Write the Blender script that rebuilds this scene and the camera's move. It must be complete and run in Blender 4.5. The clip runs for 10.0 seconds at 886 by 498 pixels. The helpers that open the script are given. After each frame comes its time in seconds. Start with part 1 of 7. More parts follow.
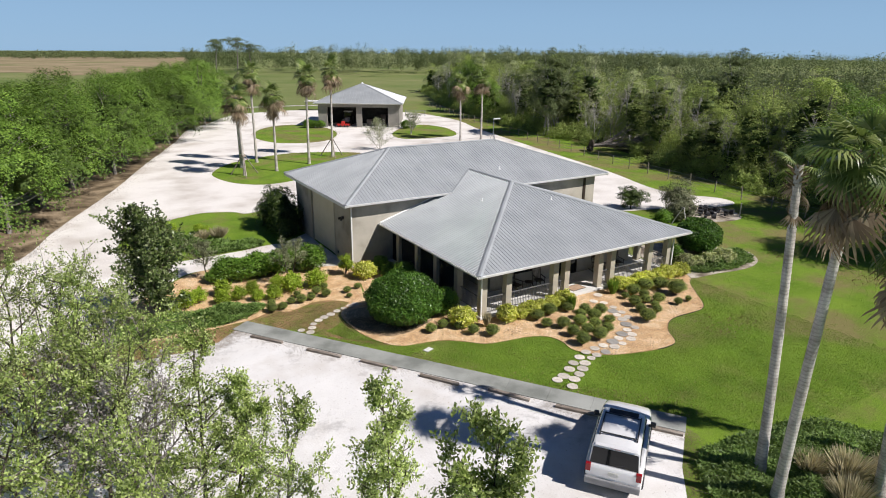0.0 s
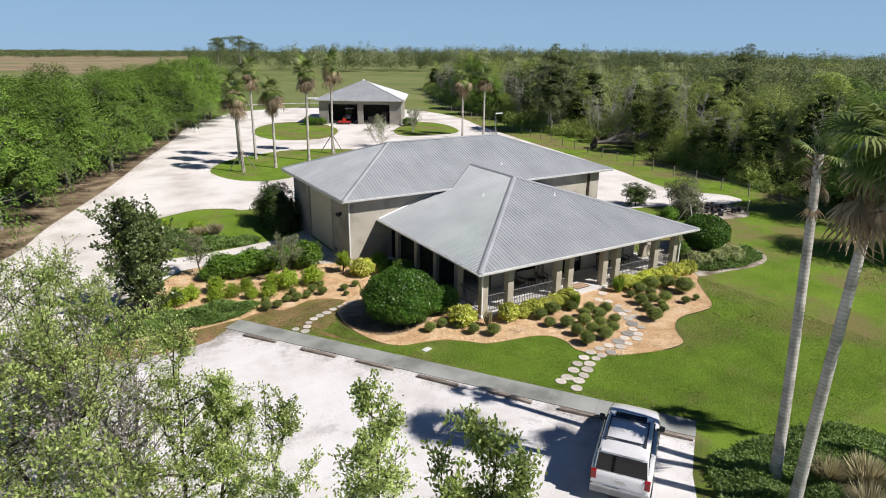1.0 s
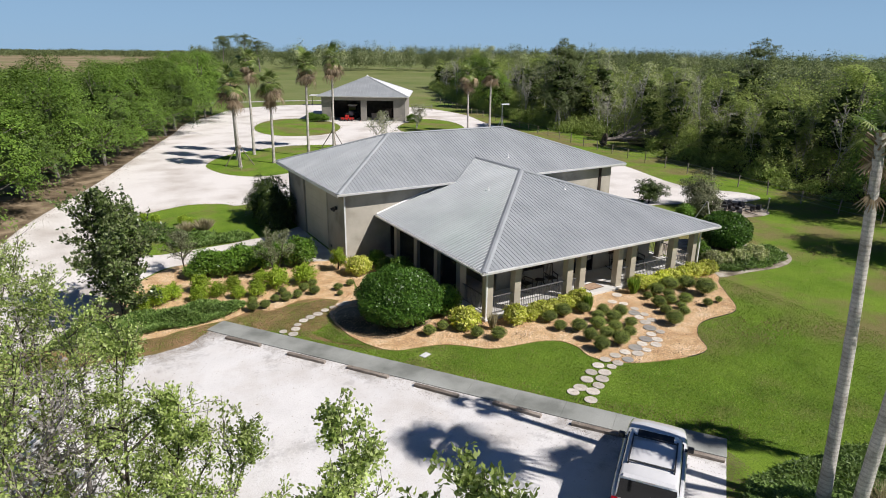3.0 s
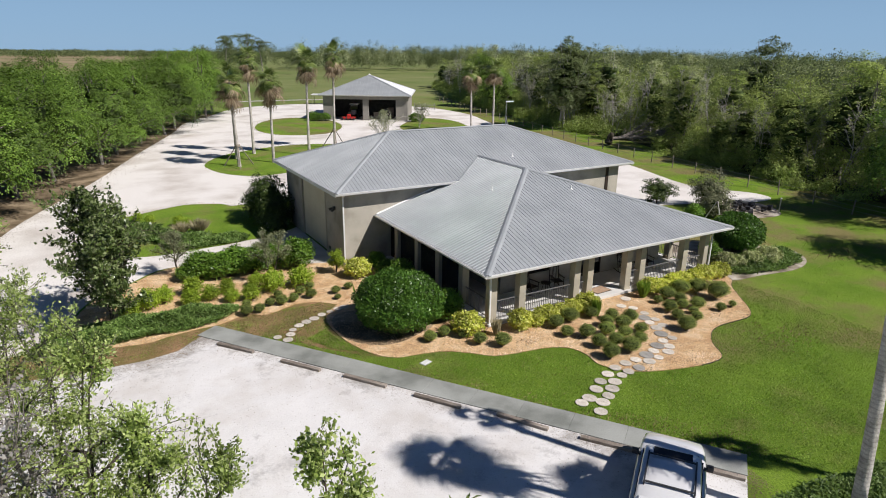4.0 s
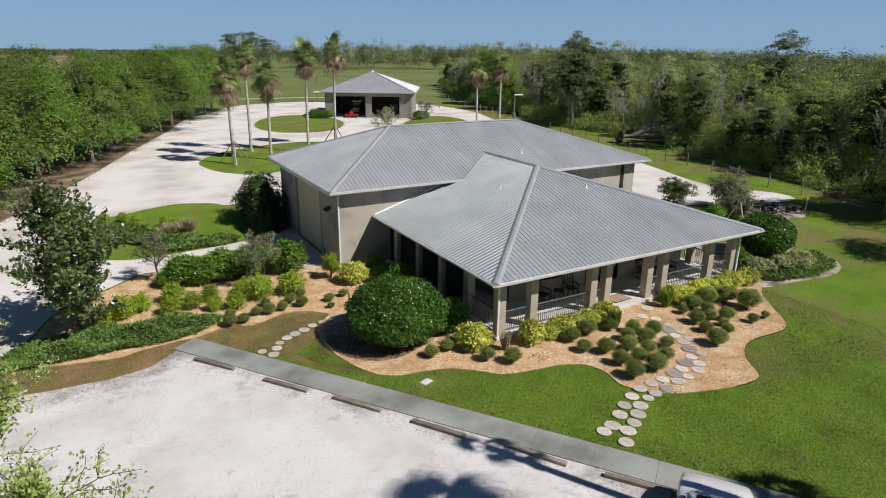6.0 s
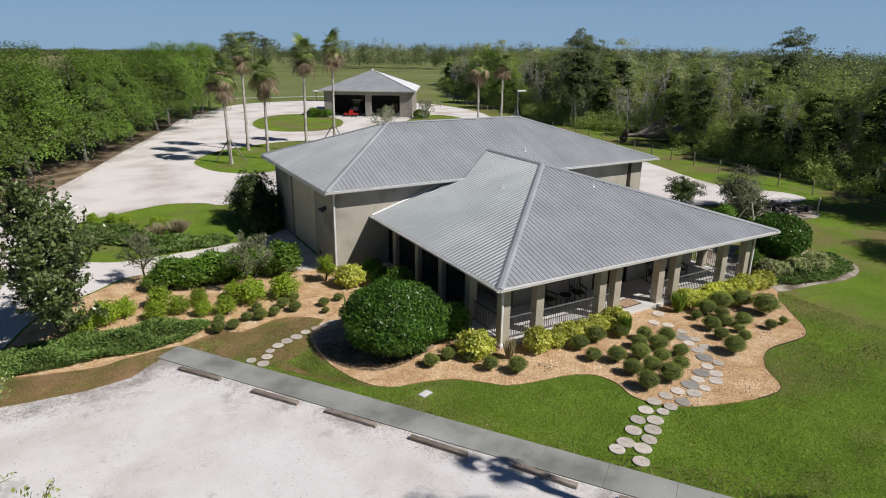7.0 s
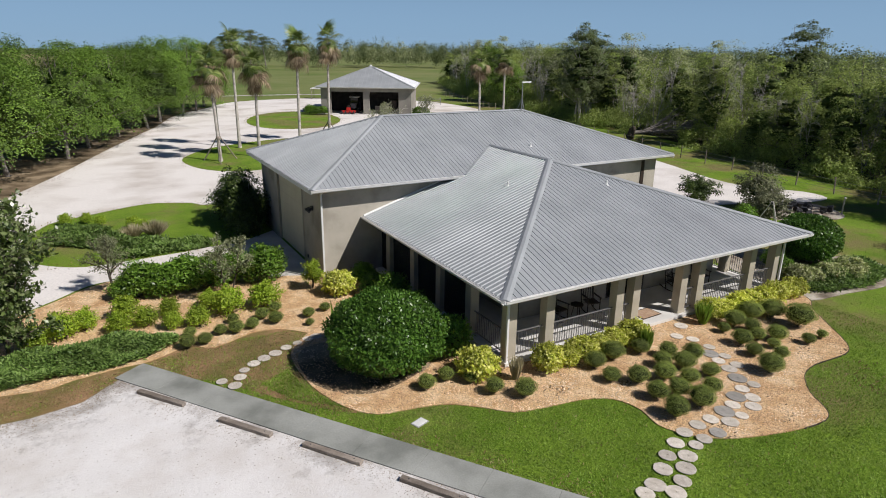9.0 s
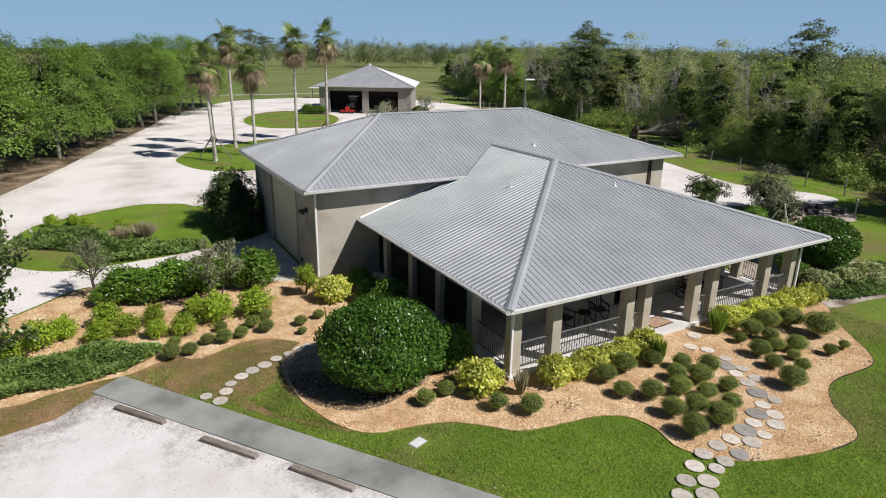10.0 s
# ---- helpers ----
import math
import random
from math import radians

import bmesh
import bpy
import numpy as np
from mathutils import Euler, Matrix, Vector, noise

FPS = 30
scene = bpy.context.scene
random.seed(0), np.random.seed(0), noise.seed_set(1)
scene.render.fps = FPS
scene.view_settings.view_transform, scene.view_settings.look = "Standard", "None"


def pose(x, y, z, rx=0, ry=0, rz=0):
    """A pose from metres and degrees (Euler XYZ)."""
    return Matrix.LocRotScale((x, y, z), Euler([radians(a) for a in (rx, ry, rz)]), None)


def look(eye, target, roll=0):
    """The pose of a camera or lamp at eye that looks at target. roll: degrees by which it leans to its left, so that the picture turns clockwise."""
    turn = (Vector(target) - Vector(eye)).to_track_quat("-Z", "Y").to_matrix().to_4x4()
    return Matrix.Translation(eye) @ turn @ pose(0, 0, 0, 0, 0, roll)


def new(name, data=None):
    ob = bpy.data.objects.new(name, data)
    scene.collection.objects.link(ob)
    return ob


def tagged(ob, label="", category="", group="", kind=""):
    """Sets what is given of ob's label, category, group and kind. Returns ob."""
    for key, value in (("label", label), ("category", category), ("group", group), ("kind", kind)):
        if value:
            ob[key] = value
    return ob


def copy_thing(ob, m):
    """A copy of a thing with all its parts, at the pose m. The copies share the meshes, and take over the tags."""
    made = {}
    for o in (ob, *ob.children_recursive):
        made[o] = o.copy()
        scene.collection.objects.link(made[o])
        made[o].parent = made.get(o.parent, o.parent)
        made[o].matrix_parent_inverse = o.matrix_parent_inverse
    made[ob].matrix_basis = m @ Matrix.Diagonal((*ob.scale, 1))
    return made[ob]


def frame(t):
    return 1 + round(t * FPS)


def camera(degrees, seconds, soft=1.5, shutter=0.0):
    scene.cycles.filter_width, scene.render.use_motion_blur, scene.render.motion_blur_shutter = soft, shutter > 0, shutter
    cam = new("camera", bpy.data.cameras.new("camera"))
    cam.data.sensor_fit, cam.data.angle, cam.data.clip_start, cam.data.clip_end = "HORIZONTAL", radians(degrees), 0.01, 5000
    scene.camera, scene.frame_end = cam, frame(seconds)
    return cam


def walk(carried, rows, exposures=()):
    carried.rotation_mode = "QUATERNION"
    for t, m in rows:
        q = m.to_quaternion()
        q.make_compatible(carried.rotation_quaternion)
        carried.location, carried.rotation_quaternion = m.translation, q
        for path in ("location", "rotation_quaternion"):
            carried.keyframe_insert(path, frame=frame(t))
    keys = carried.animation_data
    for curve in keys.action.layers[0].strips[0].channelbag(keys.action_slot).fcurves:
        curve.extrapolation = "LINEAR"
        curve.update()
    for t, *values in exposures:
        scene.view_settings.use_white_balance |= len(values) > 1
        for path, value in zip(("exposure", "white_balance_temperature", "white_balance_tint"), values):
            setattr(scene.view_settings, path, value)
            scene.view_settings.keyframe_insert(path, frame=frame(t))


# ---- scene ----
cam = camera(71.3, 10.0, soft=0.95)
PATH = [
    (0, (-3.071, 1.874, 13.943), (-2.075, 3.493, 13.32), 0.7),
    (0.5, (-2.798, 2.226, 13.735), (-1.805, 3.846, 13.11), 0.7),
    (1, (-2.418, 2.62, 13.464), (-1.43, 4.243, 12.839), 0.7),
    (1.5, (-2.065, 3.053, 13.214), (-1.085, 4.681, 12.59), 0.7),
    (2, (-1.708, 3.521, 12.927), (-0.73, 5.151, 12.305), 0.7),
    (2.5, (-1.353, 4.018, 12.666), (-0.377, 5.649, 12.044), 0.8),
    (4, (-0.332, 5.534, 12.148), (0.632, 7.172, 11.527), 0.8),
    (4.5, (0.025, 6.065, 11.999), (0.984, 7.706, 11.376), 0.8),
    (5, (0.382, 6.634, 11.83), (1.336, 8.277, 11.206), 0.8),
    (5.5, (0.733, 7.217, 11.646), (1.685, 8.862, 11.023), 0.8),
    (7, (1.789, 8.995, 11.12), (2.737, 10.643, 10.499), 0.8),
    (7.5, (2.161, 9.569, 10.872), (3.108, 11.218, 10.251), 0.8),
    (8, (2.538, 10.141, 10.675), (3.484, 11.79, 10.054), 0.8),
    (8.5, (2.884, 10.714, 10.528), (3.83, 12.363, 9.908), 0.8),
    (9, (3.235, 11.302, 10.427), (4.181, 12.951, 9.806), 0.8),
    (9.5, (3.558, 11.875, 10.296), (4.504, 13.524, 9.675), 0.9),
    (10, (3.865, 12.429, 10.18), (4.812, 14.078, 9.56), 0.9),
]
walk(cam, [(t, look(eye, target, roll)) for t, eye, target, roll in PATH],
     [(0.0, 0.10, 6300, 14), (2.5, 0.05, 6300, 14), (5.0, -0.12, 6300, 14), (7.5, -0.27, 6300, 14), (9.0, -0.19, 6300, 14), (10.0, -0.05, 6300, 14)])

# ---- sky and sun ----
SUN_AZ, SUN_EL = -55.5, 45.5
world = bpy.data.worlds.new("sky")
scene.world = world
world.use_nodes = True
wn = world.node_tree.nodes
sky = wn.new("ShaderNodeTexSky")
sky.sky_type = "NISHITA"
sky.sun_disc = False
sky.sun_elevation = radians(SUN_EL)
sky.sun_rotation = radians(90 - SUN_AZ)
sky.air_density, sky.dust_density, sky.ozone_density = 0.66, 0.0, 7.5
# pale blue haze low over the horizon all round
haze = wn.new("ShaderNodeMix")
haze.data_type = "RGBA"
haze.inputs[7].default_value = (5.7, 9.2, 12.8, 1)
high = wn.new("ShaderNodeSeparateXYZ")
fade = wn.new("ShaderNodeMapRange")
fade.interpolation_type = "SMOOTHSTEP"
fade.inputs["From Min"].default_value, fade.inputs["From Max"].default_value = 0.02, 0.26
fade.inputs["To Min"].default_value, fade.inputs["To Max"].default_value = 0.86, 0.0
wl = world.node_tree.links
wl.new(wn.new("ShaderNodeTexCoord").outputs["Generated"], high.inputs[0])
wl.new(high.outputs["Z"], fade.inputs["Value"])
wl.new(fade.outputs["Result"], haze.inputs[0])
wl.new(sky.outputs[0], haze.inputs[6])
wl.new(haze.outputs[2], wn["Background"].inputs[0])
wn["Background"].inputs[1].default_value = 0.051
sun = new("sun", bpy.data.lights.new("sun", "SUN"))
sun.data.energy, sun.data.angle, sun.data.color = 5.3, radians(0.53), (1.0, 0.95, 0.87)
SUN_DIR = Vector((math.cos(radians(SUN_EL)) * math.cos(radians(SUN_AZ)),
                  math.cos(radians(SUN_EL)) * math.sin(radians(SUN_AZ)), math.sin(radians(SUN_EL))))
sun.matrix_world = look(SUN_DIR * 60, (0, 0, 0))

# ---- materials ----
def node_mat(name):
    m = bpy.data.materials.new(name)
    m.use_nodes = True
    t = m.node_tree
    return m, t.nodes, t.links, t.nodes["Principled BSDF"]


def surface(name, cols, scale=3.0, rough=0.7, metal=0.0, bump=0.0, bump_scale=40.0, fine=30.0, fine_amt=0.12,
            obj_var=0.0, island_var=0.0, stops=(0.35, 0.65), coords="Object", spec=0.5, detail=5.0):
    """Two-scale noise paint over the colours in cols, with optional relief and a shift for each object or island."""
    m, n, l, p = node_mat(name)
    tc = n.new("ShaderNodeTexCoord")
    geo = n.new("ShaderNodeNewGeometry")
    src = geo.outputs["Position"] if coords == "World" else tc.outputs["Object"]
    big = n.new("ShaderNodeTexNoise")
    big.inputs["Scale"].default_value, big.inputs["Detail"].default_value = scale, detail
    l.new(src, big.inputs["Vector"])
    ramp = n.new("ShaderNodeValToRGB")
    el = ramp.color_ramp.elements
    for i, c in enumerate(cols):
        pos = stops[0] + (stops[1] - stops[0]) * i / max(1, len(cols) - 1)
        e = el[i] if i < 2 else el.new(pos)
        e.position, e.color = pos, (*c, 1)
    for i, c in enumerate(cols):
        el[i].position = stops[0] + (stops[1] - stops[0]) * i / max(1, len(cols) - 1)
        el[i].color = (*c, 1)
    l.new(big.outputs["Fac"], ramp.inputs["Fac"])
    small = n.new("ShaderNodeTexNoise")
    small.inputs["Scale"].default_value, small.inputs["Detail"].default_value = fine, 4.0
    l.new(src, small.inputs["Vector"])
    hsv = n.new("ShaderNodeHueSaturation")
    mr = n.new("ShaderNodeMapRange")
    mr.inputs["From Min"].default_value, mr.inputs["From Max"].default_value = 0.25, 0.75
    mr.inputs["To Min"].default_value, mr.inputs["To Max"].default_value = 1 - fine_amt, 1 + fine_amt
    l.new(small.outputs["Fac"], mr.inputs["Value"])
    value = mr.outputs["Result"]
    for amount, out in ((obj_var, n.new("ShaderNodeObjectInfo").outputs["Random"]), (island_var, geo.outputs["Random Per Island"])):
        if amount:
            r2 = n.new("ShaderNodeMapRange")
            r2.inputs["To Min"].default_value, r2.inputs["To Max"].default_value = 1 - amount, 1 + amount
            l.new(out, r2.inputs["Value"])
            mul = n.new("ShaderNodeMath")
            mul.operation = "MULTIPLY"
            l.new(value, mul.inputs[0])
            l.new(r2.outputs["Result"], mul.inputs[1])
            value = mul.outputs[0]
    l.new(value, hsv.inputs["Value"])
    l.new(ramp.outputs["Color"], hsv.inputs["Color"])
    l.new(hsv.outputs["Color"], p.inputs["Base Color"])
    p.inputs["Roughness"].default_value, p.inputs["Metallic"].default_value = rough, metal
    p.inputs["Specular IOR Level"].default_value = spec
    if bump:
        bn = n.new("ShaderNodeTexNoise")
        bn.inputs["Scale"].default_value, bn.inputs["Detail"].default_value = bump_scale, 6.0
        l.new(src, bn.inputs["Vector"])
        b = n.new("ShaderNodeBump")
        b.inputs["Strength"].default_value, b.inputs["Distance"].default_value = bump, 0.03
        l.new(bn.outputs["Fac"], b.inputs["Height"])
        l.new(b.outputs["Normal"], p.inputs["Normal"])
    return m


def leaf_mat(name, cols, trans=0.35, rough=0.5, obj_var=0.15):
    """Leaves: a colour for each leaf, a shift for each plant, and light that comes through."""
    m, n, l, p = node_mat(name)
    geo = n.new("ShaderNodeNewGeometry")
    ramp = n.new("ShaderNodeValToRGB")
    el = ramp.color_ramp.elements
    while len(el) < len(cols):
        el.new(0.5)
    for i, c in enumerate(cols):
        el[i].position = i / (len(cols) - 1)
    for i, c in enumerate(cols):
        el[i].color = (*c, 1)
    l.new(geo.outputs["Random Per Island"], ramp.inputs["Fac"])
    pn = n.new("ShaderNodeTexNoise")
    pn.inputs["Scale"].default_value = 0.6
    l.new(geo.outputs["Position"], pn.inputs["Vector"])
    hsv = n.new("ShaderNodeHueSaturation")
    oi = n.new("ShaderNodeObjectInfo")
    a = n.new("ShaderNodeMapRange")
    a.inputs["To Min"].default_value, a.inputs["To Max"].default_value = 1 - obj_var, 1 + obj_var
    l.new(oi.outputs["Random"], a.inputs["Value"])
    b = n.new("ShaderNodeMapRange")
    b.inputs["From Min"].default_value, b.inputs["From Max"].default_value = 0.3, 0.7
    b.inputs["To Min"].default_value, b.inputs["To Max"].default_value = 0.68, 1.32
    l.new(pn.outputs["Fac"], b.inputs["Value"])
    mul = n.new("ShaderNodeMath")
    mul.operation = "MULTIPLY"
    l.new(a.outputs["Result"], mul.inputs[0])
    l.new(b.outputs["Result"], mul.inputs[1])
    l.new(mul.outputs[0], hsv.inputs["Value"])
    l.new(ramp.outputs["Color"], hsv.inputs["Color"])
    l.new(hsv.outputs["Color"], p.inputs["Base Color"])
    p.inputs["Roughness"].default_value = rough
    p.inputs["Specular IOR Level"].default_value = 0.3
    tr = n.new("ShaderNodeBsdfTranslucent")
    l.new(hsv.outputs["Color"], tr.inputs["Color"])
    mix = n.new("ShaderNodeMixShader")
    mix.inputs[0].default_value = trans
    l.new(p.outputs[0], mix.inputs[1])
    l.new(tr.outputs[0], mix.inputs[2])
    l.new(mix.outputs[0], n["Material Output"].inputs["Surface"])
    return m


def ring_scars(m, scale=2.5, low=0.80):
    """Darker leaf-scar rings up a palm trunk."""
    n, l = m.node_tree.nodes, m.node_tree.links
    p = n["Principled BSDF"]
    old = p.inputs["Base Color"].links[0].from_socket
    tc = n.new("ShaderNodeTexCoord")
    w = n.new("ShaderNodeTexWave")
    w.bands_direction = "Z"
    w.inputs["Scale"].default_value, w.inputs["Distortion"].default_value = scale, 3.0
    w.inputs["Detail"].default_value, w.inputs["Detail Scale"].default_value = 3.0, 2.0
    l.new(tc.outputs["Object"], w.inputs["Vector"])
    r = n.new("ShaderNodeMapRange")
    r.inputs["From Min"].default_value, r.inputs["From Max"].default_value = 0.05, 0.5
    r.inputs["To Min"].default_value = low
    l.new(w.outputs["Fac"], r.inputs["Value"])
    hsv = n.new("ShaderNodeHueSaturation")
    l.new(old, hsv.inputs["Color"])
    l.new(r.outputs["Result"], hsv.inputs["Value"])
    l.new(hsv.outputs["Color"], p.inputs["Base Color"])


def screen_mat(name, col, clear):
    m, n, l, p = node_mat(name)
    p.inputs["Base Color"].default_value = (*col, 1)
    p.inputs["Roughness"].default_value = 0.8
    tr = n.new("ShaderNodeBsdfTransparent")
    mix = n.new("ShaderNodeMixShader")
    mix.inputs[0].default_value = clear
    l.new(p.outputs[0], mix.inputs[1])
    l.new(tr.outputs[0], mix.inputs[2])
    l.new(mix.outputs[0], n["Material Output"].inputs["Surface"])
    return m


def lawn_mat(name):
    """Mown grass: fresh and dull patches, dry patches, fine blade mottle; pasture tones far out."""
    m, n, l, p = node_mat(name)
    geo = n.new("ShaderNodeNewGeometry")

    def nz(scale, detail=5.0, rough=0.5):
        t = n.new("ShaderNodeTexNoise")
        t.inputs["Scale"].default_value, t.inputs["Detail"].default_value, t.inputs["Roughness"].default_value = scale, detail, rough
        l.new(geo.outputs["Position"], t.inputs["Vector"])
        return t.outputs["Fac"]

    def mixc(fac, a, b, lo=0.0, hi=1.0):
        r = n.new("ShaderNodeMapRange")
        r.inputs["From Min"].default_value, r.inputs["From Max"].default_value = lo, hi
        l.new(fac, r.inputs["Value"])
        x = n.new("ShaderNodeMix")
        x.data_type = "RGBA"
        l.new(r.outputs["Result"], x.inputs[0])
        for i, v in ((6, a), (7, b)):
            if isinstance(v, tuple):
                x.inputs[i].default_value = (*v, 1)
            else:
                l.new(v, x.inputs[i])
        return x.outputs[2]

    fresh = mixc(nz(0.35), (0.132, 0.228, 0.020), (0.200, 0.305, 0.034), 0.35, 0.65)
    fresh = mixc(nz(2.2, 6.0, 0.65), fresh, (0.205, 0.265, 0.06), 0.52, 0.82)
    sep = n.new("ShaderNodeSeparateXYZ")
    l.new(geo.outputs["Position"], sep.inputs[0])
    open_side = n.new("ShaderNodeMapRange")
    open_side.inputs["From Min"].default_value, open_side.inputs["From Max"].default_value = 21.0, 30.0
    open_side.inputs["To Max"].default_value = 0.085
    l.new(sep.outputs["X"], open_side.inputs["Value"])
    worn = n.new("ShaderNodeMath")
    worn.operation = "ADD"
    l.new(nz(0.16, 9.0, 0.66), worn.inputs[0])
    l.new(open_side.outputs["Result"], worn.inputs[1])
    dry = mixc(worn.outputs[0], fresh, (0.235, 0.205, 0.085), 0.52, 0.66)
    blades = mixc(nz(17.0, 8.0, 0.85), (0.10, 0.14, 0.06), (1.45, 1.45, 1.35), 0.36, 0.62)
    mul = n.new("ShaderNodeMix")
    mul.data_type, mul.blend_type = "RGBA", "MULTIPLY"
    mul.inputs[0].default_value = 0.75
    l.new(dry, mul.inputs[6])
    l.new(blades, mul.inputs[7])
    near = mul.outputs[2]
    pasture = mixc(nz(0.02, 8.0, 0.7), (0.115, 0.17, 0.040), (0.23, 0.235, 0.10), 0.35, 0.65)
    far = mixc(sep.outputs["Y"], near, pasture, 105.0, 160.0)
    l.new(far, p.inputs["Base Color"])
    p.inputs["Roughness"].default_value = 0.9
    p.inputs["Specular IOR Level"].default_value = 0.15
    b = n.new("ShaderNodeBump")
    b.inputs["Strength"].default_value, b.inputs["Distance"].default_value = 0.9, 0.05
    l.new(nz(12.0, 8.0, 0.8), b.inputs["Height"])
    l.new(b.outputs["Normal"], p.inputs["Normal"])
    return m


def lot_mat(name):
    """White crushed shell with grey damp stains, tan sand and dark crumbs."""
    m, n, l, p = node_mat(name)
    geo = n.new("ShaderNodeNewGeometry")

    def nz(scale, detail=6.0, rough=0.55):
        t = n.new("ShaderNodeTexNoise")
        t.inputs["Scale"].default_value, t.inputs["Detail"].default_value, t.inputs["Roughness"].default_value = scale, detail, rough
        l.new(geo.outputs["Position"], t.inputs["Vector"])
        return t.outputs["Fac"]

    def over(base, col, fac, lo, hi, most=1.0):
        r = n.new("ShaderNodeMapRange")
        r.inputs["From Min"].default_value, r.inputs["From Max"].default_value = lo, hi
        r.inputs["To Max"].default_value = most
        l.new(fac, r.inputs["Value"])
        x = n.new("ShaderNodeMix")
        x.data_type = "RGBA"
        l.new(r.outputs["Result"], x.inputs[0])
        if isinstance(base, tuple):
            x.inputs[6].default_value = (*base, 1)
        else:
            l.new(base, x.inputs[6])
        x.inputs[7].default_value = (*col, 1)
        return x.outputs[2]

    c = over((0.70, 0.685, 0.67), (0.76, 0.745, 0.73), nz(0.7, 8.0), 0.35, 0.65)
    c = over(c, (0.60, 0.565, 0.53), nz(0.33, 9.0, 0.62), 0.46, 0.66, 0.9)
    c = over(c, (0.40, 0.385, 0.37), nz(0.26, 14.0, 0.80), 0.54, 0.62, 0.62)
    c = over(c, (0.46, 0.43, 0.40), nz(11.0, 4.0, 0.7), 0.60, 0.72, 0.8)
    # grey trodden dirt gathers along the walk
    dot = n.new("ShaderNodeVectorMath")
    dot.operation = "DOT_PRODUCT"
    dot.inputs[1].default_value = (0.8140, 0.5807, 0.0)
    l.new(geo.outputs["Position"], dot.inputs[0])
    band = n.new("ShaderNodeMapRange")
    band.inputs["From Min"].default_value, band.inputs["From Max"].default_value = 19.2, 20.9
    band.inputs["To Max"].default_value = 0.17
    l.new(dot.outputs["Value"], band.inputs["Value"])
    sep = n.new("ShaderNodeSeparateXYZ")
    l.new(geo.outputs["Position"], sep.inputs[0])
    back = n.new("ShaderNodeMapRange")
    back.inputs["From Min"].default_value, back.inputs["From Max"].default_value = 28.6, 31.0
    back.inputs["To Max"].default_value = 0.20
    l.new(sep.outputs["Y"], back.inputs["Value"])
    most = n.new("ShaderNodeMath")
    most.operation = "MAXIMUM"
    l.new(band.outputs["Result"], most.inputs[0])
    l.new(back.outputs["Result"], most.inputs[1])
    add = n.new("ShaderNodeMath")
    add.operation = "ADD"
    l.new(nz(0.75, 14.0, 0.72), add.inputs[0])
    l.new(most.outputs[0], add.inputs[1])
    c = over(c, (0.33, 0.31, 0.29), add.outputs[0], 0.62, 0.76, 0.8)
    l.new(c, p.inputs["Base Color"])
    p.inputs["Roughness"].default_value = 0.95
    p.inputs["Specular IOR Level"].default_value = 0.1
    b = n.new("ShaderNodeBump")
    b.inputs["Strength"].default_value, b.inputs["Distance"].default_value = 0.5, 0.03
    l.new(nz(14.0, 6.0, 0.7), b.inputs["Height"])
    l.new(b.outputs["Normal"], p.inputs["Normal"])
    return m


M = {}
M["lawn"] = lawn_mat("lawn")
M["shell"] = lot_mat("white_shell")
M["drive"] = surface("pale_shell_drive", [(0.53, 0.48, 0.43), (0.66, 0.62, 0.575), (0.76, 0.725, 0.685)], 0.22, 0.95, stops=(0.30, 0.56), bump=0.8, bump_scale=9, fine=10, fine_amt=0.12, detail=9, coords="World", spec=0.1)
M["sand"] = surface("dirty_sand", [(0.16, 0.13, 0.10), (0.36, 0.31, 0.25), (0.50, 0.46, 0.40)], 0.9, 0.95, bump=0.8, bump_scale=12, fine=14, fine_amt=0.25, coords="World", spec=0.1)
M["concrete"] = surface("concrete", [(0.20, 0.21, 0.19), (0.31, 0.32, 0.295), (0.37, 0.38, 0.355)], 0.55, 0.9, bump=0.3, bump_scale=60, fine=22, fine_amt=0.10, obj_var=0.01, spec=0.2, detail=9, coords="World")
M["apron"] = surface("pale_concrete", [(0.52, 0.50, 0.46), (0.66, 0.64, 0.60)], 0.9, 0.9, bump=0.2, fine=60, fine_amt=0.06, spec=0.2)
M["mulch"] = surface("pebble_mulch", [(0.45, 0.275, 0.135), (0.57, 0.385, 0.205), (0.67, 0.50, 0.31)], 1.6, 0.95, bump=0.6, bump_scale=20, fine=22, fine_amt=0.42, detail=8, coords="World", spec=0.15)
M["pebble"] = surface("pebbles", [(0.47, 0.30, 0.17), (0.60, 0.42, 0.25), (0.72, 0.57, 0.40)], 0.7, 0.9, island_var=0.38, coords="World", spec=0.2)
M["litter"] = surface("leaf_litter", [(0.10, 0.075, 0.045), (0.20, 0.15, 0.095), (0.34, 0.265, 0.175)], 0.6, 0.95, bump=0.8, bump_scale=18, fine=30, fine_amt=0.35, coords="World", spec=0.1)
M["drygrass"] = surface("dry_grass", [(0.14, 0.145, 0.04), (0.23, 0.165, 0.07), (0.34, 0.21, 0.115)], 0.9, 0.95, bump=0.9, bump_scale=30, fine=28, fine_amt=0.4, coords="World", spec=0.1)
M["brownfield"] = surface("dry_marsh", [(0.25, 0.21, 0.125), (0.31, 0.245, 0.16), (0.20, 0.20, 0.10)], 0.012, 1.0, fine=0.08, fine_amt=0.2, coords="World", spec=0.0)
M["roof"] = surface("galvanised_roof", [(0.325, 0.345, 0.355), (0.390, 0.410, 0.420)], 0.5, 0.55, metal=0.15, fine=9, fine_amt=0.05, obj_var=0.035)
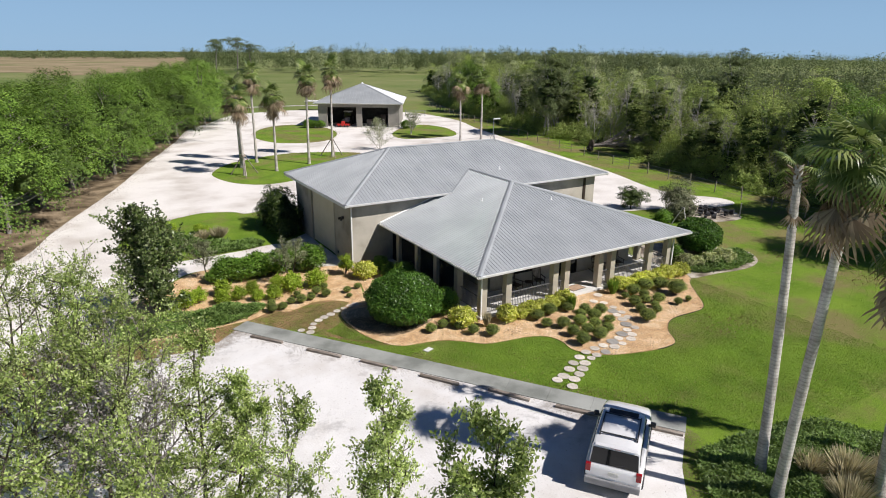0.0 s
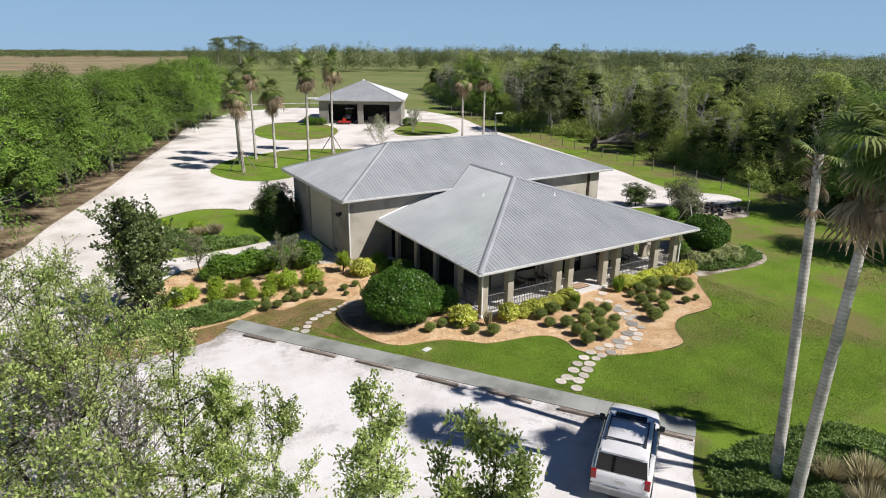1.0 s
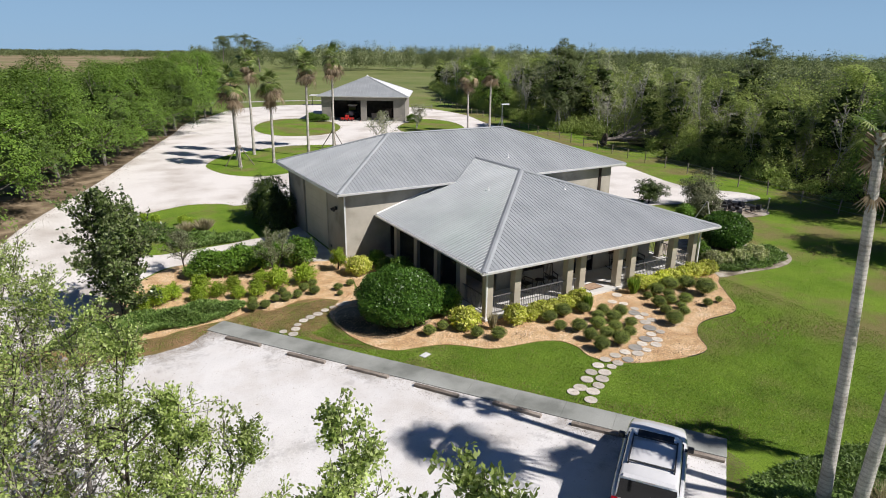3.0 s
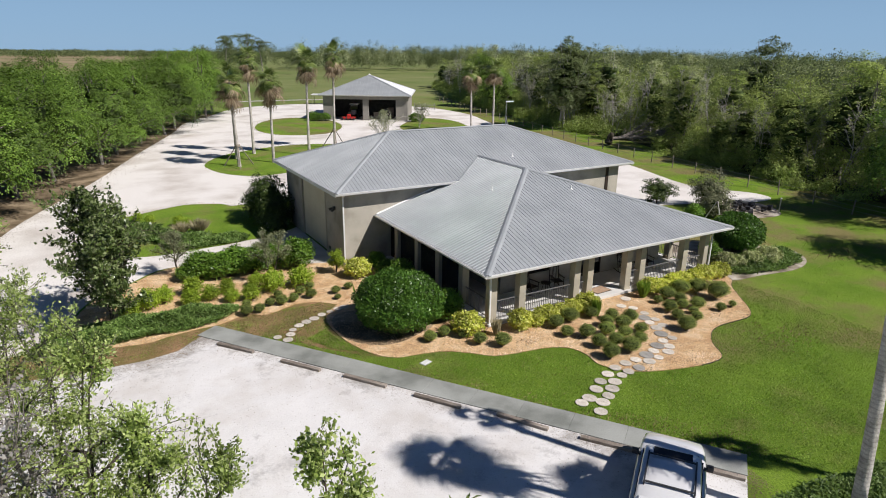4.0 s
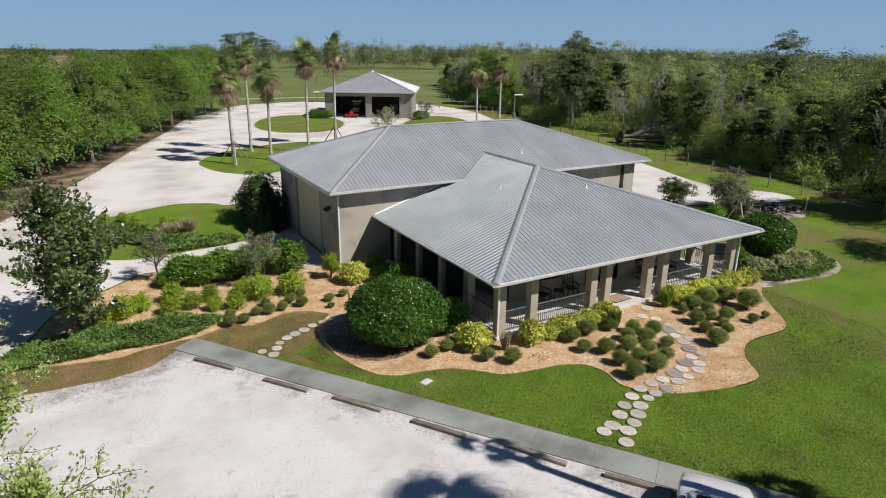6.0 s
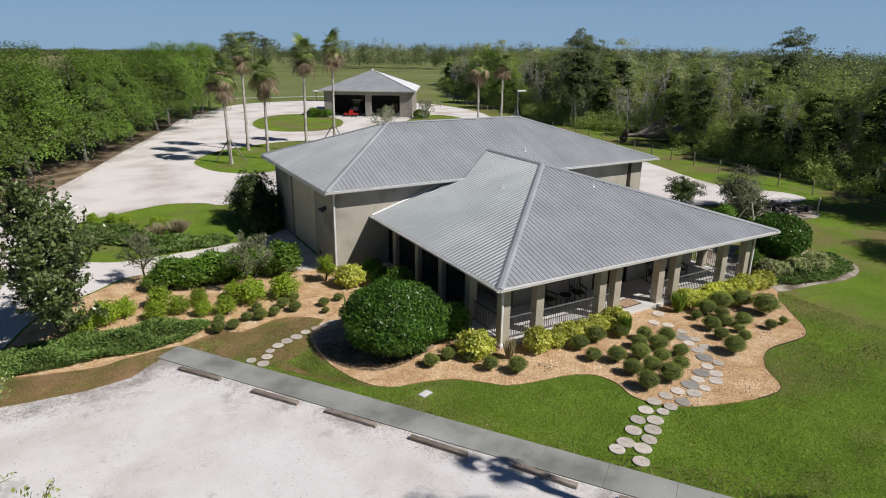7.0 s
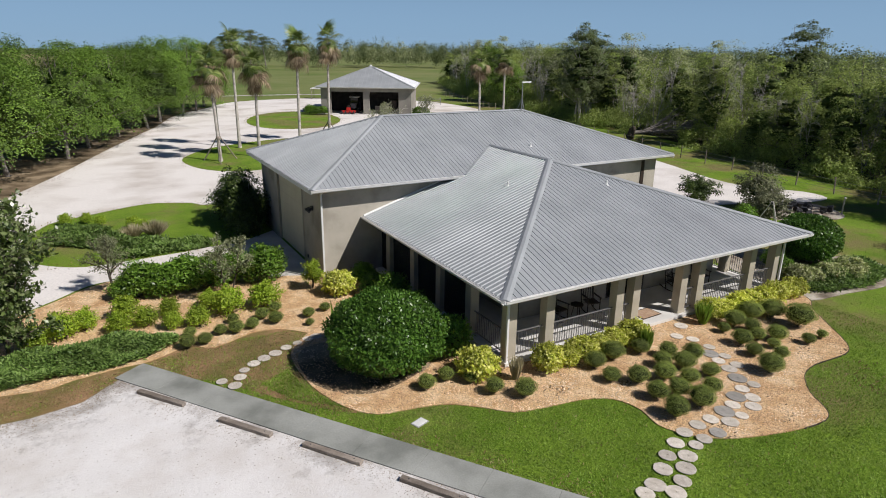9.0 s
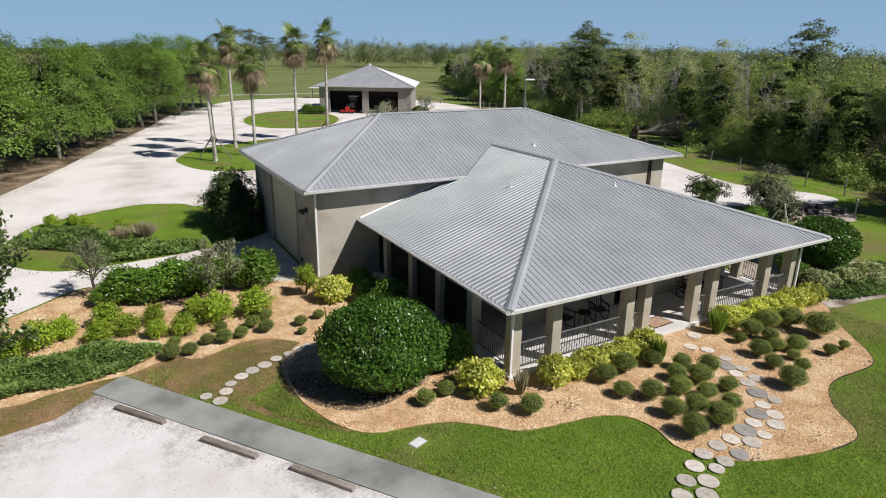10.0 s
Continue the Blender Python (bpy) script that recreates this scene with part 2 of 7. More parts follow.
# lighter copy of the roof metal; the sky's glare is in the colour
M["glareroof"] = surface("glare_roof_sheet", [(0.76, 0.77, 0.78), (0.82, 0.83, 0.84)], 0.5, 0.25, metal=0.1, fine=9, fine_amt=0.04, obj_var=0.03)
M["trim"] = surface("white_trim", [(0.70, 0.70, 0.68), (0.79, 0.79, 0.77)], 2.0, 0.5, fine=20, fine_amt=0.04)
M["stucco"] = surface("stucco", [(0.33, 0.305, 0.25), (0.43, 0.40, 0.335), (0.48, 0.445, 0.375)], 0.8, 0.95, bump=0.25, bump_scale=70, fine=60, fine_amt=0.07, spec=0.15)
M["barnwall"] = surface("grey_stucco", [(0.24, 0.225, 0.20), (0.30, 0.285, 0.25)], 0.8, 0.95, bump=0.25, bump_scale=70, fine=60, fine_amt=0.07, spec=0.15)
M["column"] = surface("painted_column", [(0.40, 0.36, 0.28), (0.47, 0.43, 0.34)], 1.2, 0.9, bump=0.15, bump_scale=60, fine=50, fine_amt=0.06, spec=0.2)
M["soffit"] = surface("soffit", [(0.42, 0.40, 0.36), (0.47, 0.45, 0.41)], 1.5, 0.8, fine=20, fine_amt=0.04)
M["door"] = surface("beige_door", [(0.60, 0.54, 0.40), (0.66, 0.60, 0.46)], 0.7, 0.7, fine=12, fine_amt=0.05)
M["iron"] = surface("dark_iron", [(0.025, 0.025, 0.027), (0.045, 0.045, 0.047)], 5, 0.45, fine=60, fine_amt=0.2)
M["rail"] = surface("grey_painted_iron", [(0.12, 0.115, 0.115), (0.18, 0.175, 0.17)], 5, 0.4, fine=60, fine_amt=0.15)
M["darkwood"] = surface("dark_wood", [(0.02, 0.013, 0.009), (0.05, 0.03, 0.02)], 4, 0.6, fine=40, fine_amt=0.3)
M["timber"] = surface("weathered_timber", [(0.20, 0.168, 0.14), (0.34, 0.295, 0.25)], 2.0, 0.9, bump=0.5, bump_scale=30, fine=50, fine_amt=0.25, obj_var=0.25, spec=0.1)
M["floor"] = surface("porch_floor", [(0.60, 0.59, 0.56), (0.70, 0.69, 0.66)], 1.1, 0.75, fine=30, fine_amt=0.06)
# near-black: the dimness of unlit rooms and barn is in the colour
M["interior"] = surface("unlit_interior", [(0.035, 0.032, 0.03), (0.06, 0.055, 0.05)], 1.5, 0.9)
M["stone"] = surface("stepping_stone", [(0.52, 0.47, 0.40), (0.68, 0.63, 0.56)], 1.6, 0.9, bump=0.4, bump_scale=40, fine=50, fine_amt=0.14, obj_var=0.22, spec=0.15)
M["darkstone"] = surface("grey_stone", [(0.27, 0.26, 0.24), (0.36, 0.34, 0.31)], 1.8, 0.9, bump=0.4, bump_scale=40, fine=50, fine_amt=0.12, obj_var=0.15, spec=0.15)
M["bark"] = surface("grey_bark", [(0.15, 0.13, 0.11), (0.30, 0.275, 0.25)], 4, 0.95, bump=0.7, bump_scale=25, fine=30, fine_amt=0.25, spec=0.1)
M["darkbark"] = surface("dark_bark", [(0.055, 0.045, 0.035), (0.12, 0.10, 0.08)], 4, 0.95, bump=0.7, bump_scale=25, fine=30, fine_amt=0.25, spec=0.1)
M["palebark"] = surface("pale_bark", [(0.36, 0.34, 0.30), (0.54, 0.52, 0.48)], 3, 0.95, bump=0.5, bump_scale=20, fine=20, fine_amt=0.25, obj_var=0.2, spec=0.1)
M["palmbark"] = surface("palm_bark", [(0.34, 0.31, 0.275), (0.50, 0.465, 0.42), (0.58, 0.545, 0.50)], 2.2, 0.95, bump=0.8, bump_scale=18, fine=26, fine_amt=0.22, spec=0.1)
ring_scars(M["palmbark"])
M["carpaint"] = surface("white_car_paint", [(0.72, 0.72, 0.72), (0.78, 0.78, 0.78)], 1.0, 0.18, fine=10, fine_amt=0.02)
cp = M["carpaint"].node_tree.nodes["Principled BSDF"]
cp.inputs["Coat Weight"].default_value, cp.inputs["Coat Roughness"].default_value, cp.inputs["Coat IOR"].default_value = 1.0, 0.03, 1.9
M["cargrey"] = surface("grey_cladding", [(0.20, 0.20, 0.205), (0.26, 0.26, 0.265)], 2.0, 0.5, fine=20, fine_amt=0.06)
M["rubber"] = surface("rubber", [(0.012, 0.012, 0.012), (0.03, 0.03, 0.03)], 6, 0.8)
M["chrome"] = surface("bright_metal", [(0.55, 0.55, 0.56), (0.62, 0.62, 0.63)], 4, 0.25, metal=1.0)
M["glass"] = surface("tinted_glass", [(0.006, 0.007, 0.008), (0.009, 0.010, 0.011)], 1, 0.04, spec=0.4, fine_amt=0.0)
M["taillamp"] = surface("red_lens", [(0.24, 0.006, 0.010), (0.32, 0.012, 0.016)], 8, 0.15)
M["lens"] = surface("clear_lens", [(0.55, 0.55, 0.55), (0.62, 0.62, 0.62)], 8, 0.1)
M["plate"] = surface("plate", [(0.55, 0.56, 0.52), (0.62, 0.62, 0.58)], 8, 0.5)
M["red"] = surface("red_paint", [(0.42, 0.015, 0.012), (0.55, 0.03, 0.02)], 4, 0.4)
M["whitebox"] = surface("white_plastic", [(0.66, 0.66, 0.64), (0.74, 0.74, 0.72)], 3, 0.5)
M["mat"] = surface("doormat", [(0.34, 0.22, 0.14), (0.45, 0.32, 0.22)], 6, 0.95, fine=50, fine_amt=0.2)
M["screen"] = screen_mat("insect_screen", (0.012, 0.013, 0.014), 0.30)
M["wire"] = surface("galvanised_wire", [(0.28, 0.28, 0.27), (0.36, 0.36, 0.35)], 5, 0.5, metal=0.5)

G = {}
G["tree"] = leaf_mat("young_tree_leaves", [(0.14, 0.20, 0.045), (0.36, 0.46, 0.11), (0.58, 0.66, 0.28)], 0.42)
G["oak"] = leaf_mat("oak_leaves", [(0.10, 0.175, 0.026), (0.14, 0.235, 0.034), (0.205, 0.315, 0.048)], 0.28, obj_var=0.28)
G["wood"] = leaf_mat("woodland_leaves", [(0.22, 0.29, 0.07), (0.32, 0.40, 0.10), (0.44, 0.51, 0.16)], 0.46, obj_var=0.34)
G["farwood"] = leaf_mat("far_wood_leaves", [(0.12, 0.158, 0.062), (0.16, 0.20, 0.078), (0.21, 0.25, 0.108)], 0.4, obj_var=0.05)
G["woodgrey"] = leaf_mat("greyish_leaves", [(0.30, 0.345, 0.16), (0.40, 0.44, 0.22), (0.52, 0.545, 0.31)], 0.46, obj_var=0.25)
# palest tone paints highlights onto some of the glossy leaves
G["magnolia"] = leaf_mat("glossy_leaves", [(0.06, 0.10, 0.025), (0.14, 0.20, 0.05), (0.36, 0.42, 0.20)], 0.3, rough=0.28)
G["bush"] = leaf_mat("clipped_leaves", [(0.035, 0.090, 0.012), (0.075, 0.165, 0.020), (0.12, 0.23, 0.032)], 0.22, rough=0.35)
# darkened to hold the garage wall's shade; also a naturally dark shrub
G["darkbush"] = leaf_mat("dark_shaded_leaves", [(0.03, 0.052, 0.012), (0.06, 0.095, 0.020), (0.11, 0.145, 0.04)], 0.15, rough=0.4)
G["greybush"] = leaf_mat("grey_bush_leaves", [(0.11, 0.125, 0.06), (0.17, 0.185, 0.095), (0.25, 0.255, 0.15)], 0.25)
G["variegated"] = leaf_mat("variegated_leaves", [(0.24, 0.30, 0.09), (0.40, 0.43, 0.18), (0.58, 0.58, 0.34)], 0.3)
G["hedge"] = leaf_mat("hedge_leaves", [(0.07, 0.145, 0.016), (0.13, 0.25, 0.028), (0.21, 0.35, 0.048)], 0.3, rough=0.35)
G["ball"] = leaf_mat("shrub_needles", [(0.15, 0.205, 0.04), (0.26, 0.33, 0.068), (0.39, 0.455, 0.125)], 0.36)
G["lime"] = leaf_mat("lime_leaves", [(0.20, 0.31, 0.020), (0.33, 0.46, 0.035), (0.45, 0.56, 0.07)], 0.35)
G["yellow"] = leaf_mat("yellow_leaves", [(0.33, 0.40, 0.04), (0.54, 0.565, 0.08), (0.74, 0.73, 0.25)], 0.30)
G["juniper"] = leaf_mat("juniper_sprays", [(0.085, 0.15, 0.034), (0.165, 0.27, 0.056), (0.27, 0.38, 0.11)], 0.3)
G["olive"] = leaf_mat("silver_leaves", [(0.20, 0.23, 0.105), (0.28, 0.31, 0.155), (0.38, 0.40, 0.24)], 0.25)
G["palm"] = leaf_mat("palm_blades", [(0.085, 0.135, 0.028), (0.16, 0.215, 0.05), (0.33, 0.38, 0.14)], 0.34, rough=0.35)
G["deadpalm"] = leaf_mat("dry_palm_blades", [(0.15, 0.105, 0.06), (0.26, 0.195, 0.12), (0.38, 0.30, 0.19)], 0.2)
G["straw"] = leaf_mat("straw_blades", [(0.28, 0.26, 0.13), (0.44, 0.39, 0.23), (0.56, 0.50, 0.33)], 0.25)
G["grass"] = leaf_mat("grass_blades", [(0.125, 0.215, 0.022), (0.20, 0.32, 0.036), (0.31, 0.42, 0.075)], 0.4)
# near-black fill: the shade inside the shrubs, painted
M["core"] = surface("shrub_inner_shade", [(0.020, 0.028, 0.010), (0.045, 0.055, 0.022)], 6, 0.95, fine=30, fine_amt=0.3, spec=0.1)
G["litterblade"] = leaf_mat("brown_grass_blades", [(0.20, 0.13, 0.06), (0.32, 0.22, 0.11), (0.42, 0.34, 0.18)], 0.2)
# dark tone for crown insides, standing in for the shade there
G["old"] = leaf_mat("inner_shade_leaves", [(0.055, 0.085, 0.02), (0.075, 0.115, 0.028), (0.10, 0.14, 0.036)], 0.3, rough=0.8)
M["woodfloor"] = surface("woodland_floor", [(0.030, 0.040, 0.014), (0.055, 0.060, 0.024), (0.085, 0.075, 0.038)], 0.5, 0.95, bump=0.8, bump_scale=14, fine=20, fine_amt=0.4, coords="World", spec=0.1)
G["dead"] = leaf_mat("bare_twigs", [(0.20, 0.18, 0.16), (0.30, 0.28, 0.25), (0.38, 0.36, 0.33)], 0.05)

# ---- building kit ----
RNG = np.random.default_rng(11)


def part(name, geo, mat, parent=None, label="", smooth=False):
    """Links a bmesh or mesh as one object, under parent where there is one."""
    if isinstance(geo, bmesh.types.BMesh):
        me = bpy.data.meshes.new(name)
        bmesh.ops.recalc_face_normals(geo, faces=geo.faces)
        geo.to_mesh(me)
        geo.free()
    else:
        me = geo
    if not me.materials:
        me.materials.append(mat)
    if smooth:
        me.polygons.foreach_set("use_smooth", [True] * len(me.polygons))
    ob = new(name, me)
    if parent is not None:
        ob.parent = parent
    if label:
        tagged(ob, label)
    return ob


def thing(name, m, label, category, group="", kind=""):
    ob = new(name)
    ob.matrix_world = m
    return tagged(ob, label, category, group, kind)


def box(bm, x0, x1, y0, y1, z0, z1, bevel=0.0):
    """An upright block between the given limits."""
    r = bmesh.ops.create_cube(bm, size=1.0, matrix=Matrix.LocRotScale(((x0 + x1) / 2, (y0 + y1) / 2, (z0 + z1) / 2), None, (abs(x1 - x0), abs(y1 - y0), abs(z1 - z0))))
    if bevel:
        edges = list({e for v in r["verts"] for e in v.link_edges})
        bmesh.ops.bevel(bm, geom=edges, offset=bevel, segments=2, profile=0.6, affect="EDGES")
    return bm


def blk(x0, x1, y0, y1, z0, z1, bevel=0.0):
    return box(bmesh.new(), x0, x1, y0, y1, z0, z1, bevel)


def rod(bm, a, b, r0, r1=None, sides=6):
    """A tapered round bar from a to b."""
    a, b = Vector(a), Vector(b)
    d = b - a
    m = Matrix.Translation((a + b) / 2) @ d.to_track_quat("Z", "Y").to_matrix().to_4x4()
    bmesh.ops.create_cone(bm, cap_ends=True, segments=sides, radius1=r0, radius2=r0 if r1 is None else r1, depth=d.length, matrix=m)
    return bm


def quads(name, verts, faces4):
    """A mesh from arrays of corners and four-cornered faces."""
    me = bpy.data.meshes.new(name)
    nv, nf = len(verts), len(faces4)
    me.vertices.add(nv)
    me.vertices.foreach_set("co", np.ascontiguousarray(verts, dtype=np.float32).ravel())
    me.loops.add(nf * 4)
    me.loops.foreach_set("vertex_index", np.ascontiguousarray(faces4, dtype=np.int32).ravel())
    me.polygons.add(nf)
    me.polygons.foreach_set("loop_start", np.arange(0, nf * 4, 4, dtype=np.int32))
    me.update(calc_edges=True)
    return me


def unit(v):
    return v / np.maximum(np.linalg.norm(v, axis=1, keepdims=True), 1e-9)


def leaf_arrays(pos, axis, size, rng, width=0.55, fold=0.12, normal=None, lie=0.0):
    """A folded diamond leaf at each place, along axis; size: its lengths."""
    n = len(pos)
    axis = unit(axis)
    if lie:
        nn = unit(normal)
        axis = unit(axis - lie * (axis * nn).sum(1, keepdims=True) * nn)
    side = np.cross(axis, rng.normal(size=(n, 3)) if normal is None else normal)
    side = unit(side)
    up = np.cross(side, axis)
    s = np.asarray(size).reshape(-1, 1)
    tip = pos + axis * s
    mid = pos + axis * s * 0.5
    w = width * 0.5 * s
    v = np.stack([pos, mid + side * w + up * s * fold, tip, mid - side * w + up * s * fold], 1).reshape(-1, 3)
    f = np.arange(n * 4).reshape(-1, 4)
    return v, f


def joined(name, arrays):
    vs, fs, off = [], [], 0
    for v, f in arrays:
        vs.append(v)
        fs.append(f + off)
        off += len(v)
    return quads(name, np.concatenate(vs), np.concatenate(fs))


def tubes(name, segs, sides=5):
    """Tapered limbs; segs: rows of (start, end, radius at start, radius at end)."""
    ang = np.linspace(0, 2 * np.pi, sides, endpoint=False)
    out = []
    for a, b, r0, r1 in segs:
        a, b = np.asarray(a, float), np.asarray(b, float)
        d = b - a
        d = d / max(np.linalg.norm(d), 1e-9)
        u = np.cross(d, (0.0, 0.0, 1.0) if abs(d[2]) < 0.9 else (1.0, 0.0, 0.0))
        u = u / np.linalg.norm(u)
        w = np.cross(d, u)
        ring = np.cos(ang)[:, None] * u + np.sin(ang)[:, None] * w
        v = np.concatenate([a + ring * r0, b + ring * r1])
        i = np.arange(sides)
        j = (i + 1) % sides
        out.append((v, np.stack([i, j, j + sides, i + sides], 1)))
    return joined(name, out)


def smooth_loop(pts, n=6):
    """A closed line through pts, rounded."""
    out = []
    k = len(pts)
    for i in range(k):
        p0, p1, p2, p3 = (np.array(pts[(i + j - 1) % k], float) for j in range(4))
        for s in range(n):
            t = s / n
            out.append(tuple(0.5 * (2 * p1 + (p2 - p0) * t + (2 * p0 - 5 * p1 + 4 * p2 - p3) * t * t + (3 * p1 - p0 - 3 * p2 + p3) * t ** 3)))
    return out


def sheet(name, pts, z, mat, label, thick=0.0, soft=0, category="ground"):
    """A flat patch of ground at height z, with a skirt of the given thickness."""
    if soft:
        pts = smooth_loop(pts, soft)
    bm = bmesh.new()
    top = [bm.verts.new((x, y, z)) for x, y in pts]
    bm.faces.new(top)
    if thick:
        low = [bm.verts.new((x, y, z - thick)) for x, y in pts]
        for i in range(len(pts)):
            j = (i + 1) % len(pts)
            bm.faces.new((top[i], top[j], low[j], low[i]))
    bmesh.ops.triangulate(bm, faces=[f for f in bm.faces if len(f.verts) > 4])
    ob = part(name, bm, mat)
    return tagged(ob, label, category, kind="structure")


def inside(x, y, poly):
    """Which of the places lie in the outline."""
    c = np.zeros(len(x), bool)
    n = len(poly)
    for i in range(n):
        (x1, y1), (x2, y2) = poly[i], poly[(i + 1) % n]
        hit = ((y1 > y) != (y2 > y)) & (x < (x2 - x1) * (y - y1) / ((y2 - y1) or 1e-9) + x1)
        c ^= hit
    return c


def scatter(poly, n, rng):
    """n places at random in the outline."""
    p = np.array(poly)
    lo, hi = p.min(0), p.max(0)
    got = np.zeros((0, 2))
    while len(got) < n:
        q = lo + rng.random((n * 2, 2)) * (hi - lo)
        got = np.concatenate([got, q[inside(q[:, 0], q[:, 1], poly)]])
    return got[:n]

# ---- the ground ----
gb = bmesh.new()
R_FAR = 4200.0
def land(x, y):
    """Far land height, sloped down beyond the pasture to fit the camera's view."""
    return -0.0085 * np.maximum(0.0, np.hypot(x - 20, y - 40) - 240)


rings = [0, 40, 120, 240, 400, 800, 1200, R_FAR]
prev = None
for r in rings:
    if r == 0:
        cur = [gb.verts.new((20, 40, 0))]
    else:
        cur = [gb.verts.new((20 + r * math.cos(a * math.tau / 48), 40 + r * math.sin(a * math.tau / 48), float(land(20 + r, 40)))) for a in range(48)]
    if prev and len(prev) == 1:
        for i in range(48):
            gb.faces.new((prev[0], cur[i], cur[(i + 1) % 48]))
    elif prev:
        for i in range(48):
            j = (i + 1) % 48
            gb.faces.new((prev[i], cur[i], cur[j], prev[j]))
    prev = cur
ground = tagged(part("ground", gb, M["lawn"]), "green mown lawn running out into flat pasture", "lawn", kind="structure")

DRIVE = [(-17, 33), (-11, 43), (-6.6, 50.5), (-4.6, 57), (0.4, 70), (5, 84), (11, 101), (15, 114), (20.5, 123), (29, 136), (46, 139), (62, 127), (65, 110), (61, 95),
         (58.5, 84), (55, 68), (52, 54), (49, 43.5), (51.5, 38.5), (50.5, 36.2), (46, 36.8), (42.5, 38.5), (38, 40), (35.2, 44), (34.6, 50), (30, 54), (16, 54), (12.6, 55.6),
         (9.6, 54.8), (8.6, 55.9), (6.3, 56.8), (4.6, 56.3), (3, 55.5), (0.94, 54.4), (0.1, 53.3), (-0.9, 49.9), (-0.3, 46.8), (0.7, 45.4), (2.15, 44.5), (4, 44.5), (6.5, 44.75), (9.6, 44.95), (10.2, 41.2), (6.4, 41.6), (2.8, 41.8), (1.0, 40.4), (-1.2, 38.2), (-2.2, 35.5), (-3.6, 33.2), (-8, 31.8)]
drive = sheet("road", DRIVE, 0.012, M["drive"], "white crushed-shell driveway with grass islands", soft=4, category="driveway")
LOT = [(3.28, 32.2), (1.9, 30.9), (0.6, 30.65), (-1.4, 30.75), (-4.5, 31.2), (-9, 31.2), (-17.5, 33.5), (-24, 26), (-26, 6), (-18, -6), (2, -8), (8.5, 4), (10.6, 9.2), (12.5, 11.8), (13.7, 12.95), (15.85, 14.5)]
lot = sheet("pavement", LOT, 0.016, M["shell"], "white crushed-shell parking lot", category="parking lot")
sheet("ground_dirt", [(-16, 35), (-10, 44.5), (-5.6, 51), (-3.6, 57), (1.4, 70), (6, 84), (12, 101), (16, 114), (21.5, 123), (17, 128), (10, 116), (4, 102), (-3, 84), (-8, 70), (-13, 57), (-22, 44)],
      0.008, M["litter"], "brown leaf litter and dirt under the tree row", soft=4, category="dirt")
sheet("ground_dry_grass", [(3.2, 32.7), (5.3, 33.7), (6.9, 33.4), (8.7, 33.3), (9.9, 32.2), (8.9, 31.2), (8.65, 30.2), (8.7, 28.6), (9.3, 26.8), (8.9, 26.5), (7.4, 28.1), (5.6, 30.4)],
      0.006, M["drygrass"], "dry brownish grass beside the walk", soft=4, category="grass")
sheet("ground_verge", [(3.3, 32.8), (1.2, 32.8), (-0.5, 33.0), (-3.4, 33.6), (-6.5, 32.8), (-6.5, 30.8), (-1.4, 30.2), (0.6, 30.1), (2.2, 30.4), (3.3, 31.4)],
      0.0145, M["drygrass"], "brown verge of dry grass by the lot", soft=3, category="grass")
ISLES = {
    "c": [(9.6, 54.8), (8.6, 55.9), (6.3, 56.8), (4.6, 56.3), (3, 55.5), (0.94, 54.4), (0.1, 53.3), (-0.9, 49.9), (-0.3, 46.8), (0.7, 45.4), (2.15, 44.5), (4, 44.5), (6.5, 44.75), (9.4, 45.1), (10.4, 46.5), (10.5, 52.5)],
    "a": [(10.9, 74.8), (10.6, 71.5), (11.8, 67.7), (14.8, 65.6), (20, 67.5), (27, 73), (31.5, 78.5), (28, 82), (23, 83.5), (18.5, 82.2), (13.8, 79.4)],
    "b": [(23.6, 104.5), (22.7, 98), (24.6, 93), (29, 91.6), (32.5, 93.5), (35.8, 99), (37, 105), (36, 111.5), (31.7, 114), (26.8, 110.8)],
    "b2": [(47, 99), (51, 103), (55, 103.5), (56, 97), (53, 89.2), (48.2, 87.8), (43, 88.8), (43.5, 94)],
}
for key, pts in ISLES.items():
    sheet("ground_island", pts, 0.03 if key != "c" else 0.004, M["lawn"], "mown grass island inside the white driveway", thick=0.03 if key != "c" else 0.0, soft=4, category="lawn")
FRONT_BED = [(9.4, 32.3), (8.5, 31.3), (8.25, 30.1), (8.35, 28.4), (8.85, 26.85), (9.55, 26.05), (10.5, 25.85), (11.6, 25.55), (12.5, 24.85), (13.2, 24.2), (14.25, 23.95), (15.5, 23.75), (16.35, 23.3),
             (16.65, 22.5), (16.5, 21.65), (16.8, 21.0), (17.2, 20.6), (17.8, 20.2), (18.9, 19.8), (20.15, 19.5), (21.15, 19.45), (21.7, 19.75), (22.25, 20.6), (23.2, 21.35), (24.2, 21.6), (25.4, 21.55),
             (26.3, 21.6), (27.05, 22.1), (28.1, 23.4), (29.1, 24.6), (29.9, 25.15), (30.3, 26.1), (30.2, 26.7), (29.8, 26.8), (26, 26.8), (22, 26.8), (18, 26.8), (14.9, 26.8), (14.4, 27.2), (14.1, 30), (14.1, 34), (14.1, 37.4), (11.9, 37.4), (10.9, 33.5)]
bed = sheet("ground_front_bed", FRONT_BED, 0.035, M["mulch"], "orange-tan pebble mulch bed in front of the porch", thick=0.03, soft=3, category="mulch bed")
# dark sheet: fallen leaves, with the round bush's shade put into the colour
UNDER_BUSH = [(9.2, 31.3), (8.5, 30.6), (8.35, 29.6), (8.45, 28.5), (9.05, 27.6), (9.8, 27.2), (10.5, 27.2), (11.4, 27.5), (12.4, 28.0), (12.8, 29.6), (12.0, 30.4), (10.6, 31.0)]
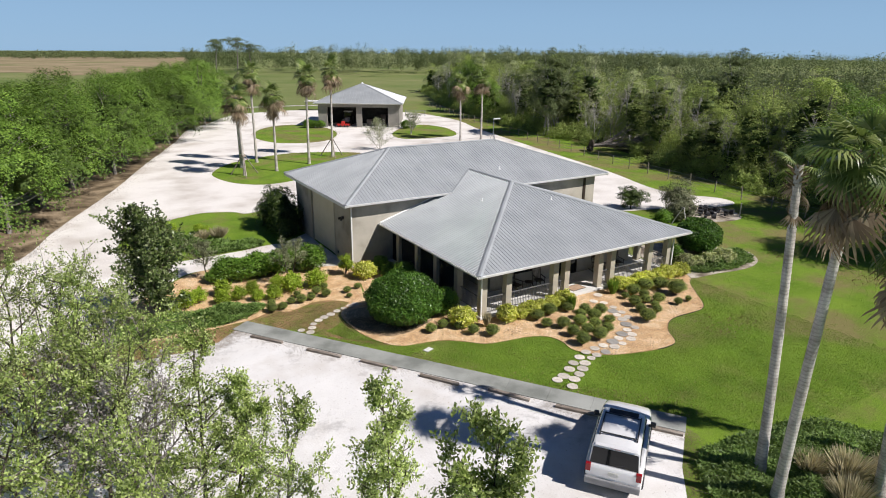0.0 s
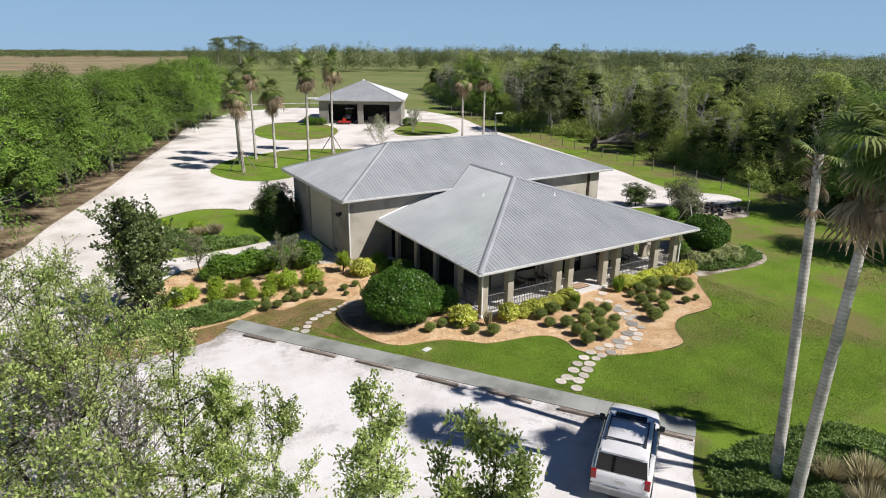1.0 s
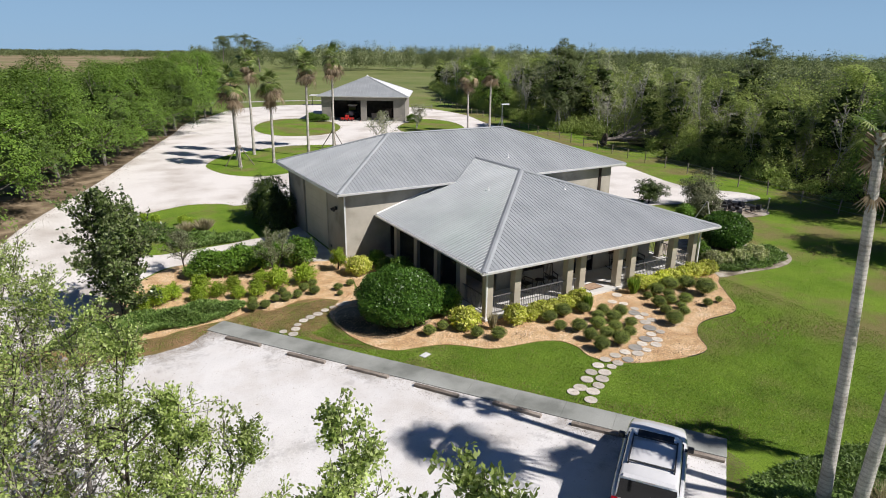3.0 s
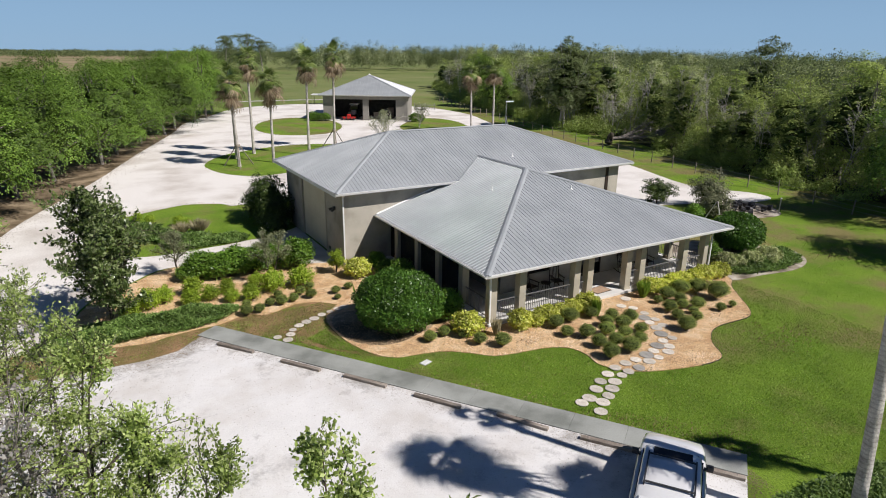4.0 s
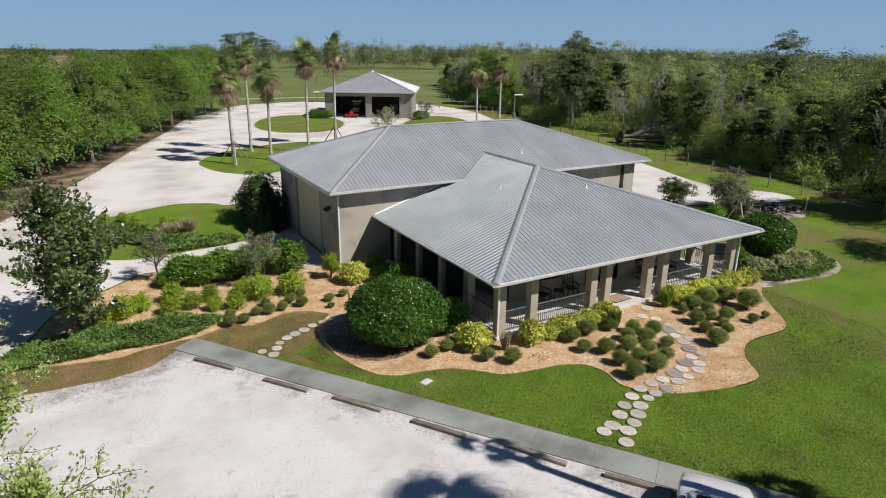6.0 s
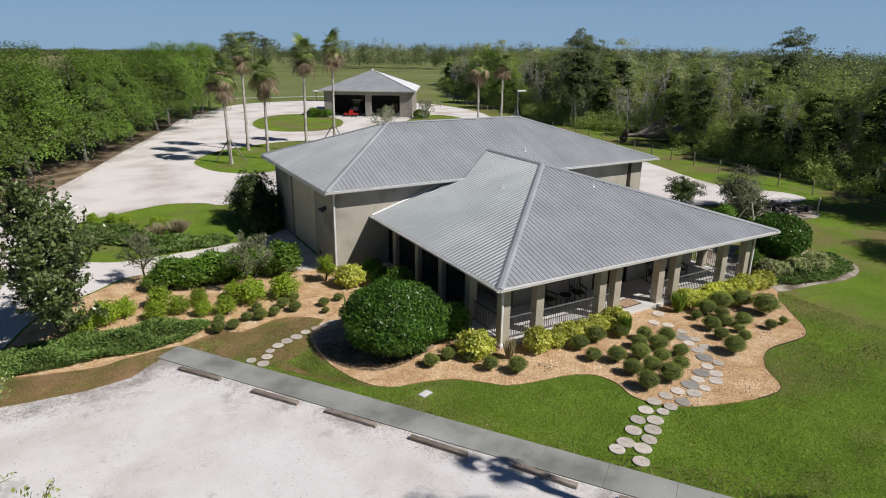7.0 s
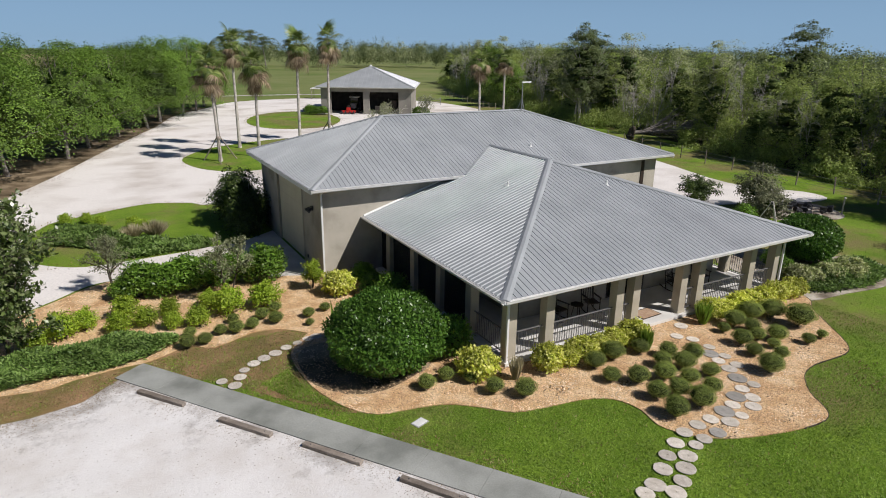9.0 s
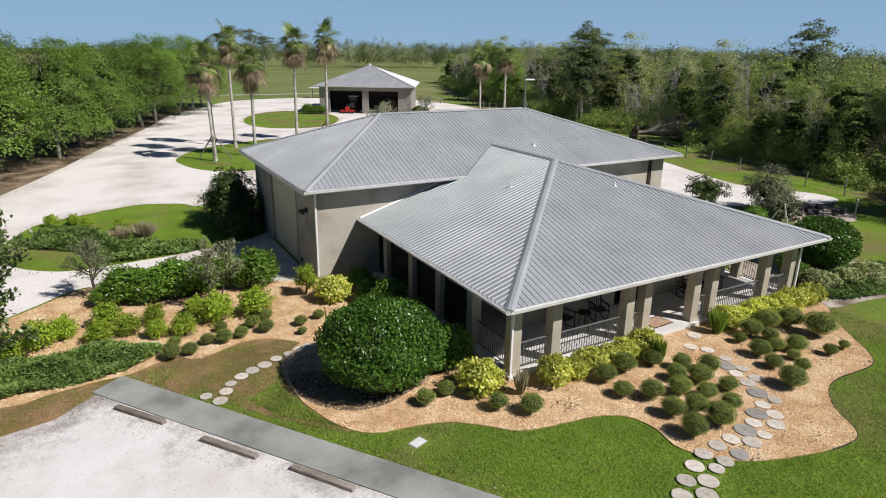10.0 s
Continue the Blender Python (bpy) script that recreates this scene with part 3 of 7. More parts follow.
sheet("ground_bush_litter", UNDER_BUSH, 0.041, M["litter"], "dark fallen leaves and painted bush shade on the bed", soft=4, category="leaf litter")
LEFT_BED = [(0.5, 32.3), (1.7, 32.5), (3.2, 32.7), (4.0, 32.75), (5.3, 33.3), (6.1, 32.75), (7.6, 33.35), (8.7, 33.1), (9.7, 32.2), (10.6, 33), (11.85, 37.2), (11.85, 38.2), (10.4, 38.9), (10.0, 41.05), (6.2, 41.5), (3.0, 41.7), (1.15, 40.3), (-1.05, 38.15), (-2.1, 35.4), (-3.3, 33.5)]
bed2 = sheet("ground_left_bed", LEFT_BED, 0.03, M["mulch"], "orange-tan mulch bed with shrubs beside the garage", thick=0.025, soft=3, category="mulch bed")
# dark strip stands in for the shadow gap between bed and lawn
edge_loop = [p for p in smooth_loop(FRONT_BED, 3) if p[1] < 26.6 and p[0] > 20.0]
bm = bmesh.new()
rows = []
for k, (x, y) in enumerate(edge_loop):
    (ax, ay), (bx, by) = edge_loop[max(0, k - 1)], edge_loop[min(len(edge_loop) - 1, k + 1)]
    ln = math.hypot(bx - ax, by - ay) or 1.0
    ox, oy = (by - ay) / ln, -(bx - ax) / ln
    rows.append([bm.verts.new((x + ox * o, y + oy * o, z)) for o, z in ((0.004, 0.0), (0.004, 0.046), (0.024, 0.046), (0.024, 0.0))])
for a, b in zip(rows, rows[1:]):
    for k in range(3):
        bm.faces.new((a[k], a[k + 1], b[k + 1], b[k]))
tagged(part("trim_bed_edging", bm, M["darkbark"]), "thin dark strip drawn as the shadow line round the pebble bed", "edging", kind="structure")
sheet("ground_apron", [(9.9, 38.9), (11.9, 38.2), (11.9, 46.6), (9.9, 45.2)], 0.04, M["apron"], "pale concrete apron before the garage door", thick=0.03, category="apron")
sheet("ground_right_bed", [(29.9, 25.15), (32.2, 24.85), (34.5, 24.5), (36.3, 24.75), (37.6, 25.6), (38.2, 26.9), (37.4, 28), (35.6, 30), (33.5, 31.5), (30.6, 30.5), (30.3, 26.3)], 0.03, M["sand"], "grey-brown mulch bed by the right porch end", thick=0.025, soft=3, category="mulch bed")
bm = bmesh.new()
rows = []
for r in (330, 365, 410, 480, 600, 800, 1100):
    row = []
    for k in range(25):
        a = radians(81 + 3.0 * k)
        q = r + (28 * math.sin(k * 1.3) + 14 * math.sin(k * 2.9) if r == 330 else 0)
        x, y = 20 + q * math.cos(a), 40 + q * math.sin(a)
        row.append(bm.verts.new((x, y, float(land(x, y)) + 0.06)))
    rows.append(row)
for a, b in zip(rows, rows[1:]):
    for k in range(24):
        bm.faces.new((a[k], b[k], b[k + 1], a[k + 1]))
tagged(part("ground_far_field", bm, M["brownfield"]), "far tan and brown dry marsh field", "field", kind="structure")
sheet("ground_far_track", [(20, 150), (46, 149), (70, 143), (70, 144.6), (46, 150.8), (20, 152)], 0.02, M["shell"], "pale sandy track across the pasture", category="track")

# concrete walk between lot and lawn, in slabs
WALK_A, WALK_B = Vector((3.30, 32.33)), Vector((15.97, 14.57))
wd = (WALK_B - WALK_A).normalized()
wn2 = Vector((-wd.y, wd.x))
walk_len = (WALK_B - WALK_A).length
pave = tagged(new("pavement_walk"), "grey concrete walk along the parking lot", "pavement", kind="structure")
pave.matrix_world = pose(WALK_A.x, WALK_A.y, 0, 0, 0, math.degrees(math.atan2(wd.y, wd.x)))
n_slab = 12
slab = bpy.data.meshes.new("slab")
bm = blk(0.003, walk_len / n_slab - 0.003, -0.55, 0.55, 0.0, 0.05, 0.008)
bm.to_mesh(slab)
bm.free()
for i in range(n_slab):
    s = part("slab", slab, M["concrete"], pave)
    s.matrix_basis = pose(i * walk_len / n_slab, 0, random.uniform(-0.004, 0.004), random.uniform(-0.15, 0.15), 0, 0)

# timber wheel stops
stop_me = None
for (x0, y0), (x1, y1) in [((3.55, 30.6), (4.5, 29.35)), ((5.42, 27.9), (6.45, 26.5)), ((7.18, 25.6), (8.2, 24.15)), ((8.9, 23.05), (9.88, 21.6)), ((10.8, 20.6), (11.78, 19.0)), ((12.5, 18.05), (13.45, 16.75)), ((14.3, 15.55), (15.2, 14.3))]:
    if stop_me is None:
        stop_me = bpy.data.meshes.new("beam")
        bm = blk(-0.93, 0.93, -0.085, 0.085, 0, 0.115, 0.02)
        bmesh.ops.subdivide_edges(bm, edges=[e for e in bm.edges if e.calc_length() > 1], cuts=6)
        for v in bm.verts:
            v.co += Vector((0, random.uniform(-0.008, 0.008), random.uniform(-0.008, 0.004) if v.co.z > 0.05 else 0))
        bm.to_mesh(stop_me)
        bm.free()
    st = thing("wheel_stop", pose((x0 + x1) / 2, (y0 + y1) / 2, 0.016, 0, 0, math.degrees(math.atan2(y1 - y0, x1 - x0))), "weathered grey-brown timber wheel stop on white shell", "wheel stop", "wheel stops along the walk")
    part("beam", stop_me, M["timber"], st)
    for ex in (-0.7, 0.7):
        part("spike", rod(bmesh.new(), (ex, 0, 0.105), (ex, 0, 0.122), 0.018, sides=8), M["iron"], st, "rusty spike head")

# round stepping stones
STONES = [(14.12, 18.98), (13.92, 19.73), (14.62, 19.39), (14.39, 19.84), (15.11, 19.61), (15.04, 20.18), (15.60, 19.91), (15.60, 20.52), (16.06, 20.24), (16.25, 20.80), (16.66, 20.46), (16.85, 21.01), (17.09, 20.53), (17.68, 20.54), (17.49, 21.07), (18.08, 21.09), (18.47, 20.72),
          (18.80, 21.16), (19.07, 20.76), (19.34, 21.28), (19.83, 20.92), (19.86, 21.53), (20.27, 21.25), (20.46, 21.75), (21.04, 21.74), (20.94, 22.27), (21.25, 22.81), (21.73, 22.86), (21.42, 23.37), (21.93, 23.49), (21.61, 23.86), (22.04, 24.24), (22.02, 24.96), (21.69, 25.43), (22.59, 26.0)]
STONES_L = [(5.86, 30.16), (6.18, 29.70), (6.44, 30.17), (6.67, 30.57), (7.06, 30.88), (7.46, 31.10), (7.91, 31.28), (8.36, 31.53), (8.83, 31.68), (9.27, 31.85), (9.60, 31.92)]


def stone_mesh(seed):
    rng = random.Random(seed)
    bm = bmesh.new()
    lo, hi, cap, hole = [], [], [], []
    for i in range(18):
        a = i * math.tau / 18
        r = 1 + rng.uniform(-0.035, 0.035)
        lo.append(bm.verts.new((r * math.cos(a), r * math.sin(a), 0)))
        hi.append(bm.verts.new((r * math.cos(a), r * math.sin(a), 0.8)))
        cap.append(bm.verts.new((0.94 * r * math.cos(a), 0.94 * r * math.sin(a), 1.0)))
        hole.append(bm.verts.new((0.1 * math.cos(a), 0.1 * math.sin(a), 1.0 + rng.uniform(-0.05, 0.05))))
    for i in range(18):
        j = (i + 1) % 18
        bm.faces.new((lo[i], lo[j], hi[j], hi[i]))
        bm.faces.new((hi[i], hi[j], cap[j], cap[i]))
        bm.faces.new((cap[i], cap[j], hole[j], hole[i]))
    deep = [bm.verts.new((v.co.x, v.co.y, 0.3)) for v in hole]
    for i in range(18):
        j = (i + 1) % 18
        bm.faces.new((hole[i], hole[j], deep[j], deep[i]))
    bm.faces.new(deep)
    me = bpy.data.meshes.new("stepping_stone")
    bm.to_mesh(me)
    bm.free()
    return me


stone_meshes = [stone_mesh(i) for i in range(4)]
dark_meshes = [m.copy() for m in stone_meshes[:2]]
for k, (x, y) in enumerate(STONES + STONES_L):
    dark = k in (13, 17, 21, 25, 30)
    ob = part("stepping_stone", (dark_meshes[k % 2] if dark else stone_meshes[k % 4]), M["darkstone" if dark else "stone"])
    r = (0.235 if k < len(STONES) else 0.20) * random.uniform(0.85, 1.15) * (1.15 if dark else 1.0)
    ob.matrix_world = pose(x, y, 0.05 if k > 10 and k < len(STONES) else 0.03, random.uniform(-1, 1), random.uniform(-1, 1), random.uniform(0, 360)) @ Matrix.Diagonal((r, r * random.uniform(0.94, 1.05), 0.02, 1))
    tagged(ob, "round grey stone slice with a drilled centre" if dark else "round cream stone slice with a drilled centre", "stepping stone", "stepping stones of the garden path")

# flat white cover in the lawn
cover = thing("utility_cover", pose(10.45, 25.1, 0.0, 0, 0, 20), "small white plastic utility cover flush in the lawn", "utility cover")
part("lid", blk(-0.2, 0.2, -0.13, 0.13, 0.0, 0.03, 0.01), M["whitebox"], cover)
part("rim", blk(-0.23, 0.23, -0.16, 0.16, 0.0, 0.018, 0.006), M["concrete"], cover)

# ---- the house ----
def clip_strip(poly, ax, lo, hi):
    """A flat outline cut to lo..hi along ax (0: x, 1: y)."""
    for lim, sign in ((lo, 1), (hi, -1)):
        out = []
        for i in range(len(poly)):
            p, q = poly[i], poly[(i + 1) % len(poly)]
            dp, dq = sign * (p[ax] - lim), sign * (q[ax] - lim)
            if dp >= 0:
                out.append(p)
            if (dp > 0 > dq) or (dp < 0 < dq):
                k = dp / (dp - dq)
                out.append((p[0] + k * (q[0] - p[0]), p[1] + k * (q[1] - p[1])))
        poly = out
        if len(poly) < 3:
            return []
    return poly


def roof_slope(parent, poly, height, ax, pitch=0.229, rib=0.036, name="roof_slope", skin="roof"):
    """One roof plane of ribbed metal sheets; poly in plan, height(x, y), ribs stand apart along ax."""
    slope = part(name, bmesh_plate(poly, height, -0.05, -0.035), M[skin], parent)
    lo = min(p[ax] for p in poly)
    hi = max(p[ax] for p in poly)
    a = lo + 0.01
    while a < hi - 0.02:
        b = min(a + pitch, hi)
        strip = clip_strip(poly, ax, a + 0.002, b - 0.002)
        if len(strip) >= 3:
            bm = bmesh_plate(strip, height, -0.034, 0.0)
            seam = clip_strip(poly, ax, a, a + 0.03)
            if len(seam) >= 3:
                o = [p[1 - ax] for p in seam]
                s0, s1 = min(o), max(o)
                if s1 - s0 > 0.12:
                    rows = []
                    w, hgt = (0.012, rib) if ax == 1 else (0.004, rib * 0.62)
                    for s in (s0 + 0.01, s1 - 0.02):
                        row = []
                        for c, up in ((a - w, 0.0), (a + 0.008, hgt), (a + 0.022 + w, hgt), (a + 0.030 + 2 * w, 0.0)):
                            x, y = (c, s) if ax == 0 else (s, c)
                            row.append(bm.verts.new((x, y, height(x, y) + up)))
                        rows.append(row)
                    for k in range(3):
                        bm.faces.new((rows[0][k], rows[0][k + 1], rows[1][k + 1], rows[1][k]))
                    bm.faces.new(rows[0])
                    bm.faces.new(rows[1])
            part("roof_panel", bm, M[skin], slope)
        a = b
    return slope


def bmesh_plate(poly, height, lo, hi):
    bm = bmesh.new()
    top = [bm.verts.new((x, y, height(x, y) + hi)) for x, y in poly]
    low = [bm.verts.new((x, y, height(x, y) + lo)) for x, y in poly]
    bm.faces.new(top)
    bm.faces.new(low[::-1])
    for i in range(len(poly)):
        j = (i + 1) % len(poly)
        bm.faces.new((top[i], top[j], low[j], low[i]))
    return bm


def cap_line(bm, a, b, half=0.14, lift=0.045):
    """A bent metal cap over a hip or ridge from a to b."""
    a, b = Vector(a), Vector(b)
    d = (b - a).normalized()
    s = d.cross(Vector((0, 0, 1))).normalized()
    rows = []
    for p in (a, b):
        rows.append([bm.verts.new(p + s * half + Vector((0, 0, lift - 0.05))), bm.verts.new(p + s * half * 0.35 + Vector((0, 0, lift + 0.012))), bm.verts.new(p - s * half * 0.35 + Vector((0, 0, lift + 0.012))), bm.verts.new(p - s * half + Vector((0, 0, lift - 0.05)))])
    for i in range(3):
        bm.faces.new((rows[0][i], rows[0][i + 1], rows[1][i + 1], rows[1][i]))
    for r in rows:
        bm.faces.new(r)
    return bm


def gutter(parent, a, b, out):
    """A white gutter from a to b, hung on the side out, with a fascia board behind."""
    a, b, out = Vector(a), Vector(b), Vector(out)
    prof = [(0.0, 0.0), (0.0, -0.13), (0.05, -0.14), (0.10, -0.10), (0.12, -0.02), (0.135, 0.0), (0.115, 0.004), (0.105, -0.02), (0.085, -0.09), (0.045, -0.122), (0.012, -0.115), (0.012, 0.0)]
    bm = bmesh.new()
    rows = [[bm.verts.new(p + out * x + Vector((0, 0, z))) for x, z in prof] for p in (a, b)]
    k = len(prof)
    for i in range(k):
        j = (i + 1) % k
        bm.faces.new((rows[0][i], rows[0][j], rows[1][j], rows[1][i]))
    for r in rows:
        bm.faces.new(r)
    return part("gutter", bm, M["trim"], parent, "white metal gutter")


def downspout(parent, x, y, z_top, ox, oy):
    bm = bmesh.new()
    box(bm, x - 0.04, x + 0.04, y - 0.04, y + 0.04, 0.12, z_top - 0.32, 0.008)
    rod(bm, (x, y, z_top - 0.34), (x + ox, y + oy, z_top - 0.12), 0.042, sides=8)
    rod(bm, (x, y, 0.16), (x + (0.12 if ox else 0), y - (0.12 if oy else 0), 0.06), 0.042, sides=8)
    return part("downspout", bm, M["trim"], parent, "white downspout")


def pierced(parent, x0, x1, y0, y1, z0, z1, holes, along, mat):
    """One wall along x (0) or y (1) with openings (from, to, sill, head), as a single shell."""
    u0, u1, t0, t1 = (x0, x1, y0, y1) if along == 0 else (y0, y1, x0, x1)
    us = sorted({u0, u1, *(h[0] for h in holes), *(h[1] for h in holes)})
    zs = sorted({z0, z1, *(max(z0, h[2]) for h in holes), *(h[3] for h in holes)})
    bm, vs = bmesh.new(), {}

    def v(i, k, t):
        key = (i, k, t)
        if key not in vs:
            p = (us[i], t1 if t else t0, zs[k])
            vs[key] = bm.verts.new(p if along == 0 else (p[1], p[0], p[2]))
        return vs[key]

    def solid(i, k):
        if not (0 <= i < len(us) - 1 and 0 <= k < len(zs) - 1):
            return False
        cu, cz = (us[i] + us[i + 1]) / 2, (zs[k] + zs[k + 1]) / 2
        return not any(h[0] < cu < h[1] and h[2] < cz < h[3] for h in holes)
    for i in range(len(us) - 1):
        for k in range(len(zs) - 1):
            if not solid(i, k):
                continue
            for t in (0, 1):
                bm.faces.new((v(i, k, t), v(i + 1, k, t), v(i + 1, k + 1, t), v(i, k + 1, t)))
            for di, dk, a, b in ((-1, 0, (i, k), (i, k + 1)), (1, 0, (i + 1, k), (i + 1, k + 1)), (0, -1, (i, k), (i + 1, k)), (0, 1, (i, k + 1), (i + 1, k + 1))):
                if not solid(i + di, k + dk):
                    bm.faces.new((v(*a, 0), v(*b, 0), v(*b, 1), v(*a, 1)))
    return part("wall", bm, mat, parent)


house = thing("house", Matrix(), "grey-beige stucco house with ribbed metal hip roofs and columned porch", "house")

# main block
EX0, EX1, EY0, EY1, EZ = 11.28, 33.92, 36.85, 49.0, 4.45
RY, RX0, RX1, RZ = (EY0 + EY1) / 2, 17.36, 26.86, 6.80
K1 = (RZ - EZ) / (RY - EY0)
KW, KE = (RZ - EZ) / (RX0 - EX0), (RZ - EZ) / (EX1 - RX1)
WX0, WX1, WY0, WY1 = 11.95, 33.1, 37.5, 48.35
roof_slope(house, [(EX0, EY0), (EX1, EY0), (RX1, RY), (RX0, RY)], lambda x, y: EZ + K1 * (y - EY0), 0)
roof_slope(house, [(EX1, EY1), (EX0, EY1), (RX0, RY), (RX1, RY)], lambda x, y: EZ + K1 * (EY1 - y), 0)
roof_slope(house, [(EX0, EY1), (EX0, EY0), (RX0, RY)], lambda x, y: EZ + KW * (x - EX0), 1)
roof_slope(house, [(EX1, EY0), (EX1, EY1), (RX1, RY)], lambda x, y: EZ + KE * (EX1 - x), 1)
for a, b in (((EX0, EY0, EZ), (RX0, RY, RZ)), ((EX0, EY1, EZ), (RX0, RY, RZ)), ((EX1, EY0, EZ), (RX1, RY, RZ)), ((EX1, EY1, EZ), (RX1, RY, RZ)), ((RX0, RY, RZ), (RX1, RY, RZ))):
    part("ridge_cap", cap_line(bmesh.new(), a, b), M["roof"], house)
gutter(house, (EX0, EY0, EZ), (EX1, EY0, EZ), (0, -1, 0))
gutter(house, (EX0, EY1, EZ), (EX1, EY1, EZ), (0, 1, 0))
part("fascia", blk(EX0 - 0.02, EX0 + 0.012, EY0, EY1, EZ - 0.20, EZ - 0.01), M["trim"], house, "white fascia board")
part("fascia", blk(EX1 - 0.012, EX1 + 0.02, EY0, EY1, EZ - 0.20, EZ - 0.01), M["trim"], house, "white fascia board")
part("soffit", blk(EX0 + 0.02, EX1 - 0.02, EY0 + 0.01, EY1 - 0.01, EZ - 0.16, EZ - 0.13), M["soffit"], house)
T = 0.2
WT = EZ - 0.16
part("wall", blk(WX0, WX1, WY0, WY0 + T, 0, WT), M["stucco"], house)
part("wall", blk(WX0, WX1, WY1 - T, WY1, 0, WT), M["stucco"], house)
part("wall", blk(WX1 - T, WX1, WY0 + T, WY1 - T, 0, WT), M["stucco"], house)
DY0, DY1, DZ = 40.55, 44.95, 3.95
pierced(house, WX0, WX0 + T, WY0 + T, WY1 - T, 0, WT, [(DY0, DY1, -0.1, DZ)], 1, M["stucco"])
gd = part("garage_door", blk(WX0 + 0.12, WX0 + 0.15, DY0, DY1, 0.02, DZ), M["door"], house, "tall beige sectional garage door, closed")
for i in range(7):
    z0 = 0.03 + i * (DZ - 0.04) / 7
    part("panel", blk(WX0 + 0.085, WX0 + 0.118, DY0 + 0.03, DY1 - 0.03, z0 + 0.003, z0 + (DZ - 0.04) / 7 - 0.003, 0.003), M["door"], gd)
part("door_jamb", blk(WX0 - 0.03, WX0 + 0.08, DY1, DY1 + 0.12, 0, DZ + 0.1), M["column"], house)
part("door_jamb", blk(WX0 - 0.03, WX0 + 0.08, DY0 - 0.12, DY0, 0, DZ + 0.1), M["column"], house)
part("door_head", blk(WX0 - 0.03, WX0 + 0.08, DY0, DY1, DZ, DZ + 0.12), M["column"], house)
downspout(house, WX0 - 0.06, WY0 - 0.06, EZ, -0.1, -0.55)
# pilaster and dark door slot at the far end of the front wall
part("pilaster", blk(WX1 - 0.9, WX1 + 0.02, WY0 - 0.06, WY0 - 0.003, 0, WT), M["stucco"], house)
part("door_slot", blk(WX1 - 1.15, WX1 - 0.93, WY0 - 0.05, WY0 - 0.004, 0, WT - 0.1), M["darkwood"], house, "narrow dark strip standing on the wall")
lampw = part("wall_lamp", blk(WX0 - 0.14, WX0 - 0.02, 38.75, 38.95, 3.05, 3.25, 0.02), M["iron"], house, "dark twin floodlight")
for dy in (-0.12, 0.12):
    part("lamp_head", rod(bmesh.new(), (WX0 - 0.13, 38.85 + dy, 3.15), (WX0 - 0.30, 38.85 + dy * 1.7, 3.05), 0.05, 0.085, 10), M["iron"], lampw)
part("outlet_box", blk(WX0 - 0.06, WX0 - 0.005, 39.9, 40.05, 0.35, 0.52, 0.01), M["iron"], house)

# porch block
PX0, PX1, PY0, PZ = 13.92, 30.42, 25.96, 2.83
PM, PPY, PPZ = (PX0 + PX1) / 2, PY0 + (PX1 - PX0) / 2, 5.40
K2 = (PPZ - PZ) / (PM - PX0)
PYB = EY0 + (PPZ - EZ) / K1
PW = WY0 - 0.004
roof_slope(house, [(PX0, PY0), (PX1, PY0), (PM, PPY)], lambda x, y: PZ + K2 * (y - PY0), 0)
roof_slope(house, [(PX0, PY0), (PM, PPY), (PM, PYB + 0.05), (PX0 + 4.9, PW), (PX0, PW)], lambda x, y: PZ + K2 * (x - PX0), 1)
roof_slope(house, [(PX1, PY0), (PX1, PW), (PX1 - 4.9, PW), (PM, PYB + 0.05), (PM, PPY)], lambda x, y: PZ + K2 * (PX1 - x), 1)
part("ridge_cap", cap_line(bmesh.new(), (PX0, PY0, PZ), (PM, PPY, PPZ), 0.17), M["roof"], house)
part("ridge_cap", cap_line(bmesh.new(), (PX1, PY0, PZ), (PM, PPY, PPZ), 0.17), M["roof"], house)
part("ridge_cap", cap_line(bmesh.new(), (PM, PPY, PPZ), (PM, PYB, PPZ), 0.15), M["roof"], house)
VX = PX0 + (EZ - PZ) / K2
part("flashing", cap_line(bmesh.new(), (PX0 + 0.02, WY0 - 0.03, PZ + 0.02), (VX - 0.1, WY0 - 0.03, EZ - 0.03), 0.06, 0.06), M["trim"], house, "white flashing strip")
part("valley", cap_line(bmesh.new(), (VX, EY0, EZ + 0.0), (PM, PYB, PPZ), 0.14, 0.03), M["roof"], house)
part("valley", cap_line(bmesh.new(), (PX1 - (VX - PX0), EY0, EZ + 0.0), (PM, PYB, PPZ), 0.14, 0.03), M["roof"], house)
gutter(house, (PX0, PY0, PZ), (PX1, PY0, PZ), (0, -1, 0))
gutter(house, (PX0, PY0, PZ), (PX0, PW, PZ), (-1, 0, 0))
gutter(house, (PX1, PY0, PZ), (PX1, PW, PZ), (1, 0, 0))
part("soffit", blk(PX0 + 0.02, PX1 - 0.02, PY0 + 0.02, PW, PZ - 0.14, PZ - 0.11), M["soffit"], house)
part("beam", blk(14.62, 29.73, 26.77, 27.07, PZ - 0.36, PZ - 0.142), M["column"], house)
part("beam", blk(14.62, 14.92, 27.07, PW, PZ - 0.36, PZ - 0.142), M["column"], house)
part("beam", blk(29.43, 29.73, 27.07, PW, PZ - 0.36, PZ - 0.142), M["column"], house)
part("porch_floor", blk(14.5, 29.86, 26.55, WY0 - 0.004, 0.0, 0.16, 0.01), M["floor"], house)
CT = PZ - 0.362
col_me = bpy.data.meshes.new("column")
bm = blk(-0.19, 0.19, -0.19, 0.19, 0.16, CT, 0.012)
box(bm, -0.215, 0.215, -0.215, 0.215, 0.16, 0.26, 0.01)
bm.to_mesh(col_me)
bm.free()
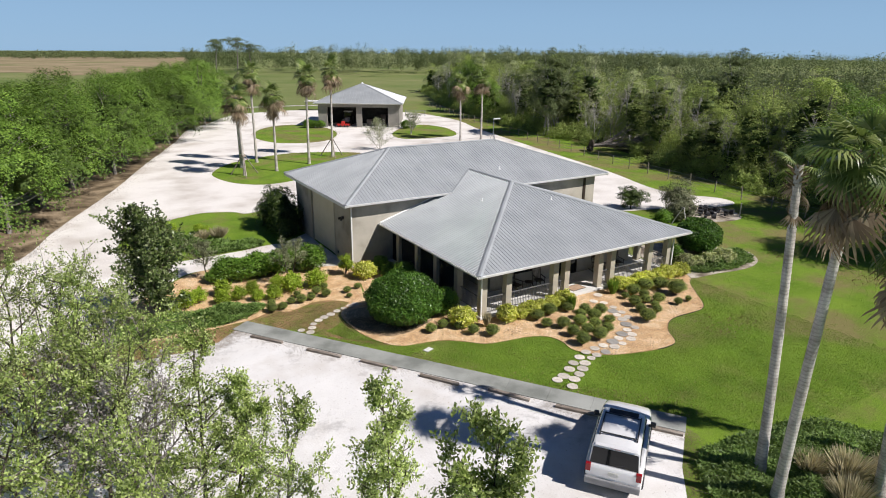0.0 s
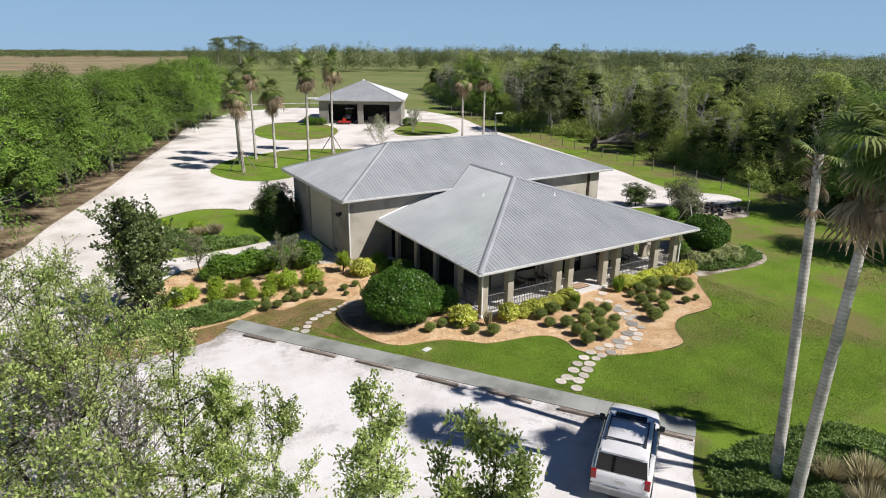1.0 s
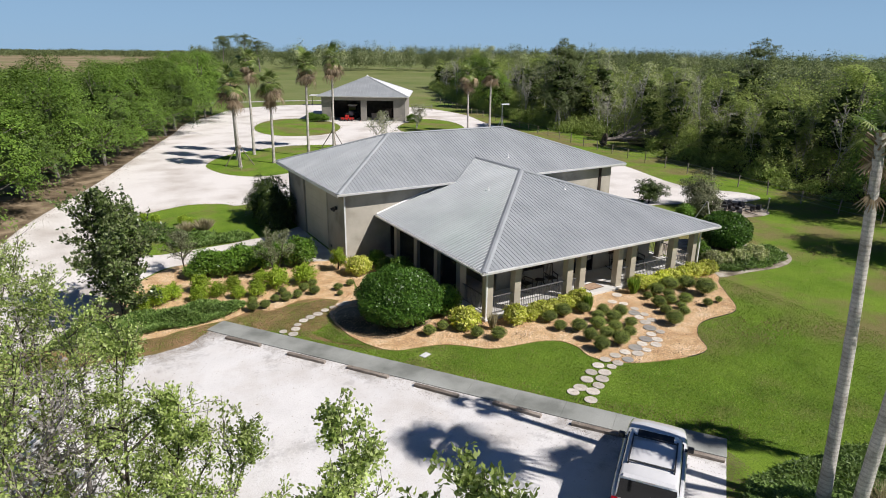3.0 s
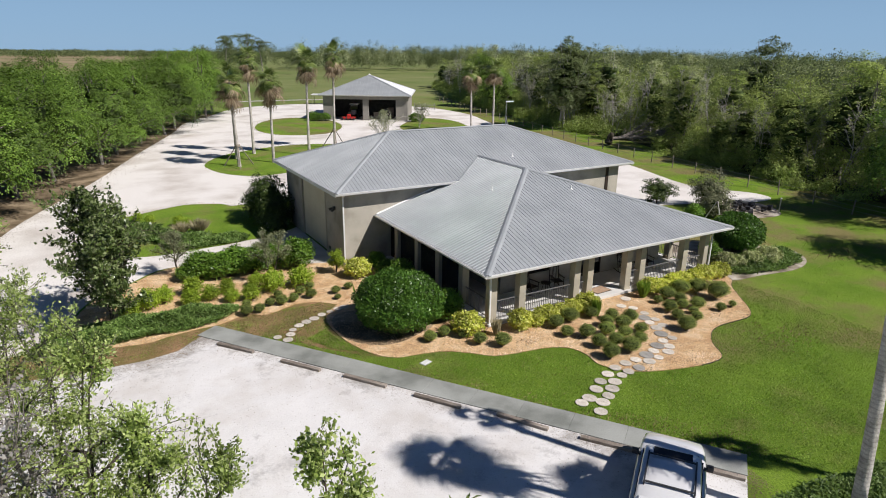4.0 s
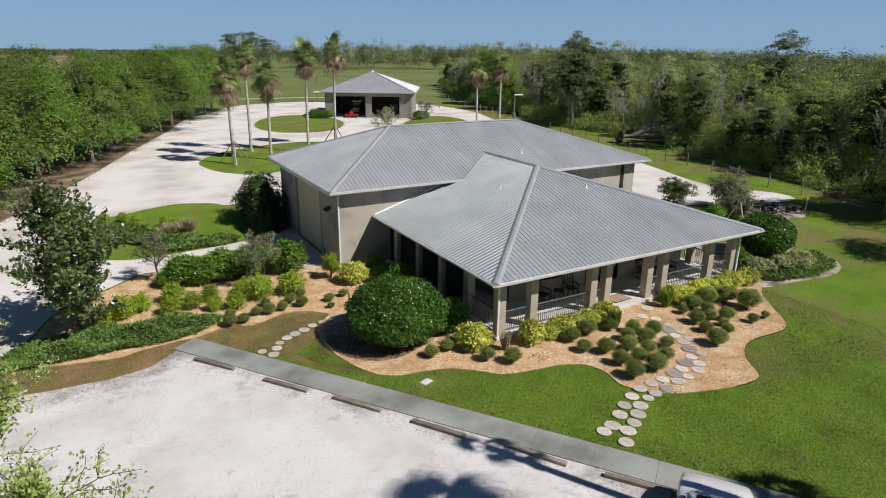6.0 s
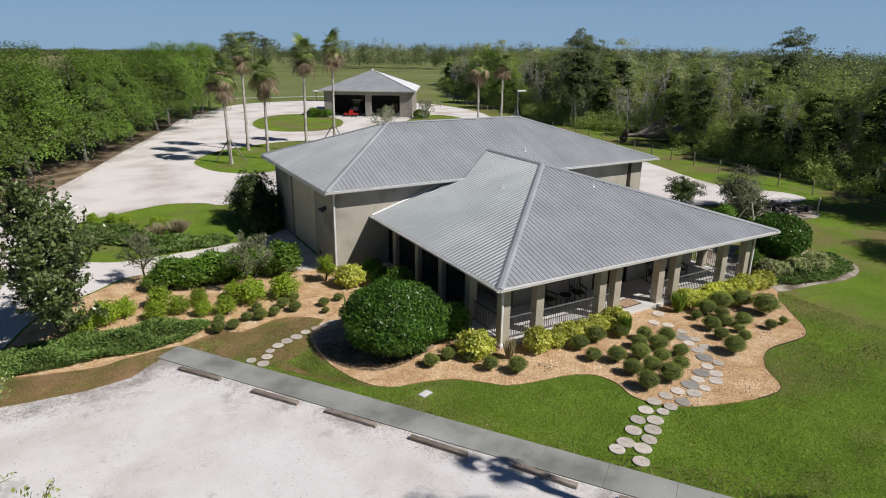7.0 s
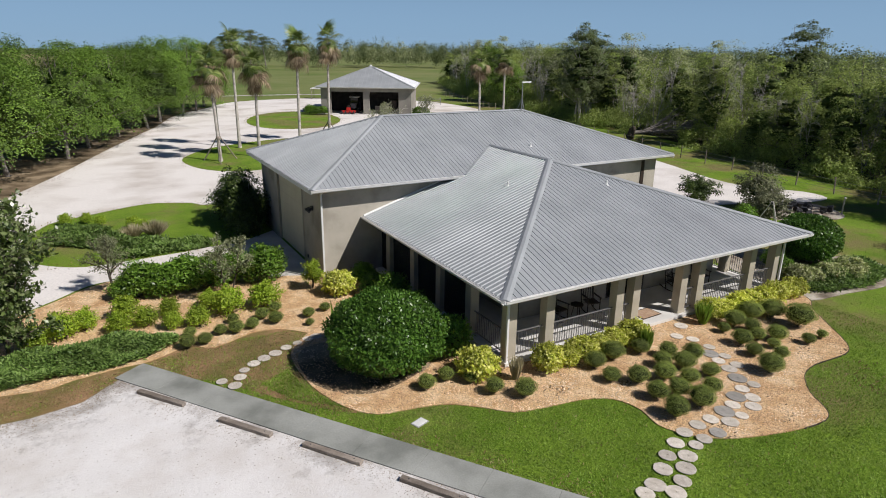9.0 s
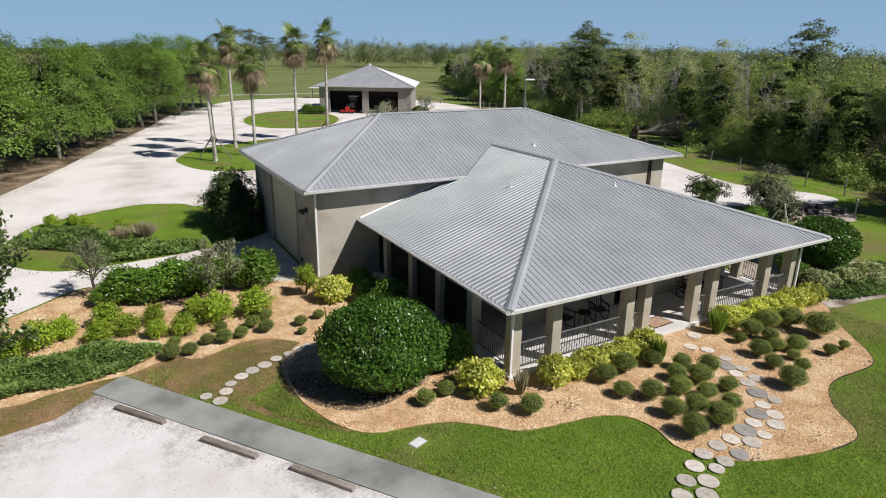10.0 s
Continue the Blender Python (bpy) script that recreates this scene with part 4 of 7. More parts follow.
FRONT_COLS = [14.85, 16.5, 19.85, 20.72, 23.4, 24.42, 27.75, 29.5]
for x in FRONT_COLS:
    part("column", col_me, M["column"], house).matrix_basis = pose(x, 26.92, 0)
SIDE_COLS = [29.3, 31.6, 33.9, 36.4]
for y in SIDE_COLS:
    part("column", col_me, M["column"], house).matrix_basis = pose(14.85, y, 0)
    part("column", col_me, M["column"], house).matrix_basis = pose(29.5, y, 0)

# inner house walls under the porch roof, with dark windows and doors
IX0, IX1, IY = 17.1, 28.7, 29.35


WZ = PZ - 0.142
front_holes = [(18.85, 20.25, 0.95, 2.05), (21.75, 23.95, 0.18, 2.3), (25.2, 26.3, 0.95, 2.05)]
left_holes = [(30.3, 31.6, 0.95, 2.15), (33.2, 34.2, 0.18, 2.25)]
pierced(house, IX0, IX1, IY, IY + 0.16, 0.16, WZ, front_holes, 0, M["stucco"])
pierced(house, IX0, IX0 + 0.16, IY + 0.16, PW, 0.16, WZ, left_holes, 1, M["stucco"])
pierced(house, IX1 - 0.16, IX1, IY + 0.16, PW, 0.16, WZ, [(31, 32.6, 0.95, 2.15)], 1, M["stucco"])
part("interior_wall", blk(IX0 + 0.16, IX1 - 0.16, IY + 1.6, IY + 1.7, 0.16, WZ), M["interior"], house)


def window(parent, a, b, s, h, along, at, out):
    """A framed pane with a middle bar in an opening; out: the side the frame stands on."""
    w = new("window_unit")
    w.parent = parent

    def bar(nm, u0, u1, c, d, t0, t1, mat):
        lo, hi = sorted((at + out * t0, at + out * t1))
        g = blk(u0, u1, lo, hi, c, d) if along == 0 else blk(lo, hi, u0, u1, c, d)
        return part(nm, g, mat, w)
    bar("frame", a, a + 0.06, s, h, -0.05, 0.03, M["darkwood"])
    bar("frame", b - 0.06, b, s, h, -0.05, 0.03, M["darkwood"])
    bar("frame", a + 0.06, b - 0.06, h - 0.06, h, -0.05, 0.03, M["darkwood"])
    bar("frame", a + 0.06, b - 0.06, s, s + 0.06, -0.05, 0.03, M["darkwood"])
    m2 = (a + b) / 2
    bar("mullion", m2 - 0.025, m2 + 0.025, s + 0.06, h - 0.06, -0.04, 0.02, M["darkwood"])
    for u0, u1 in ((a + 0.06, m2 - 0.025), (m2 + 0.025, b - 0.06)):
        bar("pane", u0, u1, s + 0.06, h - 0.06, -0.03, -0.02, M["glass"])
    if s > 0.5:
        bar("sill", a - 0.05, b + 0.05, s - 0.06, s - 0.002, -0.02, 0.07, M["column"])
    return w


for a, b, s, h in front_holes:
    window(house, a, b, s, h, 0, IY, -1)
for a, b, s, h in left_holes:
    window(house, a, b, s, h, 1, IX0, -1)
window(house, 31, 32.6, 0.95, 2.15, 1, IX1, 1)

# screens in the side bays
for i, (y0, y1) in enumerate(zip([29.3, 31.6, 33.9], [31.6, 33.9, 36.4])):
    part("insect_screen", blk(14.86, 14.87, y0 + 0.2, y1 - 0.2, 0.16, CT), M["screen"], house, "dark insect screen")
part("insect_screen", blk(14.86, 14.87, 36.6, PW, 0.16, CT), M["screen"], house, "dark insect screen")

# iron railings with balusters
bal_me = bpy.data.meshes.new("baluster")
bm = blk(-0.009, 0.009, -0.009, 0.009, 0.27, 1.06)
bm.to_mesh(bal_me)
bm.free()


def railing(parent, p, q):
    p, q = Vector(p), Vector(q)
    d = q - p
    r = new("railing")
    r.parent = parent
    r.matrix_basis = pose(p.x, p.y, 0, 0, 0, math.degrees(math.atan2(d.y, d.x)))
    tagged(r, "grey painted iron railing")
    length = d.length
    part("top_rail", blk(0, length, -0.028, 0.028, 1.06, 1.10, 0.006), M["rail"], r)
    part("bottom_rail", blk(0, length, -0.018, 0.018, 0.24, 0.27), M["rail"], r)
    n = max(2, round(length / 0.115))
    for i in range(1, n):
        part("baluster", bal_me, M["rail"], r).matrix_basis = pose(i * length / n, 0, 0)
    return r


for a, b in zip(FRONT_COLS, FRONT_COLS[1:]):
    if not (20.5 < a < 23):
        railing(house, (a + 0.2, 26.92), (b - 0.2, 26.92))
railing(house, (14.85, 27.12), (14.85, 29.1))
for a, b in zip([26.92] + SIDE_COLS, SIDE_COLS):
    railing(house, (29.5, a + 0.2), (29.5, b - 0.2))
downspout(house, 14.6, 26.66, PZ, 0, -0.66)
downspout(house, 29.75, 26.66, PZ, 0, -0.66)

# roof vents and the aerial
for x, y, f in ((19.35, 33.6, lambda x, y: PZ + K2 * (x - PX0)), (23.4, 31.6, lambda x, y: PZ + K2 * (y - PY0)), (24.6, 38.9, lambda x, y: EZ + K1 * (y - EY0))):
    bm = bmesh.new()
    z = f(x, y)
    rod(bm, (x, y, z - 0.05), (x, y, z + 0.20), 0.04, sides=10)
    rod(bm, (x, y, z - 0.03), (x, y, z + 0.07), 0.11, 0.045, 10)
    part("vent_pipe", bm, M["trim"], house, "small white vent pipe")
aer = thing("aerial", pose(RX1 - 0.08, RY - 0.1, RZ - 0.02), "thin metal aerial mast with a side arm on the roof ridge", "aerial")
part("mast", rod(bmesh.new(), (0, 0, 0.0), (0, 0, 1.75), 0.028, sides=8), M["wire"], aer)
for a in (30, 150, 270):
    part("leg", rod(bmesh.new(), (0.32 * math.cos(radians(a)), 0.32 * math.sin(radians(a)), -0.10), (0, 0, 0.75), 0.015), M["wire"], aer)
part("arm", blk(-0.05, 0.62, -0.045, 0.045, 1.64, 1.72, 0.01), M["trim"], aer)

# porch things: mat, rocking chairs, tables
mat = thing("door_mat", pose(22.05, 27.35, 0.162, 0, 0, 3), "brown woven door mat at the porch entrance", "door mat")
part("pile", blk(-0.5, 0.5, -0.33, 0.33, 0, 0.02, 0.006), M["mat"], mat)
part("border", blk(-0.55, 0.55, -0.38, 0.38, 0, 0.012, 0.004), M["darkwood"], mat)


def rocking_chair(m):
    c = thing("rocking_chair", m, "dark wooden rocking chair on the porch floor", "chair", "chairs on the porch")
    part("seat", blk(-0.26, 0.26, -0.25, 0.25, 0.42, 0.46, 0.012), M["darkwood"], c)
    bm = bmesh.new()
    for i in range(6):
        x = -0.2 + i * 0.08
        rod(bm, (x, 0.24, 0.45), (x * 1.05, 0.44, 1.10), 0.014, sides=5)
    part("backrest", bm, M["darkwood"], c)
    part("head_rail", blk(-0.27, 0.27, 0.42, 0.46, 1.06, 1.16, 0.01), M["darkwood"], c)
    for x in (-0.27, 0.27):
        part("leg", rod(bmesh.new(), (x, -0.24, 0.05), (x, -0.24, 0.66), 0.022), M["darkwood"], c)
        part("leg", rod(bmesh.new(), (x, 0.26, 0.05), (x, 0.45, 1.12), 0.022), M["darkwood"], c)
        part("armrest", blk(x - 0.04, x + 0.04, -0.3, 0.32, 0.65, 0.68, 0.008), M["darkwood"], c)
        bm = bmesh.new()
        pts = [(x, -0.48 + i * 0.12, 0.0225 + 0.10 * (abs(i - 4) / 4) ** 2) for i in range(10)]
        for p, q in zip(pts, pts[1:]):
            rod(bm, p, q, 0.022, sides=5)
        part("rocker", bm, M["darkwood"], c)
    return c


chair = rocking_chair(pose(18.5, 28.6, 0.16, 0, 0, 12))
for x, y, a in ((20.2, 28.6, -14), (25.2, 28.6, 8), (26.9, 28.6, -10)):
    copy_thing(chair, pose(x, y, 0.16, 0, 0, a))


def side_table(m):
    t = thing("side_table", m, "small round dark side table between porch chairs", "table", "tables on the porch")
    part("top", rod(bmesh.new(), (0, 0, 0.5), (0, 0, 0.53), 0.26, sides=18), M["darkwood"], t)
    for a in (0, 120, 240):
        part("leg", rod(bmesh.new(), (0.2 * math.cos(radians(a)), 0.2 * math.sin(radians(a)), 0), (0.1 * math.cos(radians(a)), 0.1 * math.sin(radians(a)), 0.5), 0.016), M["darkwood"], t)
    return t


tab = side_table(pose(19.35, 28.5, 0.16))
copy_thing(tab, pose(26.05, 28.5, 0.16))

# ---- plants ----
def wander(p, d, length, r0, r1, steps, rng, lift=0.0, bend=0.18):
    """A crooked limb: its segments and the places along it."""
    segs, pts = [], [p.copy()]
    for i in range(steps):
        d = d + rng.normal(size=3) * bend + np.array([0, 0, lift])
        d = d / np.linalg.norm(d)
        q = p + d * length / steps
        a, b = r0 + (r1 - r0) * i / steps, r0 + (r1 - r0) * (i + 1) / steps
        segs.append((p, q, a, b))
        p = q
        pts.append(p.copy())
    return segs, pts, d


def open_tree(rng, height, spread, leaf=0.075, per=16, stems=1, mains=9, base=0.25):
    """A young tree with a thin, see-through crown: limbs, and leaves set along the twigs."""
    segs, at, way = [], [], []
    for s in range(stems):
        lean = rng.normal(size=3) * (0.10 if stems == 1 else 0.25)
        d0 = np.array([lean[0], lean[1], 1.0])
        tr, tp, _ = wander(np.zeros(3), d0 / np.linalg.norm(d0), height * 0.94, 0.025 + height * 0.0075, 0.006, 9, rng, 0.12, 0.10)
        segs += tr
        for j in range(6, 10):
            for _ in range(3):
                dd = np.array([0, 0, 0.9]) + rng.normal(size=3) * 0.8
                ts, tp2, _ = wander(tp[j], dd / np.linalg.norm(dd), spread * rng.uniform(0.2, 0.42), 0.006, 0.003, 3, rng, 0.15, 0.3)
                segs += ts
                for q0, q1 in zip(tp2, tp2[1:]):
                    at.append(q0 + (q1 - q0) * rng.random(per)[:, None] + rng.normal(size=(per, 3)) * 0.045)
                    way.append(np.repeat(((q1 - q0) / np.linalg.norm(q1 - q0))[None], per, 0) * 0.7 + rng.normal(size=(per, 3)) * 0.8 + np.array([0, 0, 0.25]))
        for k in range(mains):
            f = base + (0.96 - base) * (k + rng.random()) / mains
            i = min(int(f * 9), 8)
            p = tp[i] + (tp[i + 1] - tp[i]) * (f * 9 - i)
            a = k * 2.4 + rng.random() * 0.9
            reach = spread * (1.15 - 0.75 * abs(f - 0.45) ** 1.0) * rng.uniform(0.7, 1.15) * (1.0 if f < 0.8 else 0.55)
            d = np.array([math.cos(a), math.sin(a), rng.uniform(0.45, 1.0)])
            ls, lp, _ = wander(p, d / np.linalg.norm(d), reach, 0.022 + 0.004 * height * (1 - f), 0.007, 5, rng, 0.10, 0.22)
            segs += ls
            for j in range(1, 6):
                for _ in range(3):
                    dd = (lp[j] - lp[j - 1]) / np.linalg.norm(lp[j] - lp[j - 1]) + rng.normal(size=3) * 0.75
                    ts, tp2, _ = wander(lp[j], dd / np.linalg.norm(dd), reach * rng.uniform(0.22, 0.45), 0.009, 0.004, 3, rng, 0.10, 0.3)
                    segs += ts
                    for q0, q1 in zip(tp2, tp2[1:]):
                        u = np.repeat(rng.random(per // 5 + 1), 5)[:per]
                        knot = np.repeat(rng.normal(size=(per // 5 + 1, 3)), 5, 0)[:per]
                        at.append(q0 + (q1 - q0) * u[:, None] + knot * 0.06 + rng.normal(size=(per, 3)) * 0.045)
                        way.append(np.repeat(((q1 - q0) / np.linalg.norm(q1 - q0))[None], per, 0) * 0.7 + rng.normal(size=(per, 3)) * 0.8 + np.array([0, 0, 0.25]))
    at, way = np.concatenate(at), np.concatenate(way)
    face = unit(at * np.array([1, 1, 0.0])) * 0.6 + np.array([0, 0, 0.8]) + rng.normal(size=(len(at), 3)) * 0.65
    return segs, leaf_arrays(at, way, leaf * rng.uniform(0.6, 1.25, len(at)), rng, 0.6, 0.08, face)


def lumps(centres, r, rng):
    """Small uneven eight-sided knots that fill the inside of a crown with painted-in shade."""
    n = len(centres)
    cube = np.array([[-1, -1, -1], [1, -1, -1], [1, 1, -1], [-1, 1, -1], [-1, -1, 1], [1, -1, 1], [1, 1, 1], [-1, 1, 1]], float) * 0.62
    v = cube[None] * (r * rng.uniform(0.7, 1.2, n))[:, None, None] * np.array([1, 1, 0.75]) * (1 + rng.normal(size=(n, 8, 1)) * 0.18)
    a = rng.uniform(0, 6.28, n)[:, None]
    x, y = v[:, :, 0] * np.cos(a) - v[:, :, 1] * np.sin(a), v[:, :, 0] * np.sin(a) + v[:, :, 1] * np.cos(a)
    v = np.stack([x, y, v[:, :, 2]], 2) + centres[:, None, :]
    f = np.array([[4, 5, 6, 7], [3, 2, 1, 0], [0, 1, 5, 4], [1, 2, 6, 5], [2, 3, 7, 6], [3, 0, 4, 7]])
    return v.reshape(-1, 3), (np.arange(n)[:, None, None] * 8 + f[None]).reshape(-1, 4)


def dense_tree(rng, height, radius, leaf, clumps, per, crown_low=0.2, flat=1.0, trunk_r=0.16, limbs=8, shell=0.55, skew=0.35, puff=0.13, wide=0.6, ruffle=0.3):
    """A full-crowned tree: leaf clumps in an uneven crown, a trunk and limbs that reach into it."""
    low, top = height * crown_low, height
    mid, half = (low + top) / 2, (top - low) / 2
    segs, tp, _ = wander(np.zeros(3), np.array([rng.normal() * 0.06, rng.normal() * 0.06, 1.0]), mid, trunk_r, trunk_r * 0.55, 6, rng, 0.1, 0.07)
    u = unit(rng.normal(size=(clumps, 3)))
    lump = 1 + skew * (np.sin(u[:, 0] * 3.1 + rng.random() * 6) * np.cos(u[:, 1] * 2.7 + rng.random() * 6) + 0.5 * np.sin(u[:, 2] * 5 + u[:, 0] * 4 + rng.random() * 6))
    rad = (shell + (1 - shell) * rng.random(clumps)) ** 0.7 * lump
    c = u * rad[:, None] * np.array([radius, radius, half * flat]) + np.array([0, 0, mid])
    c = c[c[:, 2] > low * 0.8]
    for k in range(limbs):
        q = c[rng.integers(len(c))] * np.array([0.75, 0.75, 0.92])
        d = q - tp[3 + k % 3]
        ln = np.linalg.norm(d)
        segs += wander(tp[3 + k % 3], d / ln, ln, trunk_r * 0.42, 0.02, 4, rng, 0.03, 0.10)[0]
    n = len(c) * per
    cc = np.repeat(c, per, 0)
    off = unit(rng.normal(size=(n, 3))) * rng.random((n, 1)) ** 0.45 * (radius * puff * 1.9) * np.array([1, 1, 0.55])
    pos = cc + off
    out = unit(pos - np.array([0, 0, mid]))
    axis = rng.normal(size=(n, 3)) * 0.8 + out * 0.35 + np.array([0, 0, -0.15])
    face = unit(off / np.array([1, 1, 0.55])) * 0.7 + out * 0.6 + np.array([0, 0, 0.7]) + rng.normal(size=(n, 3)) * ruffle
    inner = (c - np.array([0, 0, mid])) * 0.36 + np.array([0, 0, mid])
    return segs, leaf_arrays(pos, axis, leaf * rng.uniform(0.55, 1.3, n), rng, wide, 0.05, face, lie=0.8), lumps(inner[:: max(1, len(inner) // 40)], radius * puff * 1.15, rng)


def bough_tree(rng, height, radius, low, pads, per, leaf, pad_r, trunk_r=0.2, limbs=18, fall=0.8, tilt=0.6, gap=0.5, belly=0.8, wide=0.6, stems=1, foot=0.14, ruffle=0.38):
    """A tree whose crown is built of separate leafy boughs, with shade between them."""
    segs, tops = [], []
    for k in range(stems):
        off = np.array([rng.normal() * 0.3, rng.normal() * 0.3, 0.0]) * (stems > 1)
        lean = np.array([rng.normal() * 0.08, rng.normal() * 0.08, 1.0])
        ts, tp, _ = wander(off, lean / np.linalg.norm(lean), height * 0.86, trunk_r, trunk_r * 0.22, 8, rng, 0.08, 0.08)
        segs += ts
        tops.append(tp)
    z01 = rng.random(pads) ** fall
    a = np.arange(pads) * 2.39996 + rng.normal(size=pads) * 0.5
    prof = np.sin(np.pi * np.clip(foot + belly * z01, 0, 0.97)) ** 0.7
    ph = rng.random(3) * 6.28
    lobes = 1 + 0.20 * np.sin(2 * a + ph[0]) + 0.16 * np.sin(3 * a + 6 * z01 + ph[1])
    r = radius * prof * lobes * rng.uniform(gap, 1.0, pads) ** 0.7
    c = np.column_stack([r * np.cos(a), r * np.sin(a), low + (height - low) * z01 * (1 + 0.08 * np.sin(2 * a + ph[2]))])
    out = unit(c - np.array([0, 0, low + 0.35 * (height - low)]))
    nrm = unit(out * tilt + np.array([0, 0, 0.8]) + rng.normal(size=(pads, 3)) * 0.16)
    u = unit(np.cross(nrm, rng.normal(size=(pads, 3))))
    v = np.cross(nrm, u)
    for k in rng.permutation(pads)[:limbs]:
        tp = tops[k % stems]
        i = int(np.clip(8 * (c[k, 2] / height) * 0.72, 2, 7))
        d = c[k] - tp[i]
        ln = max(np.linalg.norm(d), 0.1)
        segs += wander(tp[i], d / ln, ln, trunk_r * 0.36, 0.018, 4, rng, 0.02, 0.12)[0]
    n = pads * per
    q = np.repeat(np.arange(pads), per)
    w, th = np.sqrt(rng.random(n)), rng.random(n) * 6.2832
    pr = pad_r * rng.uniform(0.65, 1.3, pads)[q] * (1 + 0.28 * np.sin(3 * th + q * 1.7) + 0.14 * np.sin(7 * th + q))
    rad = u[q] * np.cos(th)[:, None] + v[q] * np.sin(th)[:, None]
    pos = c[q] + rad * (w * pr)[:, None] + nrm[q] * (0.40 * pr * (1 - w ** 2) + rng.normal(size=n) * 0.10 * pr)[:, None]
    pos[:, 2] -= 0.22 * pr * w ** 2
    axis = rad * 0.7 + rng.normal(size=(n, 3)) * 0.65 + np.array([0, 0, -0.2])
    face = nrm[q] + rad * (w * 0.5)[:, None] + rng.normal(size=(n, 3)) * ruffle
    inner = (c - np.array([0, 0, height * 0.5])) * 0.5 + np.array([0, 0, height * 0.5])
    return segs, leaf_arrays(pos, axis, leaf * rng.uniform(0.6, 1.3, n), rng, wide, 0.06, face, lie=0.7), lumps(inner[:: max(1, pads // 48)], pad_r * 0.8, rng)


def tree_thing(name, segs, leaves, bark, leafmat, m, label, category="tree", group="", sides=6, inner=None):
    t = thing(name, m, label, category, group)
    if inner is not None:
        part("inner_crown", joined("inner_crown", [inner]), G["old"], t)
    part("trunk", tubes("trunk", segs, sides), bark, t, smooth=True)
    part("crown", joined("crown", [leaves]), leafmat, t)
    return t


def mound(rng, radius, height, leaf, n, width=0.5, core=0.8, up=0.2, jag=0.06, foot=1.0):
    """Leaves over a rounded shrub form, and some within it."""
    u = unit(rng.normal(size=(n, 3)))
    u[:, 2] = np.where(u[:, 2] < -0.75, -u[:, 2], u[:, 2])
    bump = 1 + jag * np.sin(u[:, 0] * 5 + 1) * np.cos(u[:, 1] * 6 + 2) + jag * 0.7 * np.sin(u[:, 2] * 9 + u[:, 0] * 7)
    r = (core + (1 - core) * rng.random(n)) * bump
    pos = u * r[:, None] * np.array([radius, radius, height * 0.5]) + np.array([0, 0, height * 0.5])
    pos[:, :2] *= (foot + (1 - foot) * np.clip((u[:, 2:3] + 1) / 0.95, 0, 1))
    pos[:, 2] = np.maximum(pos[:, 2], 0.02)
    axis = u * 0.35 + rng.normal(size=(n, 3)) * 0.75 + np.array([0, 0, up])
    face = u + rng.normal(size=(n, 3)) * 0.5 + np.array([0, 0, 0.25])
    return leaf_arrays(pos, axis, leaf * rng.uniform(0.6, 1.3, n), rng, width, 0.06, face, lie=0.45)


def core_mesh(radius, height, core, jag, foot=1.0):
    """The near-black solid inside a shrub, its colour standing in for inner shade."""
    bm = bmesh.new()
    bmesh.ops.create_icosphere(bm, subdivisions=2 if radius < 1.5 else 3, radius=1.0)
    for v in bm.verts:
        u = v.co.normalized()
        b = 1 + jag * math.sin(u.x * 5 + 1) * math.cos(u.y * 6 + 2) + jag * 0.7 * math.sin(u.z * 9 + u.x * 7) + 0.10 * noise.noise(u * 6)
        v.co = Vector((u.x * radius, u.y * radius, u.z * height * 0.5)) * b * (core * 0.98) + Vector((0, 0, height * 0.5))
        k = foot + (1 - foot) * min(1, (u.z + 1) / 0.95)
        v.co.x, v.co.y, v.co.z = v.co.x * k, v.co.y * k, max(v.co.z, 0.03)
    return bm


def stem_mesh(rng, radius, height, n=6, r=0.02):
    segs = []
    for k in range(n):
        a = k * math.tau / n
        d = np.array([math.cos(a) * 0.6, math.sin(a) * 0.6, 1.0])
        segs += wander(np.array([0, 0, -0.15]), d / np.linalg.norm(d), min(height * 0.7, radius * 1.3), r, r * 0.4, 3, rng)[0]
    return tubes("stem", segs, 5)


def shrub(name, rng, radius, height, leaf, n, leafmat, m, label, group="", bark=None, **kw):
    t = thing(name, m, label, "shrub", group)
    part("stem", stem_mesh(rng, radius, height), bark or M["darkbark"], t)
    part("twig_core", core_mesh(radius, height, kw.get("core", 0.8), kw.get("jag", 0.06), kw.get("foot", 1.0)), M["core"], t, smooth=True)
    part("foliage", joined("foliage", [mound(rng, radius, height, leaf, n, **kw)]), leafmat, t)
    return t


# clipped ball shrubs: radius 1 forms, scaled to each place
BALLS = [(17.20, 25.08, 0.44), (18.20, 25.25, 0.46), (17.05, 24.14, 0.38), (19.38, 25.11, 0.40), (17.73, 23.63, 0.43), (20.06, 24.47, 0.38), (19.34, 24.05, 0.40), (19.87, 23.57, 0.43), (18.69, 23.39, 0.41), (20.67, 23.89, 0.42), (17.54, 22.66, 0.40), (18.33, 22.47, 0.40),
         (19.26, 22.85, 0.37), (20.23, 22.82, 0.36), (19.40, 22.09, 0.36), (18.39, 21.69, 0.47), (17.26, 21.69, 0.45), (23.61, 24.82, 0.27), (24.42, 24.97, 0.49), (23.25, 23.80, 0.43), (25.59, 25.13, 0.56), (24.69, 24.38, 0.37), (24.18, 23.79, 0.36)]
